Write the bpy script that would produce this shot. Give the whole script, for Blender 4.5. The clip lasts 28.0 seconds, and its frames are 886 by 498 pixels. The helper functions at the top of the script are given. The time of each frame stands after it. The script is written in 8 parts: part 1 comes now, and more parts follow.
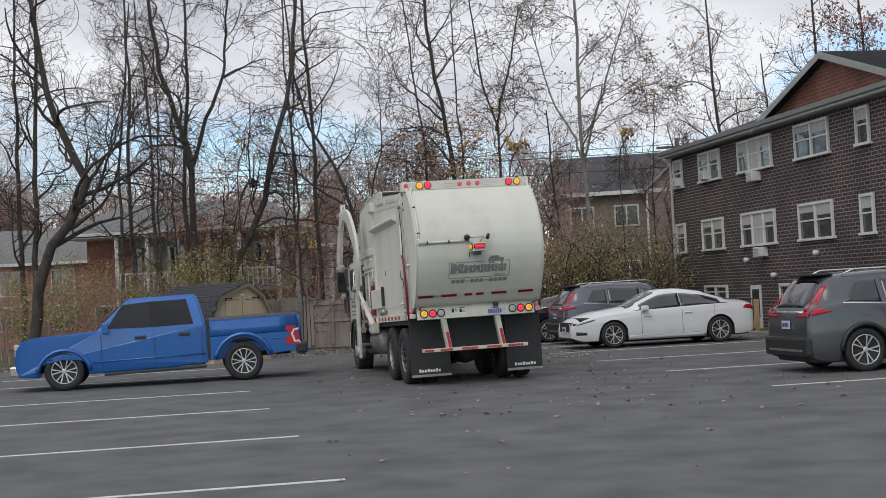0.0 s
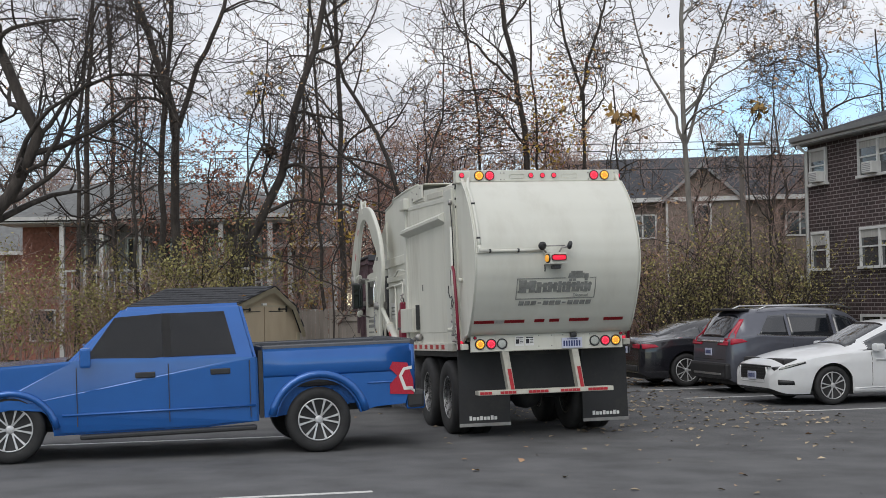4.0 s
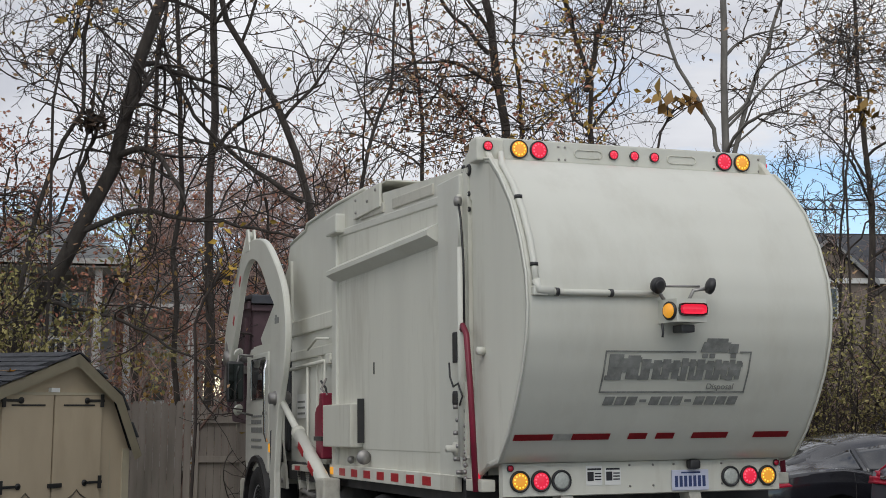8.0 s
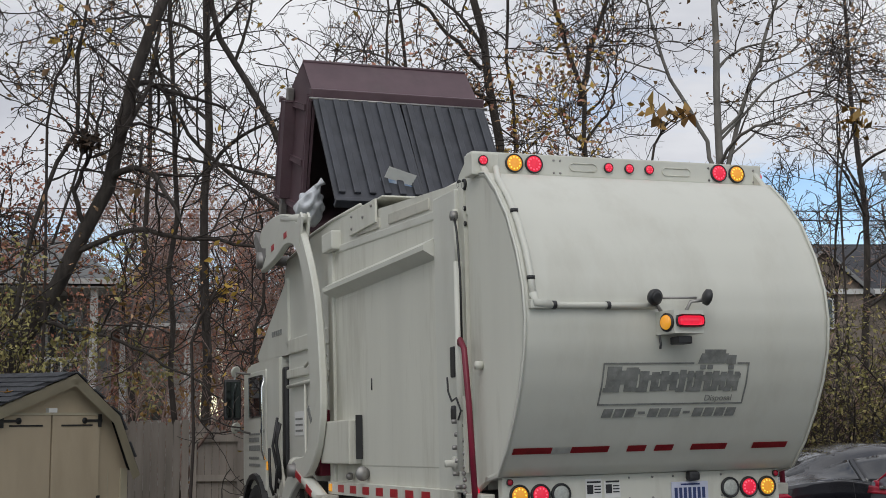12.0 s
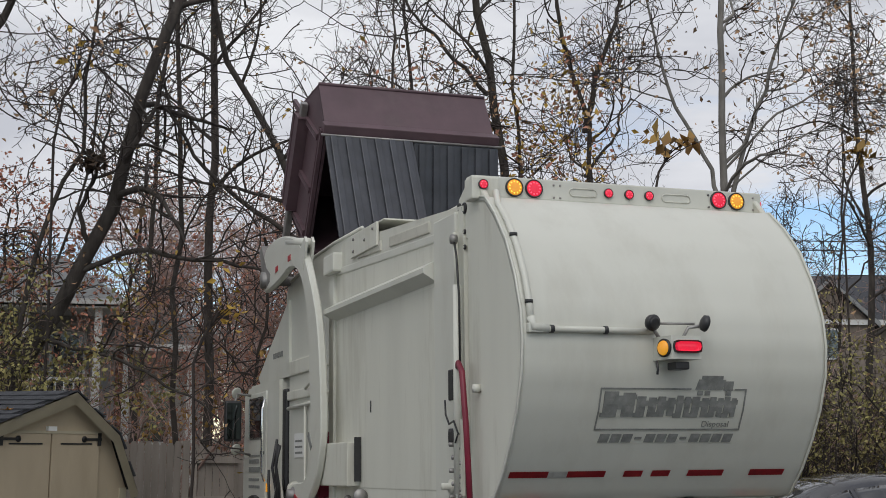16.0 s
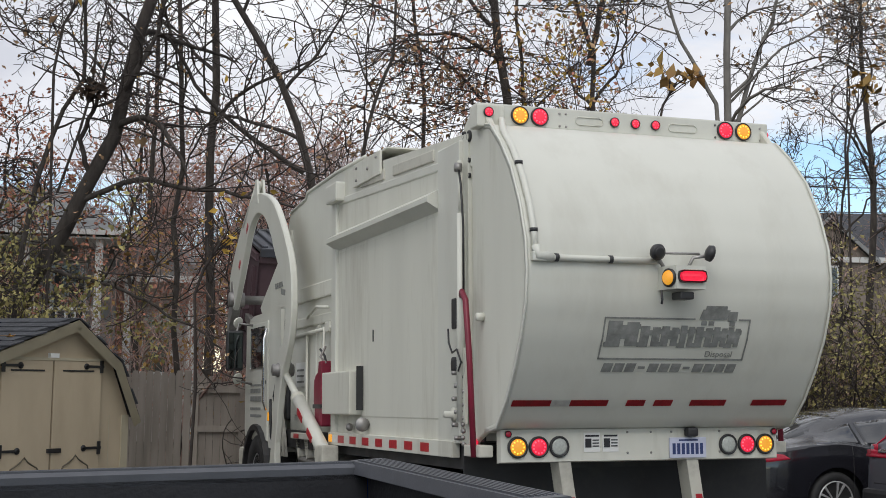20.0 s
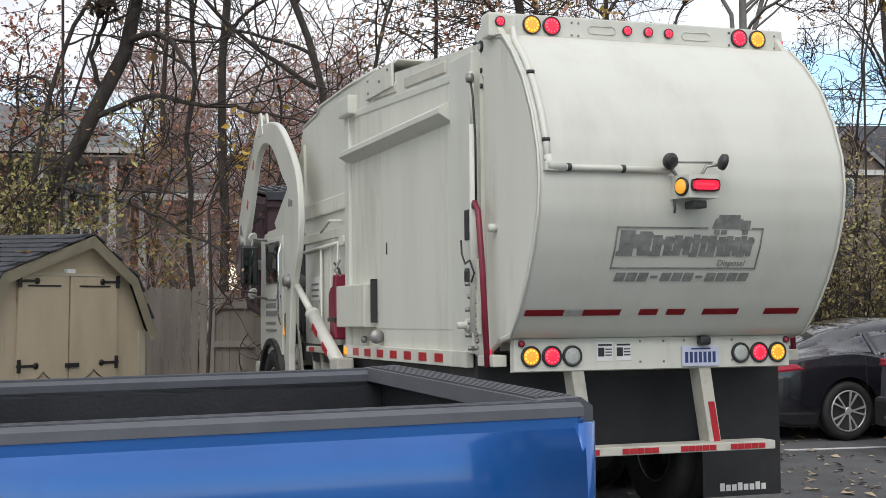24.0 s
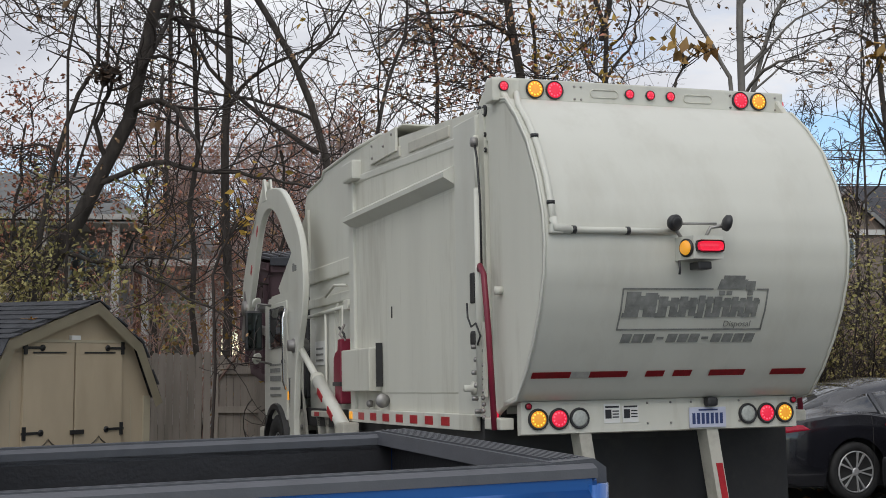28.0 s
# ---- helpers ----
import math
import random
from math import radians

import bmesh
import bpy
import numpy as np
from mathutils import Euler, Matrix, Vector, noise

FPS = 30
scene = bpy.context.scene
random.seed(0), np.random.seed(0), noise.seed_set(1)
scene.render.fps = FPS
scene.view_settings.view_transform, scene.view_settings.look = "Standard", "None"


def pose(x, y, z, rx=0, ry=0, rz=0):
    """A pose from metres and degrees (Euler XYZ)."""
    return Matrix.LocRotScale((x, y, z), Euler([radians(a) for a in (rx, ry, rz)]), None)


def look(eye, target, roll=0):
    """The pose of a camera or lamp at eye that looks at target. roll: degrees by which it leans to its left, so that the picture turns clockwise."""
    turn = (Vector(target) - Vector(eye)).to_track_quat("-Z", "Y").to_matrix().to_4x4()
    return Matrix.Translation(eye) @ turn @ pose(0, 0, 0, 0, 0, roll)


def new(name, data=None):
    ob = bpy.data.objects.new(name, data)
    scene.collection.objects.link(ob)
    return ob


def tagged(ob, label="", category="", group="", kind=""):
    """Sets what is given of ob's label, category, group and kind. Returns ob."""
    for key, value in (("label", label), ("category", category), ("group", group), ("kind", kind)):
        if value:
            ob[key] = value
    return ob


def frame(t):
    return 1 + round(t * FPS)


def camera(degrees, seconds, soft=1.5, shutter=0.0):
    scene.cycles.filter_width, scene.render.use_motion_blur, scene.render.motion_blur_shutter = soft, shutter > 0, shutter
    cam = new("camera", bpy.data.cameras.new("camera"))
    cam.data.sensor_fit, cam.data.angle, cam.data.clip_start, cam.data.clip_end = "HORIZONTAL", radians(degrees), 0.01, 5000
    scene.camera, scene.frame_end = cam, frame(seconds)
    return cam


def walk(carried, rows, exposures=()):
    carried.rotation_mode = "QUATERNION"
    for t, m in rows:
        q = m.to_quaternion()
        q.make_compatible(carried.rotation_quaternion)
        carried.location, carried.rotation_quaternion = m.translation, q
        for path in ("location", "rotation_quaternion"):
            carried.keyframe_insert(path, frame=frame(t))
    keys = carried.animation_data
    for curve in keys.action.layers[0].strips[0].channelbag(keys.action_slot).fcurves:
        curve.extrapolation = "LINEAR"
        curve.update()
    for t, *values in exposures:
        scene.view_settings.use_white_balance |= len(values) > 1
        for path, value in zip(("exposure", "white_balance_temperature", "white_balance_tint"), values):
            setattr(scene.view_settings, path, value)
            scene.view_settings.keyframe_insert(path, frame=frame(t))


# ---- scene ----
# ---------------------------------------------------------------- camera
WALK = [
    (0, 8.029, -23.660, 1.655, 91.79, 2.89, 8.89),
    (0.5, 6.981, -22.086, 1.680, 92.04, 3.88, 8.40),
    (1, 6.033, -20.601, 1.661, 91.50, 3.79, 7.93),
    (1.5, 5.226, -19.298, 1.686, 91.62, 3.73, 7.44),
    (2, 4.555, -18.205, 1.715, 92.12, 3.50, 7.06),
    (2.5, 4.036, -17.308, 1.718, 92.55, 2.79, 6.72),
    (3, 3.518, -16.405, 1.719, 92.48, 1.98, 6.24),
    (3.5, 3.115, -15.000, 1.775, 92.28, 1.33, 6.04),
    (5.5, 0.933, -4.993, 1.920, 92.62, -0.81, 4.05),
    (6, 0.774, -4.383, 1.758, 93.27, -1.14, 3.78),
    (6.5, 0.411, -3.828, 1.851, 93.84, -0.59, 2.21),
    (7, 0.49, -1.42, 1.776, 95.20, -1.14, 2.50),
    (7.5, -0.018, 0.482, 1.840, 96.11, -0.97, -0.57),
    (8, -0.007, 0.493, 1.830, 96.20, -0.63, -0.75),
    (8.5, -0.000, 0.480, 1.823, 96.10, -0.44, -0.91),
    (9, -0.001, 0.474, 1.819, 95.99, -0.27, -1.08),
    (9.5, 0.002, 0.471, 1.825, 95.97, -0.19, -1.11),
    (10, 0.007, 0.463, 1.828, 95.99, -0.11, -1.11),
    (10.5, 0.008, 0.458, 1.828, 96.08, 0.08, -1.17),
    (11, 0.016, 0.454, 1.829, 96.37, 0.29, -1.17),
    (11.5, 0.003, 0.482, 1.828, 96.69, 0.35, -1.08),
    (12, -0.018, 0.488, 1.819, 96.88, 0.12, -0.88),
    (12.5, -0.060, 0.499, 1.807, 97.03, -0.35, -0.71),
    (14.5, -0.031, 0.468, 1.802, 97.40, -0.40, -0.08),
    (15, -0.003, 0.455, 1.804, 97.63, -0.54, -0.15),
    (15.5, 0.027, 0.445, 1.800, 97.85, -0.62, -0.40),
    (16, 0.031, 0.452, 1.796, 97.96, -0.66, -0.70),
    (16.5, 0.020, 0.460, 1.797, 97.96, -0.67, -0.98),
    (17, 0.019, 0.461, 1.789, 97.89, -0.71, -1.32),
    (17.5, 0.018, 0.473, 1.789, 97.80, -0.65, -1.50),
    (18, 0.011, 0.471, 1.790, 97.73, -0.59, -1.58),
    (18.5, 0.008, 0.477, 1.781, 97.38, -0.61, -1.44),
    (19, -0.004, 0.485, 1.777, 96.61, -0.76, -1.10),
    (19.5, -0.002, 0.495, 1.766, 95.99, -0.94, -0.83),
    (20, 0.004, 0.510, 1.752, 95.25, -1.10, -0.75),
    (20.5, 0.011, 0.498, 1.729, 94.06, -1.25, -0.74),
    (21, 0.010, 0.521, 1.716, 92.90, -1.35, -0.62),
    (21.5, 0.009, 0.522, 1.712, 92.13, -1.31, -0.43),
    (23.5, 0.013, 0.510, 1.712, 91.65, -0.93, -0.18),
    (24, 0.018, 0.506, 1.712, 91.76, -0.65, -0.11),
    (24.5, 0.017, 0.502, 1.713, 91.89, -0.60, -0.08),
    (25, 0.014, 0.506, 1.712, 92.00, -0.62, -0.07),
    (25.5, 0.013, 0.499, 1.711, 92.20, -0.53, -0.09),
    (26, 0.010, 0.490, 1.713, 93.03, -0.33, -0.07),
    (26.5, 0.006, 0.466, 1.717, 93.94, -0.09, -0.05),
    (27, 0.002, 0.482, 1.713, 94.39, 0.04, 0.10),
    (27.5, -0.012, 0.471, 1.714, 94.45, -0.04, 0.08),
    (28, -0.016, 0.475, 1.708, 94.43, -0.15, -0.05),
]
cam = camera(36, 28.0, soft=0.5)
EXPOSURES = [(0, 0.04), (1, 0.16), (3, 0.12), (6, 0.30), (7, 0.12), (7.5, 0.04), (11, -0.08), (17, -0.08), (19, 0.05), (20, 0.2), (21, 0.31), (21.5, 0.41), (22.5, 0.47),
             (24, 0.49), (25, 0.49), (26, 0.42), (26.5, 0.17), (27, 0.09), (28, 0.06)]
walk(cam, [(t, pose(x, y, z, a, b, c)) for t, x, y, z, a, b, c in WALK], EXPOSURES)

# ---------------------------------------------------------------- world and light
world = bpy.data.worlds.new("world")
scene.world = world
world.use_nodes = True
wn, wl = world.node_tree.nodes, world.node_tree.links
wn.clear()
w_out = wn.new("ShaderNodeOutputWorld")
w_bg = wn.new("ShaderNodeBackground")
w_sky = wn.new("ShaderNodeTexSky")
w_sky.sky_type, w_sky.sun_disc = "NISHITA", False
w_sky.sun_elevation, w_sky.sun_rotation = radians(46), radians(188)
w_sky.air_density, w_sky.dust_density, w_sky.ozone_density = 1.0, 0.0, 3.0
w_dim = wn.new("ShaderNodeVectorMath")
w_dim.operation = "SCALE"
w_dim.inputs["Scale"].default_value = 0.11
w_co = wn.new("ShaderNodeTexCoord")
w_map = wn.new("ShaderNodeMapping")
w_map.inputs["Scale"].default_value = (1.4, 1.4, 5.0)
w_noise = wn.new("ShaderNodeTexNoise")
w_noise.inputs["Scale"].default_value = 2.2
w_noise.inputs["Detail"].default_value = 7.0
w_noise.inputs["Roughness"].default_value = 0.55
w_sep = wn.new("ShaderNodeSeparateXYZ")
w_el = wn.new("ShaderNodeMapRange")
for k, v in zip(("From Min", "From Max", "To Min", "To Max"), (0.02, 0.17, -0.10, 0.30)):
    w_el.inputs[k].default_value = v
w_add = wn.new("ShaderNodeMath")
w_add.operation = "ADD"
w_cov = wn.new("ShaderNodeMapRange")
for k, v in zip(("From Min", "From Max", "To Min", "To Max"), (0.52, 0.70, 0.0, 1.0)):
    w_cov.inputs[k].default_value = v
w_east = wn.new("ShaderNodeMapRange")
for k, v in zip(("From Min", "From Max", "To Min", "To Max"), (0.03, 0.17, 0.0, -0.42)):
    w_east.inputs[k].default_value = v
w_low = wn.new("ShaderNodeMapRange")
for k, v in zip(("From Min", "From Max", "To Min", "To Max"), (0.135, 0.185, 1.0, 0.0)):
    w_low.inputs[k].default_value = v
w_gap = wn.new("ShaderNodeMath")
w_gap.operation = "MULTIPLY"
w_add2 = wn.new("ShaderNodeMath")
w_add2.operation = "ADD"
w_noise2 = wn.new("ShaderNodeTexNoise")
w_noise2.inputs["Scale"].default_value = 3.1
w_noise2.inputs["Detail"].default_value = 5.0
w_grey = wn.new("ShaderNodeValToRGB")
w_grey.color_ramp.elements[0].position, w_grey.color_ramp.elements[0].color = 0.35, (0.46, 0.475, 0.525, 1)
w_grey.color_ramp.elements[1].position, w_grey.color_ramp.elements[1].color = 0.66, (0.685, 0.695, 0.725, 1)
w_mix = wn.new("ShaderNodeMix")
w_mix.data_type = "RGBA"
wl.new(w_co.outputs["Generated"], w_map.inputs[0])
wl.new(w_map.outputs[0], w_noise.inputs[0])
wl.new(w_map.outputs[0], w_noise2.inputs[0])
wl.new(w_co.outputs["Generated"], w_sep.inputs[0])
wl.new(w_sep.outputs[2], w_el.inputs[0])
wl.new(w_el.outputs[0], w_add.inputs[0])
wl.new(w_noise.outputs[0], w_add.inputs[1])
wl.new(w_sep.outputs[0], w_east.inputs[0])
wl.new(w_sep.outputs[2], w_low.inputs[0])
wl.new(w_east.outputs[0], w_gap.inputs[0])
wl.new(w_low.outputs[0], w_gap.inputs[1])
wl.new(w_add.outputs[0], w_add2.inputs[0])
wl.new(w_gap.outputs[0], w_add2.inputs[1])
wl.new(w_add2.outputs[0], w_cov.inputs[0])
wl.new(w_noise2.outputs[0], w_grey.inputs[0])
wl.new(w_sky.outputs[0], w_dim.inputs[0])
wl.new(w_cov.outputs[0], w_mix.inputs["Factor"])
wl.new(w_dim.outputs[0], w_mix.inputs["A"])
wl.new(w_grey.outputs[0], w_mix.inputs["B"])
wl.new(w_mix.outputs["Result"], w_bg.inputs["Color"])
w_bg.inputs["Strength"].default_value = 1.28
wl.new(w_bg.outputs[0], w_out.inputs[0])

sun_data = bpy.data.lights.new("sun", "SUN")
sun_data.energy, sun_data.angle, sun_data.color = 1.0, radians(40), (1.0, 0.97, 0.92)
sun = new("sun", sun_data)
sun.matrix_basis = look((-2, -20, 30), (2, 8, 0))


# ---------------------------------------------------------------- materials
def mat(name, col, rough=0.6, metal=0.0, var=0.15, scale=8.0, bump=0.0, bump_scale=40.0, coat=0.0, col2=None, stain=0.0,
        stain_col=(0.1, 0.09, 0.08), stain_scale=1.2, emit=None, power=0.0, island=0.0, stretch=(1, 1, 1), spec=0.5):
    """A principled material: two scales of noise in the colour, optional stains and bump."""
    m = bpy.data.materials.new(name)
    m.use_nodes = True
    nt = m.node_tree
    n, l = nt.nodes, nt.links
    b = n["Principled BSDF"]
    b.inputs["Roughness"].default_value, b.inputs["Metallic"].default_value = rough, metal
    b.inputs["Specular IOR Level"].default_value = spec
    b.inputs["Coat Weight"].default_value = coat
    b.inputs["Coat Roughness"].default_value = 0.08
    co = n.new("ShaderNodeTexCoord")
    mp = n.new("ShaderNodeMapping")
    mp.inputs["Scale"].default_value = stretch
    l.new(co.outputs["Object"], mp.inputs[0])
    no = n.new("ShaderNodeTexNoise")
    no.inputs["Scale"].default_value, no.inputs["Detail"].default_value = scale, 6.0
    l.new(mp.outputs[0], no.inputs[0])
    ramp = n.new("ShaderNodeMix")
    ramp.data_type = "RGBA"
    c2 = col2 or tuple(max(0.0, c * (1 - var)) for c in col)
    c1 = col if col2 else tuple(min(1.0, c * (1 + var)) for c in col)
    ramp.inputs["A"].default_value, ramp.inputs["B"].default_value = (*c1, 1), (*c2, 1)
    mr = n.new("ShaderNodeMapRange")
    mr.inputs["From Min"].default_value, mr.inputs["From Max"].default_value = 0.3, 0.7
    l.new(no.outputs[0], mr.inputs[0])
    l.new(mr.outputs[0], ramp.inputs["Factor"])
    out = ramp.outputs["Result"]
    if island:
        geo = n.new("ShaderNodeNewGeometry")
        hs = n.new("ShaderNodeHueSaturation")
        mv = n.new("ShaderNodeMapRange")
        mv.inputs["To Min"].default_value, mv.inputs["To Max"].default_value = 1 - island, 1 + island
        l.new(geo.outputs["Random Per Island"], mv.inputs[0])
        l.new(mv.outputs[0], hs.inputs["Value"])
        l.new(out, hs.inputs["Color"])
        out = hs.outputs[0]
    if stain:
        s2 = n.new("ShaderNodeTexNoise")
        s2.inputs["Scale"].default_value, s2.inputs["Detail"].default_value = stain_scale, 9.0
        s2.inputs["Roughness"].default_value = 0.68
        l.new(mp.outputs[0], s2.inputs[0])
        sr = n.new("ShaderNodeMapRange")
        sr.inputs["From Min"].default_value, sr.inputs["From Max"].default_value = 0.5, 0.75
        sr.inputs["To Max"].default_value = stain
        l.new(s2.outputs[0], sr.inputs[0])
        sm = n.new("ShaderNodeMix")
        sm.data_type = "RGBA"
        sm.inputs["B"].default_value = (*stain_col, 1)
        l.new(sr.outputs[0], sm.inputs["Factor"])
        l.new(out, sm.inputs["A"])
        out = sm.outputs["Result"]
    l.new(out, b.inputs["Base Color"])
    if bump:
        bn = n.new("ShaderNodeTexNoise")
        bn.inputs["Scale"].default_value, bn.inputs["Detail"].default_value = bump_scale, 4.0
        l.new(mp.outputs[0], bn.inputs[0])
        bp = n.new("ShaderNodeBump")
        bp.inputs["Strength"].default_value, bp.inputs["Distance"].default_value = bump, 0.02
        l.new(bn.outputs[0], bp.inputs["Height"])
        l.new(bp.outputs[0], b.inputs["Normal"])
    if emit:
        b.inputs["Emission Color"].default_value, b.inputs["Emission Strength"].default_value = (*emit, 1), power
    return m


def glass(name, col, rough=0.03, spec=0.8):
    m = bpy.data.materials.new(name)
    m.use_nodes = True
    b = m.node_tree.nodes["Principled BSDF"]
    b.inputs["Base Color"].default_value = (*col, 1)
    b.inputs["Roughness"].default_value, b.inputs["Specular IOR Level"].default_value = rough, spec
    b.inputs["Coat Weight"].default_value = 0.6
    return m


ASPHALT = mat("asphalt", (0.115, 0.116, 0.119), 0.88, var=0.3, scale=1.2, bump=0.6, bump_scale=160, stain=0.55,
              stain_col=(0.140, 0.140, 0.137), stain_scale=0.5)
LINE = mat("line_paint", (0.62, 0.62, 0.60), 0.8, var=0.12, scale=6, stain=0.75, stain_col=(0.12, 0.12, 0.12), stain_scale=9)
LITTER = mat("leaf_litter_soil", (0.13, 0.10, 0.07), 0.95, var=0.5, scale=2.5, col2=(0.07, 0.085, 0.04), bump=0.8, bump_scale=25)
TRUCK = mat("truck_white_paint", (0.61, 0.61, 0.55), 0.42, var=0.03, scale=2.0, coat=0.12, stain=0.26,
            stain_col=(0.36, 0.335, 0.27), stain_scale=2.4, stretch=(1, 1, 0.25))
TRUCK2 = mat("truck_dusty_white_paint", (0.63, 0.625, 0.555), 0.5, var=0.05, scale=2.5, stain=0.6,
             stain_col=(0.33, 0.305, 0.24), stain_scale=3.2, stretch=(1, 1, 0.16))
TRUCK_LOW = mat("truck_road_dirt_paint", (0.53, 0.515, 0.45), 0.6, var=0.08, scale=3, stain=0.6, stain_col=(0.2, 0.18, 0.15), stain_scale=3)
RUBBER = mat("black_rubber", (0.022, 0.022, 0.023), 0.75, var=0.25, scale=10, bump=0.2, bump_scale=60)
FLAP = mat("mud_flap_rubber", (0.02, 0.02, 0.022), 0.6, var=0.3, scale=3, stain=0.3, stain_col=(0.09, 0.085, 0.075), stain_scale=3)
DARK = mat("dark_chassis", (0.03, 0.03, 0.032), 0.65, var=0.3, scale=6, stain=0.4, stain_col=(0.09, 0.075, 0.06), stain_scale=4)
STEEL = mat("bright_steel", (0.6, 0.6, 0.6), 0.3, 1.0, var=0.1, scale=12)
ALU = mat("machined_alloy", (0.58, 0.58, 0.59), 0.35, 0.4, var=0.08, scale=20)
WORN = mat("worn_steel", (0.32, 0.31, 0.30), 0.5, 0.7, var=0.2, scale=9, stain=0.4, stain_col=(0.14, 0.08, 0.05), stain_scale=5)
CHROME = mat("chrome", (0.8, 0.8, 0.8), 0.12, 1.0, var=0.03)
REDMET = mat("red_painted_steel", (0.20, 0.012, 0.035), 0.45, var=0.2, scale=6, stain=0.3, stain_col=(0.08, 0.02, 0.02), stain_scale=5)
REFL_R = mat("red_reflective_tape", (0.42, 0.02, 0.03), 0.35, var=0.15, scale=30)
REFL_W = mat("white_reflective_tape", (0.66, 0.66, 0.64), 0.4, var=0.1, scale=30)
GREYINK = mat("faded_grey_decal", (0.20, 0.205, 0.195), 0.7, var=0.25, scale=14, stain=0.35, stain_col=(0.5, 0.5, 0.47), stain_scale=16)
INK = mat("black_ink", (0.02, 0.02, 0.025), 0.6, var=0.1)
WHITEINK = mat("white_ink", (0.72, 0.72, 0.7), 0.6, var=0.05)
NAVY = mat("navy_ink", (0.03, 0.05, 0.16), 0.6, var=0.1)
PLATE = mat("plate_white", (0.55, 0.57, 0.70), 0.45, var=0.05, scale=20)
RED_ON = mat("lit_red_lens", (0.45, 0.015, 0.035), 0.25, var=0.1, scale=60, emit=(1.0, 0.03, 0.08), power=0.55)
RED_OFF = mat("red_lens", (0.42, 0.015, 0.04), 0.2, var=0.2, scale=60)
AMBER = mat("amber_lens", (0.62, 0.24, 0.05), 0.22, var=0.15, scale=60, emit=(1.0, 0.46, 0.02), power=0.45)
RED_CELL = mat("lit_red_cell", (0.5, 0.03, 0.06), 0.3, var=0.1, scale=60, emit=(1.0, 0.10, 0.17), power=0.95)
AMBER_CELL = mat("lit_amber_cell", (0.6, 0.35, 0.05), 0.3, var=0.1, scale=60, emit=(1.0, 0.70, 0.06), power=1.0)
CLEAR = mat("clear_lens", (0.45, 0.47, 0.44), 0.15, var=0.15, scale=70)
BLACKPL = mat("black_plastic", (0.025, 0.025, 0.027), 0.45, var=0.15, scale=10)
LID = mat("black_lid_plastic", (0.042, 0.045, 0.056), 0.42, var=0.25, scale=5, stain=0.3, stain_col=(0.10, 0.10, 0.11), stain_scale=4)
BROWN = mat("brown_container_paint", (0.098, 0.058, 0.070), 0.55, var=0.15, scale=4, stain=0.35, stain_col=(0.13, 0.10, 0.10), stain_scale=3)
BAG = mat("white_trash_bag", (0.6, 0.62, 0.66), 0.35, var=0.12, scale=6, bump=0.7, bump_scale=14)
BAGK = mat("black_trash_bag", (0.02, 0.02, 0.022), 0.3, var=0.2, bump=0.7, bump_scale=14)
BLUE = mat("metallic_blue_paint", (0.011, 0.110, 0.40), 0.27, 0.30, var=0.05, scale=3, coat=0.9)
WHITECAR = mat("white_car_paint", (0.72, 0.73, 0.74), 0.3, var=0.02, coat=0.8)
GREYCAR = mat("grey_car_paint", (0.105, 0.11, 0.135), 0.3, 0.4, var=0.05, coat=0.9)
SILVERCAR = mat("slate_grey_car_paint", (0.085, 0.088, 0.098), 0.3, 0.4, var=0.05, coat=0.9)
BLACKCAR = mat("black_car_paint", (0.012, 0.012, 0.016), 0.22, var=0.1, coat=1.0)
TINT = glass("tinted_glass", (0.012, 0.014, 0.018))
WINGLASS = glass("window_glass", (0.05, 0.055, 0.06), 0.04)
# truck mirrors: the dark view they would reflect is put into the colour
DARKMIRROR = mat("dark_reflection_mirror_glass", (0.05, 0.055, 0.055), 0.05, 1.0, var=0.02)
MIRROR = mat("mirror_glass", (0.8, 0.82, 0.84), 0.03, 1.0, var=0.01)
BEDLINER = mat("bed_liner", (0.017, 0.017, 0.020), 0.5, var=0.25, scale=9, bump=0.12, bump_scale=60)
CAPRAIL = mat("grey_rail_cap", (0.072, 0.076, 0.088), 0.45, var=0.12, scale=8, bump=0.06, bump_scale=120, stain=0.25, stain_col=(0.13, 0.13, 0.14), stain_scale=5)
SHEDWALL = mat("tan_shed_siding", (0.42, 0.345, 0.245), 0.75, var=0.06, scale=4, stain=0.25, stain_col=(0.24, 0.19, 0.12), stain_scale=3, stretch=(1, 1, 0.3))
SHEDTRIM = mat("tan_shed_trim", (0.40, 0.355, 0.26), 0.7, var=0.06, scale=5)
SHINGLE = mat("charcoal_shingle", (0.043, 0.045, 0.052), 0.9, var=0.3, scale=9, bump=0.5, bump_scale=60, island=0.25)
IRON = mat("black_iron", (0.015, 0.015, 0.016), 0.5, var=0.1)
FENCE = mat("weathered_fence_wood", (0.29, 0.255, 0.225), 0.85, var=0.25, scale=5, island=0.25, stretch=(1, 1, 0.12), bump=0.4, bump_scale=30)
REDBRICK = mat("red_brick", (0.27, 0.12, 0.09), 0.85, var=0.3, scale=9, island=0.3)
TANBRICK = mat("tan_brick", (0.20, 0.165, 0.14), 0.85, var=0.2, scale=3, bump=0.3, bump_scale=30)
WHITETRIM = mat("white_window_trim", (0.62, 0.62, 0.61), 0.55, var=0.06, scale=5, stain=0.2, stain_col=(0.35, 0.34, 0.32), stain_scale=4)
GUTTER = mat("grey_gutter", (0.24, 0.245, 0.25), 0.5, var=0.1, scale=4)
CURTAIN = mat("pale_curtain", (0.42, 0.41, 0.39), 0.9, var=0.15, scale=3, stretch=(8, 8, 0.4))
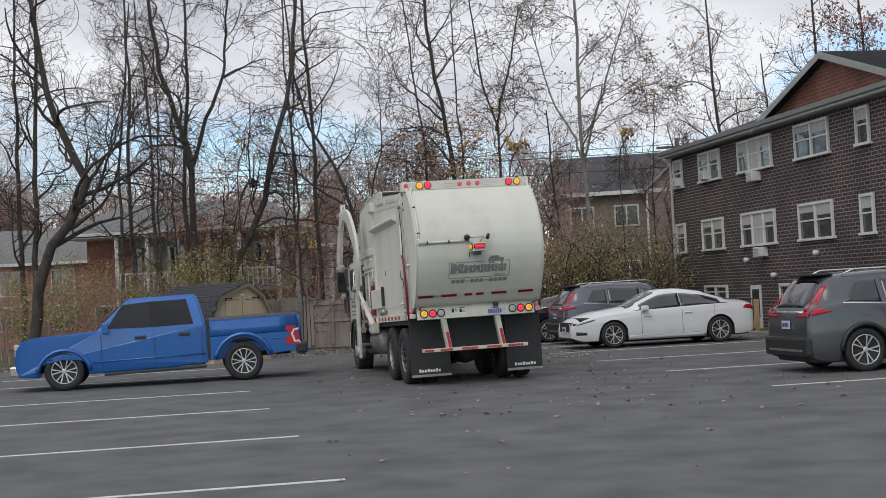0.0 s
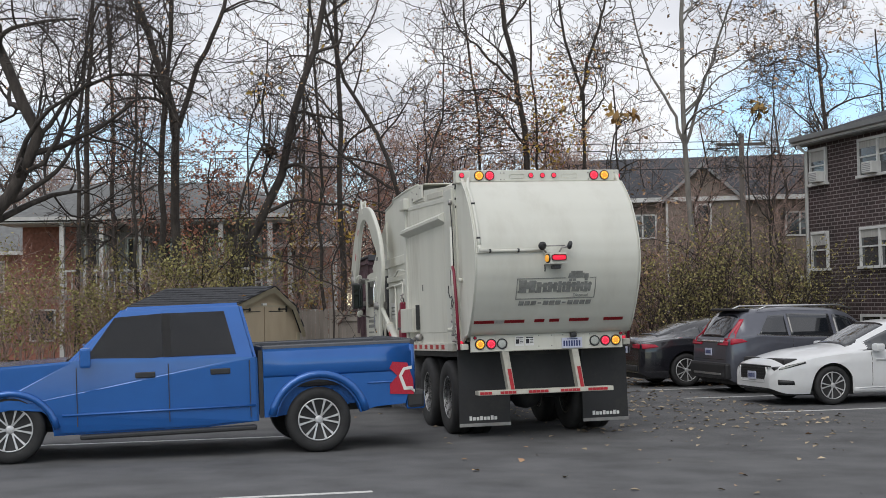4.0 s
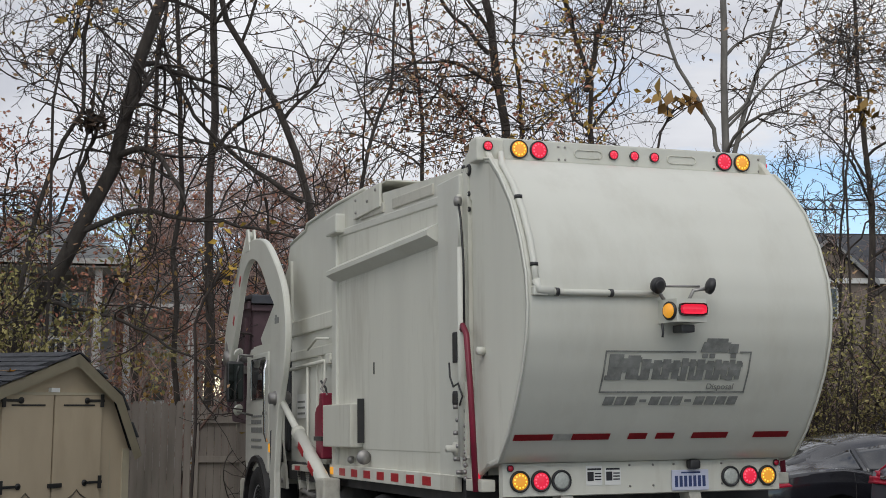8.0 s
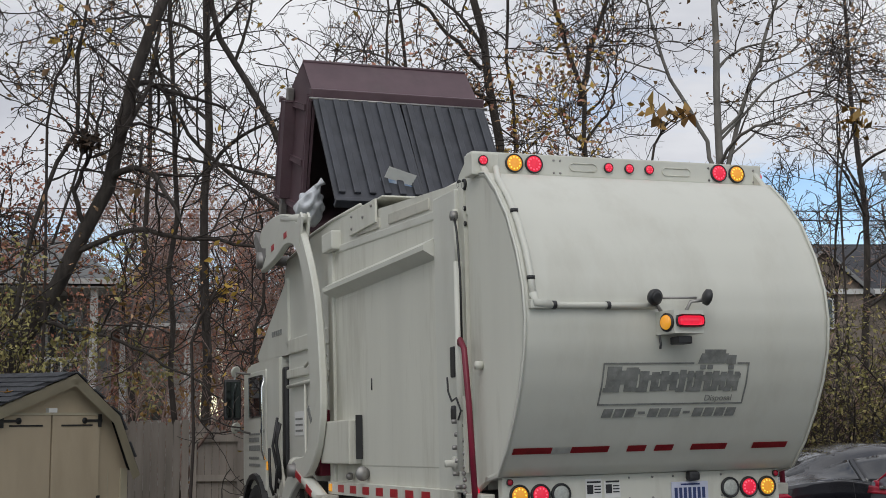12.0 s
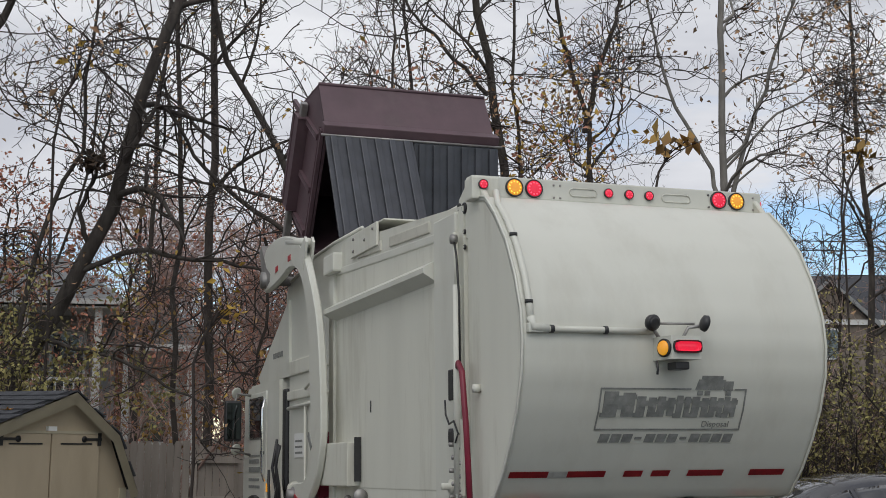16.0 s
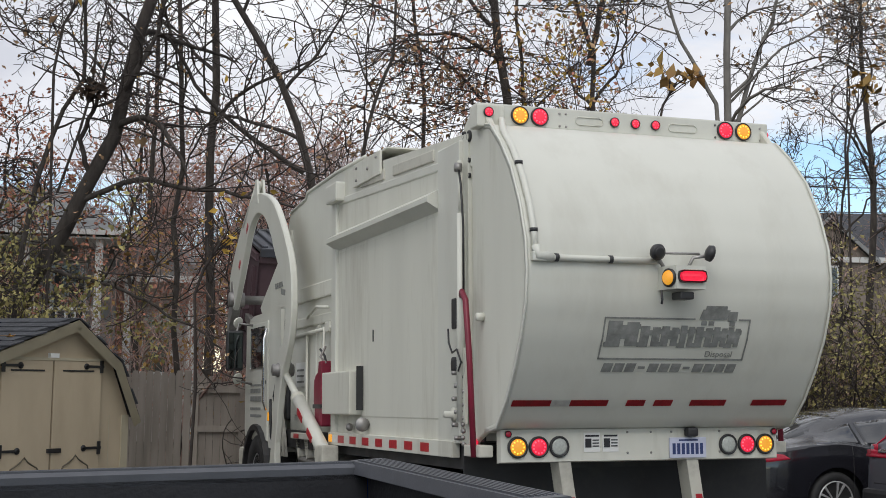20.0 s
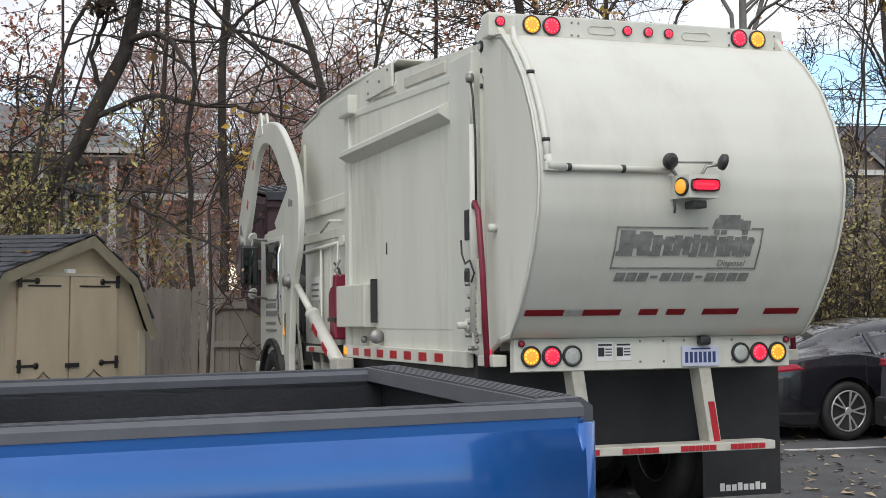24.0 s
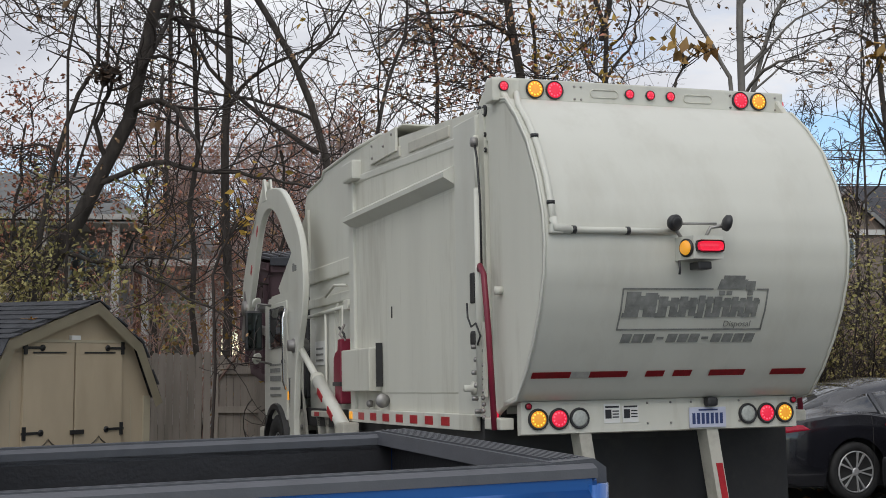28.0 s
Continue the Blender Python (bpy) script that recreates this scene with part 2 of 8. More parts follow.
GREYROOF = mat("grey_shingle_roof", (0.165, 0.17, 0.17), 0.9, var=0.2, scale=6, bump=0.4, bump_scale=25)
PALESIDE = mat("pale_siding", (0.46, 0.43, 0.40), 0.8, var=0.12, scale=3)
SIDING = mat("grey_siding", (0.25, 0.25, 0.25), 0.8, var=0.12, scale=3)
BARK = mat("dark_bark", (0.036, 0.030, 0.027), 0.95, var=0.4, scale=9, bump=1.0, bump_scale=26, col2=(0.078, 0.066, 0.058), stretch=(1, 1, 0.35))
BARK_P = mat("pale_bark", (0.27, 0.255, 0.235), 0.9, var=0.4, scale=5, bump=0.5, bump_scale=14, col2=(0.14, 0.13, 0.12), stretch=(1, 1, 0.5))
TWIG = mat("twig_bark", (0.052, 0.042, 0.038), 0.95, var=0.3, scale=3)
LEAF_Y = mat("yellow_leaf", (0.42, 0.27, 0.045), 0.7, var=0.3, scale=2, island=0.4)
LEAF_B = mat("brown_leaf", (0.33, 0.185, 0.105), 0.8, var=0.35, scale=2, island=0.5, col2=(0.40, 0.27, 0.15))
LEAF_R = mat("russet_leaf", (0.42, 0.185, 0.125), 0.8, var=0.35, scale=2, island=0.45)
LEAF_G = mat("olive_leaf", (0.25, 0.24, 0.085), 0.75, var=0.4, scale=1, island=0.5, col2=(0.34, 0.28, 0.115))
POLE = mat("utility_pole_wood", (0.11, 0.095, 0.085), 0.9, var=0.25, scale=4, stretch=(1, 1, 0.2))
CONC = mat("concrete", (0.30, 0.29, 0.27), 0.9, var=0.15, scale=4, bump=0.3, bump_scale=40)
GRASS = mat("lawn", (0.075, 0.085, 0.03), 0.95, var=0.4, scale=3, col2=(0.12, 0.09, 0.04), bump=0.7, bump_scale=30)
PINE = mat("pale_pine_board", (0.36, 0.25, 0.14), 0.75, var=0.2, scale=6, stretch=(1, 1, 0.2))


# ---------------------------------------------------------------- mesh helpers
def B():
    return bmesh.new()


def box(bm, x0, x1, y0, y1, z0, z1, bevel=0.0, m=None):
    r = bmesh.ops.create_cube(bm, size=1)
    vs = r["verts"]
    for v in vs:
        v.co = Vector((x0 + (v.co.x + 0.5) * (x1 - x0), y0 + (v.co.y + 0.5) * (y1 - y0), z0 + (v.co.z + 0.5) * (z1 - z0)))
    if bevel:
        es = list({e for v in vs for e in v.link_edges})
        r2 = bmesh.ops.bevel(bm, geom=es, offset=bevel, segments=2, affect="EDGES", profile=0.6)
        vs = list({v for f in r2["faces"] for v in f.verts} | {v for v in vs if v.is_valid})
    if m is not None:
        bmesh.ops.transform(bm, matrix=m, verts=[v for v in vs if v.is_valid])
    return bm


def prism(bm, pts, x0, x1, axis="x", m=None):
    """A closed outline, given as pairs, drawn out along an axis: x takes (y, z), y takes (x, z), z takes (x, y)."""
    def put(a, b, c):
        return {"x": (c, a, b), "y": (a, c, b), "z": (a, b, c)}[axis]
    lo = [bm.verts.new(put(a, b, x0)) for a, b in pts]
    hi = [bm.verts.new(put(a, b, x1)) for a, b in pts]
    n = len(pts)
    fs = [bm.faces.new(lo), bm.faces.new(hi[::-1])]
    for i in range(n):
        fs.append(bm.faces.new((lo[i], hi[i], hi[(i + 1) % n], lo[(i + 1) % n])))
    bmesh.ops.recalc_face_normals(bm, faces=fs)
    if m is not None:
        bmesh.ops.transform(bm, matrix=m, verts=lo + hi)
    return bm


def tube(bm, pts, radii, sides=8, caps=True):
    """A tapered tube along points."""
    pts = [Vector(p) for p in pts]
    if not hasattr(radii, "__len__"):
        radii = [radii] * len(pts)
    rings = []
    for i, p in enumerate(pts):
        d = (pts[min(i + 1, len(pts) - 1)] - pts[max(i - 1, 0)]).normalized()
        u = d.orthogonal().normalized() if i == 0 else (rings[-1][1] - d * rings[-1][1].dot(d)).normalized()
        v = d.cross(u)
        ring = [bm.verts.new(p + radii[i] * (math.cos(2 * math.pi * k / sides) * u + math.sin(2 * math.pi * k / sides) * v)) for k in range(sides)]
        rings.append((ring, u))
    fs = []
    for (a, _), (b, _) in zip(rings, rings[1:]):
        for k in range(sides):
            fs.append(bm.faces.new((a[k], a[(k + 1) % sides], b[(k + 1) % sides], b[k])))
    if caps:
        fs.append(bm.faces.new(rings[0][0][::-1]))
        fs.append(bm.faces.new(rings[-1][0]))
    for f in fs:
        f.smooth = sides > 5
    return bm


def lathe(bm, prof, axis="x", sides=32, centre=(0, 0, 0)):
    """Turn a profile of (radius, height along the axis)."""
    rings = []
    for r, h in prof:
        ring = []
        for k in range(sides):
            a = 2 * math.pi * k / sides
            c, s = r * math.cos(a), r * math.sin(a)
            p = {"x": (h, c, s), "y": (c, h, s), "z": (c, s, h)}[axis]
            ring.append(bm.verts.new(Vector(p) + Vector(centre)))
        rings.append(ring)
    fs = []
    for a, b in zip(rings, rings[1:]):
        for k in range(sides):
            fs.append(bm.faces.new((a[k], a[(k + 1) % sides], b[(k + 1) % sides], b[k])))
    for ring, r in ((rings[0], prof[0][0]), (rings[-1], prof[-1][0])):
        if r > 1e-4:
            fs.append(bm.faces.new(ring))
    for f in fs:
        f.smooth = True
    bmesh.ops.recalc_face_normals(bm, faces=fs)
    return bm


def sheet(bm, rows, thick=0.0):
    """A skin over a grid of points; smooth."""
    grid = [[bm.verts.new(p) for p in r] for r in rows]
    fs = []
    for a, b in zip(grid, grid[1:]):
        for i in range(len(a) - 1):
            fs.append(bm.faces.new((a[i], a[i + 1], b[i + 1], b[i])))
    for f in fs:
        f.smooth = True
    bmesh.ops.recalc_face_normals(bm, faces=fs)
    if thick:
        bmesh.ops.solidify(bm, geom=fs, thickness=thick)
    return bm


def part(name, bm, material, parent, label="", at=None, smooth=None):
    """Link a bmesh as one mesh object under a thing or under a part."""
    me = bpy.data.meshes.new(name)
    if smooth is not None:
        for f in bm.faces:
            f.smooth = smooth
    bm.to_mesh(me)
    bm.free()
    me.materials.append(material)
    ob = new(name, me)
    if parent is not None:
        ob.parent = parent
    if at is not None:
        ob.matrix_basis = at
    if label:
        ob["label"] = label
    return ob


def raw(name, verts, faces, material, parent, smooth=False):
    me = bpy.data.meshes.new(name)
    me.from_pydata(verts, [], faces)
    me.materials.append(material)
    if smooth:
        me.polygons.foreach_set("use_smooth", [True] * len(me.polygons))
    ob = new(name, me)
    if parent is not None:
        ob.parent = parent
    return ob


def thing(name, label, category, m=None, group="", kind=""):
    ob = new(name)
    if m is not None:
        ob.matrix_basis = m
    return tagged(ob, label, category, group, kind)


def words(name, text, size, material, parent, m, depth=0.002, label=""):
    """Lettering as a mesh."""
    cu = bpy.data.curves.new(name, "FONT")
    cu.body, cu.size, cu.extrude, cu.align_x = text, size, depth, "CENTER"
    tmp = bpy.data.objects.new(name, cu)
    scene.collection.objects.link(tmp)
    me = bpy.data.meshes.new_from_object(tmp.evaluated_get(bpy.context.evaluated_depsgraph_get()))
    bpy.data.objects.remove(tmp)
    me.materials.clear()
    me.materials.append(material)
    ob = new(name, me)
    ob.parent, ob.matrix_basis = parent, m
    if label:
        ob["label"] = label
    return ob


# the lot's own axes: u along the stalls to the building, v away down the lot
LOT = 19.5
CU, SU = math.cos(radians(LOT)), math.sin(radians(LOT))


def lot(u, v, z=0.0):
    return Vector((u * CU - v * SU, u * SU + v * CU, z))


# ---------------------------------------------------------------- ground
def ground():
    g = thing("ground", "leaf-strewn soil and grass running to the horizon", "ground", kind="structure")
    bm = B()
    n = 60
    rows = []
    for j in range(n + 1):
        r = []
        for i in range(n + 1):
            a, b = (i / n - 0.5), (j / n - 0.5)
            x, y = 3000 * a * abs(a) * 2 + 0, 3000 * b * abs(b) * 2 + 10
            r.append((x, y, -0.03 + (0.0 if math.hypot(x, y - 10) < 40 else 0.6 * noise.noise(Vector((x * 0.02, y * 0.02, 0))))))
        rows.append(r)
    sheet(bm, rows)
    part("soil", bm, LITTER, g)
    lotob = tagged(new("car_park"), "worn dark grey asphalt car park", "car park", kind="structure")
    bm = B()
    pts = [lot(-22, -60), lot(15.0, -60), lot(15.0, 17.6), lot(3.4, 18.6), lot(-4, 16.6), lot(-22, 15.5)]
    vs = [bm.verts.new((p.x, p.y, 0.0)) for p in pts]
    lo = [bm.verts.new((p.x, p.y, -0.12)) for p in pts]
    bm.faces.new(vs)
    for i in range(len(vs)):
        bm.faces.new((vs[i], lo[i], lo[(i + 1) % len(vs)], vs[(i + 1) % len(vs)]))
    bmesh.ops.recalc_face_normals(bm, faces=bm.faces[:])
    part("asphalt", bm, ASPHALT, lotob)
    # stall lines
    for v in (-12.6, -8.4, -3.9, 0.5, 6.4, 9.8):
        bm = box(B(), -5.4, 0, -0.05, 0.05, 0.0, 0.004)
        part("stall_line", bm, LINE, lotob, at=Matrix.Translation(lot(0.75 - 0.02 * v, v)) @ pose(0, 0, 0, 0, 0, LOT))
    for v in (-10.2, -5.8, -1.2, 3.2, 7.5, 10.9, 13.4, 16.2):
        bm = box(B(), 0, 5.6, -0.05, 0.05, 0.0, 0.004)
        part("stall_line", bm, LINE, lotob, at=Matrix.Translation(lot(8.2 + 0.06 * max(0, v - 3), v)) @ pose(0, 0, 0, 0, 0, LOT))
    # kerb and strip of lawn before the building
    k = thing("kerb", "pale concrete kerb along the parking stalls", "kerb", kind="structure")
    for i in range(16):
        bm = box(B(), -0.08, 0.08, -1.98, 1.98, -0.1, 0.13, 0.02)
        part("kerb_stone", bm, CONC, k, at=Matrix.Translation(lot(15.05, 15 - 4 * i)) @ pose(0, 0, 0, 0, 0, LOT))


ground()


# ---------------------------------------------------------------- refuse truck
TRUCK_END = (1.502, 10.080, 0.0)
TRUCK_YAW, TRUCK_PITCH, TRUCK_ROLL = 19.0, -1.5, -0.8
# seconds, shift x, shift y, turn in degrees, of the truck against its last place
TRUCK_ROWS = [(0.0, 3.379, -9.712, 1.66), (0.5, 2.795, -8.627, 0.97), (1.0, 2.27, -7.637, 0.40), (1.5, 1.84, -6.811, 0.11),
              (2.0, 1.51, -6.177, -0.06), (2.5, 1.237, -5.693, -0.29), (3.0, 1.01, -5.313, -0.60), (3.5, 0.845, -4.977, -0.74),
              (5.5, -0.037, -0.631, -0.34), (6.0, -0.10, -0.35, 0.2), (6.5, -0.031, -0.132, -0.40), (7.0, 0.111, 0.025, 2.0), (7.5, 0.0, 0.0, 0.0), (28.0, 0.0, 0.0, 0.0)]


def truck_pose(dx=0.0, dy=0.0, turn=0.0):
    rest = pose(*TRUCK_END, TRUCK_PITCH, TRUCK_ROLL, TRUCK_YAW)
    piv = Vector((1.0, 9.0, 0.0))
    return Matrix.Translation(piv + Vector((dx, dy, 0))) @ Matrix.Rotation(radians(turn), 4, "Z") @ Matrix.Translation(-piv) @ rest


def disc(bm, c, r, d, axis="y", sides=24):
    """A slightly domed round lens, facing back along -y."""
    prof = [(r, 0.0), (r, -d * 0.6), (r * 0.8, -d * 0.95), (r * 0.4, -d * 1.1), (0.0005, -d * 1.15)]
    return lathe(bm, prof, axis, sides, c)


def lamp(parent, name, x, z, y, r, lens, label="", ring=1.16):
    bz = part(name, lathe(B(), [(r * ring, 0.0), (r * ring, -0.012), (r * ring * 0.94, -0.018), (r * 0.98, -0.015), (r * 0.96, 0.0)], "y", 24, (x, y, z)), BLACKPL, parent, label)
    part("lens", disc(B(), (x, y - 0.004, z), r * 0.98, 0.015), lens, bz)
    cell = {RED_ON: RED_CELL, AMBER: AMBER_CELL}.get(lens)
    if cell:
        bm = B()
        for n, q in ((1, 0.0), (6, 0.36), (11, 0.70)) if r > 0.05 else ((1, 0.0), (6, 0.58)):
            for k in range(n):
                a = 2 * math.pi * k / n
                disc(bm, (x + r * q * math.cos(a), y - 0.0135, z + r * q * math.sin(a)), r * (0.13 if r > 0.05 else 0.2), 0.006)
        part("lamp_cells", bm, cell, bz)
    return bz


def tape(parent, name, x0, x1, y, z0, z1, cells, face="rear", bad=()):
    """Reflective tape in alternating cells."""
    n = len(cells)
    for i, c in enumerate(cells):
        if c == ".":
            continue
        a, b = x0 + (x1 - x0) * i / n, x0 + (x1 - x0) * (i + 1) / n - 0.004
        bm = box(B(), a, b, y - 0.003, y, z0, z1) if face == "rear" else box(B(), y - 0.003, y, min(a, b), max(a, b), z0, z1)
        part(name, bm, REFL_R if c == "r" else REFL_W, parent)


def wheel(parent, x, y, z, r, width, side, rim_mat, spokes=0, rim_r=None, name="wheel"):
    """A tyre on a rim; side is -1 for the left of the vehicle."""
    w = new(name)
    w.parent = parent
    w.matrix_basis = pose(x, y, z)
    rim_r = rim_r or r * 0.62
    h = width / 2
    part("tyre", lathe(B(), [(rim_r, -h * 0.8), (rim_r * 1.06, -h * 0.95), (r * 0.9, -h), (r * 0.975, -h * 0.82), (r, -h * 0.6), (r, -h * 0.05),
                                    (r * 0.985, 0), (r, h * 0.05), (r, h * 0.6), (r * 0.975, h * 0.82), (r * 0.9, h), (rim_r * 1.06, h * 0.95), (rim_r, h * 0.8)], "x", 40), RUBBER, w)
    s = side
    if spokes:
        part("rim", lathe(B(), [(rim_r, s * -h * 0.2), (rim_r, s * h * 0.9), (rim_r * 0.95, s * h * 0.95), (rim_r * 0.92, s * h * 0.6), (rim_r * 0.88, s * -h * 0.1)], "x", 40), rim_mat, w)
        part("brake_disc", lathe(B(), [(0.001, s * h * 0.0), (rim_r * 0.87, s * h * 0.0), (rim_r * 0.87, s * -0.02)], "x", 24), DARK, w)
        for k in range(spokes):
            a = 2 * math.pi * k / spokes
            fat = 1.6 if spokes < 7 else 1.0
            for da in (-0.13 * fat, 0.13 * fat):
                bm = B()
                p0, p1 = Vector((s * h * 0.72, 0.16 * rim_r * math.cos(a), 0.16 * rim_r * math.sin(a))), Vector((s * h * 0.86, 0.95 * rim_r * math.cos(a + da), 0.95 * rim_r * math.sin(a + da)))
                tube(bm, [p0, (p0 + p1) / 2 + Vector((s * 0.006, 0, 0)), p1], [rim_r * 0.055, rim_r * 0.05, rim_r * 0.075], 4)
                part("spoke", bm, rim_mat, w)
        part("hub_cap", lathe(B(), [(rim_r * 0.2, s * h * 0.5), (rim_r * 0.2, s * h * 0.8), (rim_r * 0.12, s * h * 0.86), (0.001, s * h * 0.86)], "x", 20), rim_mat, w)
    else:
        part("rim", lathe(B(), [(rim_r, s * h * 0.8), (rim_r * 0.94, s * h * 0.86), (rim_r * 0.88, s * h * 0.3), (rim_r * 0.8, s * -h * 0.1), (rim_r * 0.4, s * -h * 0.15), (rim_r * 0.36, s * h * 0.2),
                                (rim_r * 0.3, s * h * 0.32), (0.001, s * h * 0.32)], "x", 32), rim_mat, w)
        bm = B()
        for k in range(10):
            a = 2 * math.pi * k / 10
            lathe(bm, [(0.018, s * -h * 0.12), (0.016, s * h * 0.08), (0.001, s * h * 0.1)], "x", 6, (0, rim_r * 0.58 * math.cos(a), rim_r * 0.58 * math.sin(a)))
        part("wheel_nuts", bm, STEEL, w)
    return w


BACK = [(0.10, 3.50), (-0.14, 3.46), (-0.32, 3.31), (-0.50, 3.11), (-0.64, 2.86), (-0.725, 2.62), (-0.745, 2.42), (-0.72, 2.22), (-0.64, 2.00), (-0.53, 1.80), (-0.39, 1.60), (-0.22, 1.42), (0.0, 1.38)]


def back_y(z):
    for (y0, z0), (y1, z1) in zip(BACK, BACK[1:]):
        if z1 <= z <= z0:
            return y0 + (y1 - y0) * (z0 - z) / (z0 - z1)
    return 0.0


def refuse_truck():
    t = thing("refuse_truck", "white front-loading refuse truck with rounded dirty tailgate and faded logo", "refuse truck", truck_pose())
    W = 1.16
    TW = 1.125
    # tailgate: side walls, rounded back skin
    for s in (-1, 1):
        prism(bm := B(), [(0.20, 3.22), (0.40, 3.30), (0.42, 3.42), (0.36, 3.54), (0.24, 3.61), (0.02, 3.62)] + BACK[1:] + [(0.20, 1.30)], s * TW, s * (TW - 0.045))
        bmesh.ops.bevel(bm, geom=[e for e in bm.edges if e.calc_length() > 0.01], offset=0.008, segments=1, affect="EDGES")
        part("tailgate_side", bm, TRUCK2, t)
    bm = B()
    rows = []
    prof = []
    for i in range(len(BACK) - 1):
        for k in range(3):
            f = k / 3
            prof.append((BACK[i][0] * (1 - f) + BACK[i + 1][0] * f, BACK[i][1] * (1 - f) + BACK[i + 1][1] * f))
    prof.append(BACK[-1])
    for y, z in prof:
        rows.append([(x, y - 0.015, z) for x in (-TW - 0.004, -TW * 0.97, -TW * 0.5, 0, TW * 0.5, TW * 0.97, TW + 0.004)])
    sheet(bm, rows, 0.03)
    part("tailgate_skin", bm, TRUCK, t)
    bm = B()
    for s in (-1, 1):
        pts = [(s * (TW + 0.004), y - 0.02, z) for y, z in BACK]
        tube(bm, pts, 0.009, 6)
    tagged(part("tailgate_edge_bead", bm, TRUCK, t), kind="stuff")
    # inner body shell
    part("tailgate_inner_wall", box(B(), -W + 0.05, W - 0.05, 0.2, 0.5, 1.32, 3.5), TRUCK2, t)
    # upper light bar
    bar = part("light_bar", box(B(), -1.17, 1.15, -0.02, 0.10, 3.485, 3.64, 0.012), TRUCK, t)
    part("bar_end_cap", box(B(), -1.185, -0.985, -0.06, 0.09, 3.465, 3.62, 0.01), TRUCK2, bar)
    for x, r, lens in ((-1.105, 0.031, RED_ON), (-0.855, 0.058, AMBER), (-0.706, 0.058, RED_ON), (-0.124, 0.031, RED_ON), (0.041, 0.031, RED_ON), (0.203, 0.031, RED_ON), (0.78, 0.058, RED_ON), (0.932, 0.058, AMBER)):
        lamp(t, "bar_lamp", x, 3.564, -0.065 if x < -1 else -0.024, r, lens)
    part("end_marker_lamp", lathe(B(), [(0.03, 1.15), (0.028, 1.17), (0.001, 1.175)], "x", 12, (0, 0.03, 3.56)), RED_ON, t)
    bm = B()
    for x0, x1 in ((-0.40, -0.24), (0.34, 0.52)):
        for zz in (3.53, 3.585):
            tube(bm, [(x0, -0.024, zz), (x1, -0.024, zz)], 0.004, 6)
        for xx, d in ((x0, -1), (x1, 1)):
            tube(bm, [(xx + d * 0.027 * math.sin(a), -0.024, 3.5575 + 0.0275 * math.cos(a)) for a in [math.pi * k / 6 for k in range(7)]], 0.004, 6)
    tagged(part("bar_slots", bm, TRUCK2, bar), kind="stuff")
    bm = B()
    for x in (-0.99, -0.55, -0.5, 0.7, 0.7, 1.08):
        for z in (3.51, 3.60):
            lathe(bm, [(0.009, -0.018), (0.008, -0.026), (0.001, -0.028)], "y", 8, (x, 0, z))
    tagged(part("bar_bolts", bm, WORN, bar), kind="stuff")
    # lower lamp panel
    pan = part("lamp_panel", prism(B(), [(-0.17, 1.405), (-0.17, 1.19), (-0.10, 1.18), (-0.10, 1.405)], -1.075, 1.045), TRUCK2, t)
    for x, lens in ((-0.956, AMBER), (-0.804, RED_ON), (-0.654, CLEAR), (0.646, CLEAR), (0.798, RED_ON), (0.946, AMBER)):
        lamp(t, "tail_lamp", x, 1.288, -0.172, 0.058, lens, ring=1.25)
    for x in (-1.024, 1.02):
        lamp(t, "side_marker_lamp", x, 1.375, -0.172, 0.02, RED_OFF)
    # number plate with plain bars, stickers, camera
    pl = part("number_plate", box(B(), 0.178, 0.466, -0.186, -0.176, 1.200, 1.340, 0.004), PLATE, t, "white number plate with dark characters")
    for i in range(7):
        part("plate_bar", box(B(), 0.200 + i * 0.036, 0.223 + i * 0.036, -0.1885, -0.186, 1.225, 1.30), NAVY, pl)
    part("plate_band", box(B(), 0.25, 0.40, -0.1885, -0.186, 1.316, 1.327), NAVY, pl)
    part("reversing_lens", box(B(), 0.295, 0.38, -0.24, -0.17, 1.345, 1.41, 0.02), BLACKPL, t, "small black camera pod")
    for x in (-0.47, -0.33):
        st = part("warning_sticker", box(B(), x, x + 0.12, -0.175, -0.172, 1.25, 1.38 if x < -0.4 else 1.36), WHITEINK, t)
        part("sticker_picture", box(B(), x + 0.01, x + 0.055, -0.178, -0.175, 1.28, 1.34), INK, st)
        for k in range(3):
            part("sticker_bar", box(B(), x + 0.064, x + 0.112, -0.178, -0.175, 1.285 + k * 0.02, 1.293 + k * 0.02), INK, st)
        part("sticker_head_bar", box(B(), x + 0.01, x + 0.112, -0.178, -0.175, 1.352, 1.364), INK, st)
    bm = B()
    for x in (-0.14, 0.04, 0.2, 0.58):
        for z in (1.24, 1.38):
            lathe(bm, [(0.008, -0.17), (0.007, -0.178), (0.001, -0.179)], "y", 8, (x, 0, z))
    tagged(part("panel_bolts", bm, WORN, pan), kind="stuff")
    # reflective band across the skin, laid along its slope
    z0 = 1.558
    cells = "rrrrwwrrrr..rr.rr..rrrr...rrrr"
    n = len(cells)
    for i, c in enumerate(cells):
        if c == ".":
            continue
        a, b = -1.085 + 2.07 * i / n, -1.085 + 2.07 * (i + 1) / n
        bm = B()
        y0, y1 = back_y(z0) - 0.022, back_y(z0 + 0.040) - 0.022
        vs = [bm.verts.new(p) for p in ((a, y0, z0), (b, y0, z0), (b, y1, z0 + 0.040), (a, y1, z0 + 0.040))]
        f = bm.faces.new(vs)
        bmesh.ops.solidify(bm, geom=[f], thickness=0.004)
        part("band_cell", bm, REFL_R if c == "r" else REFL_W, t)
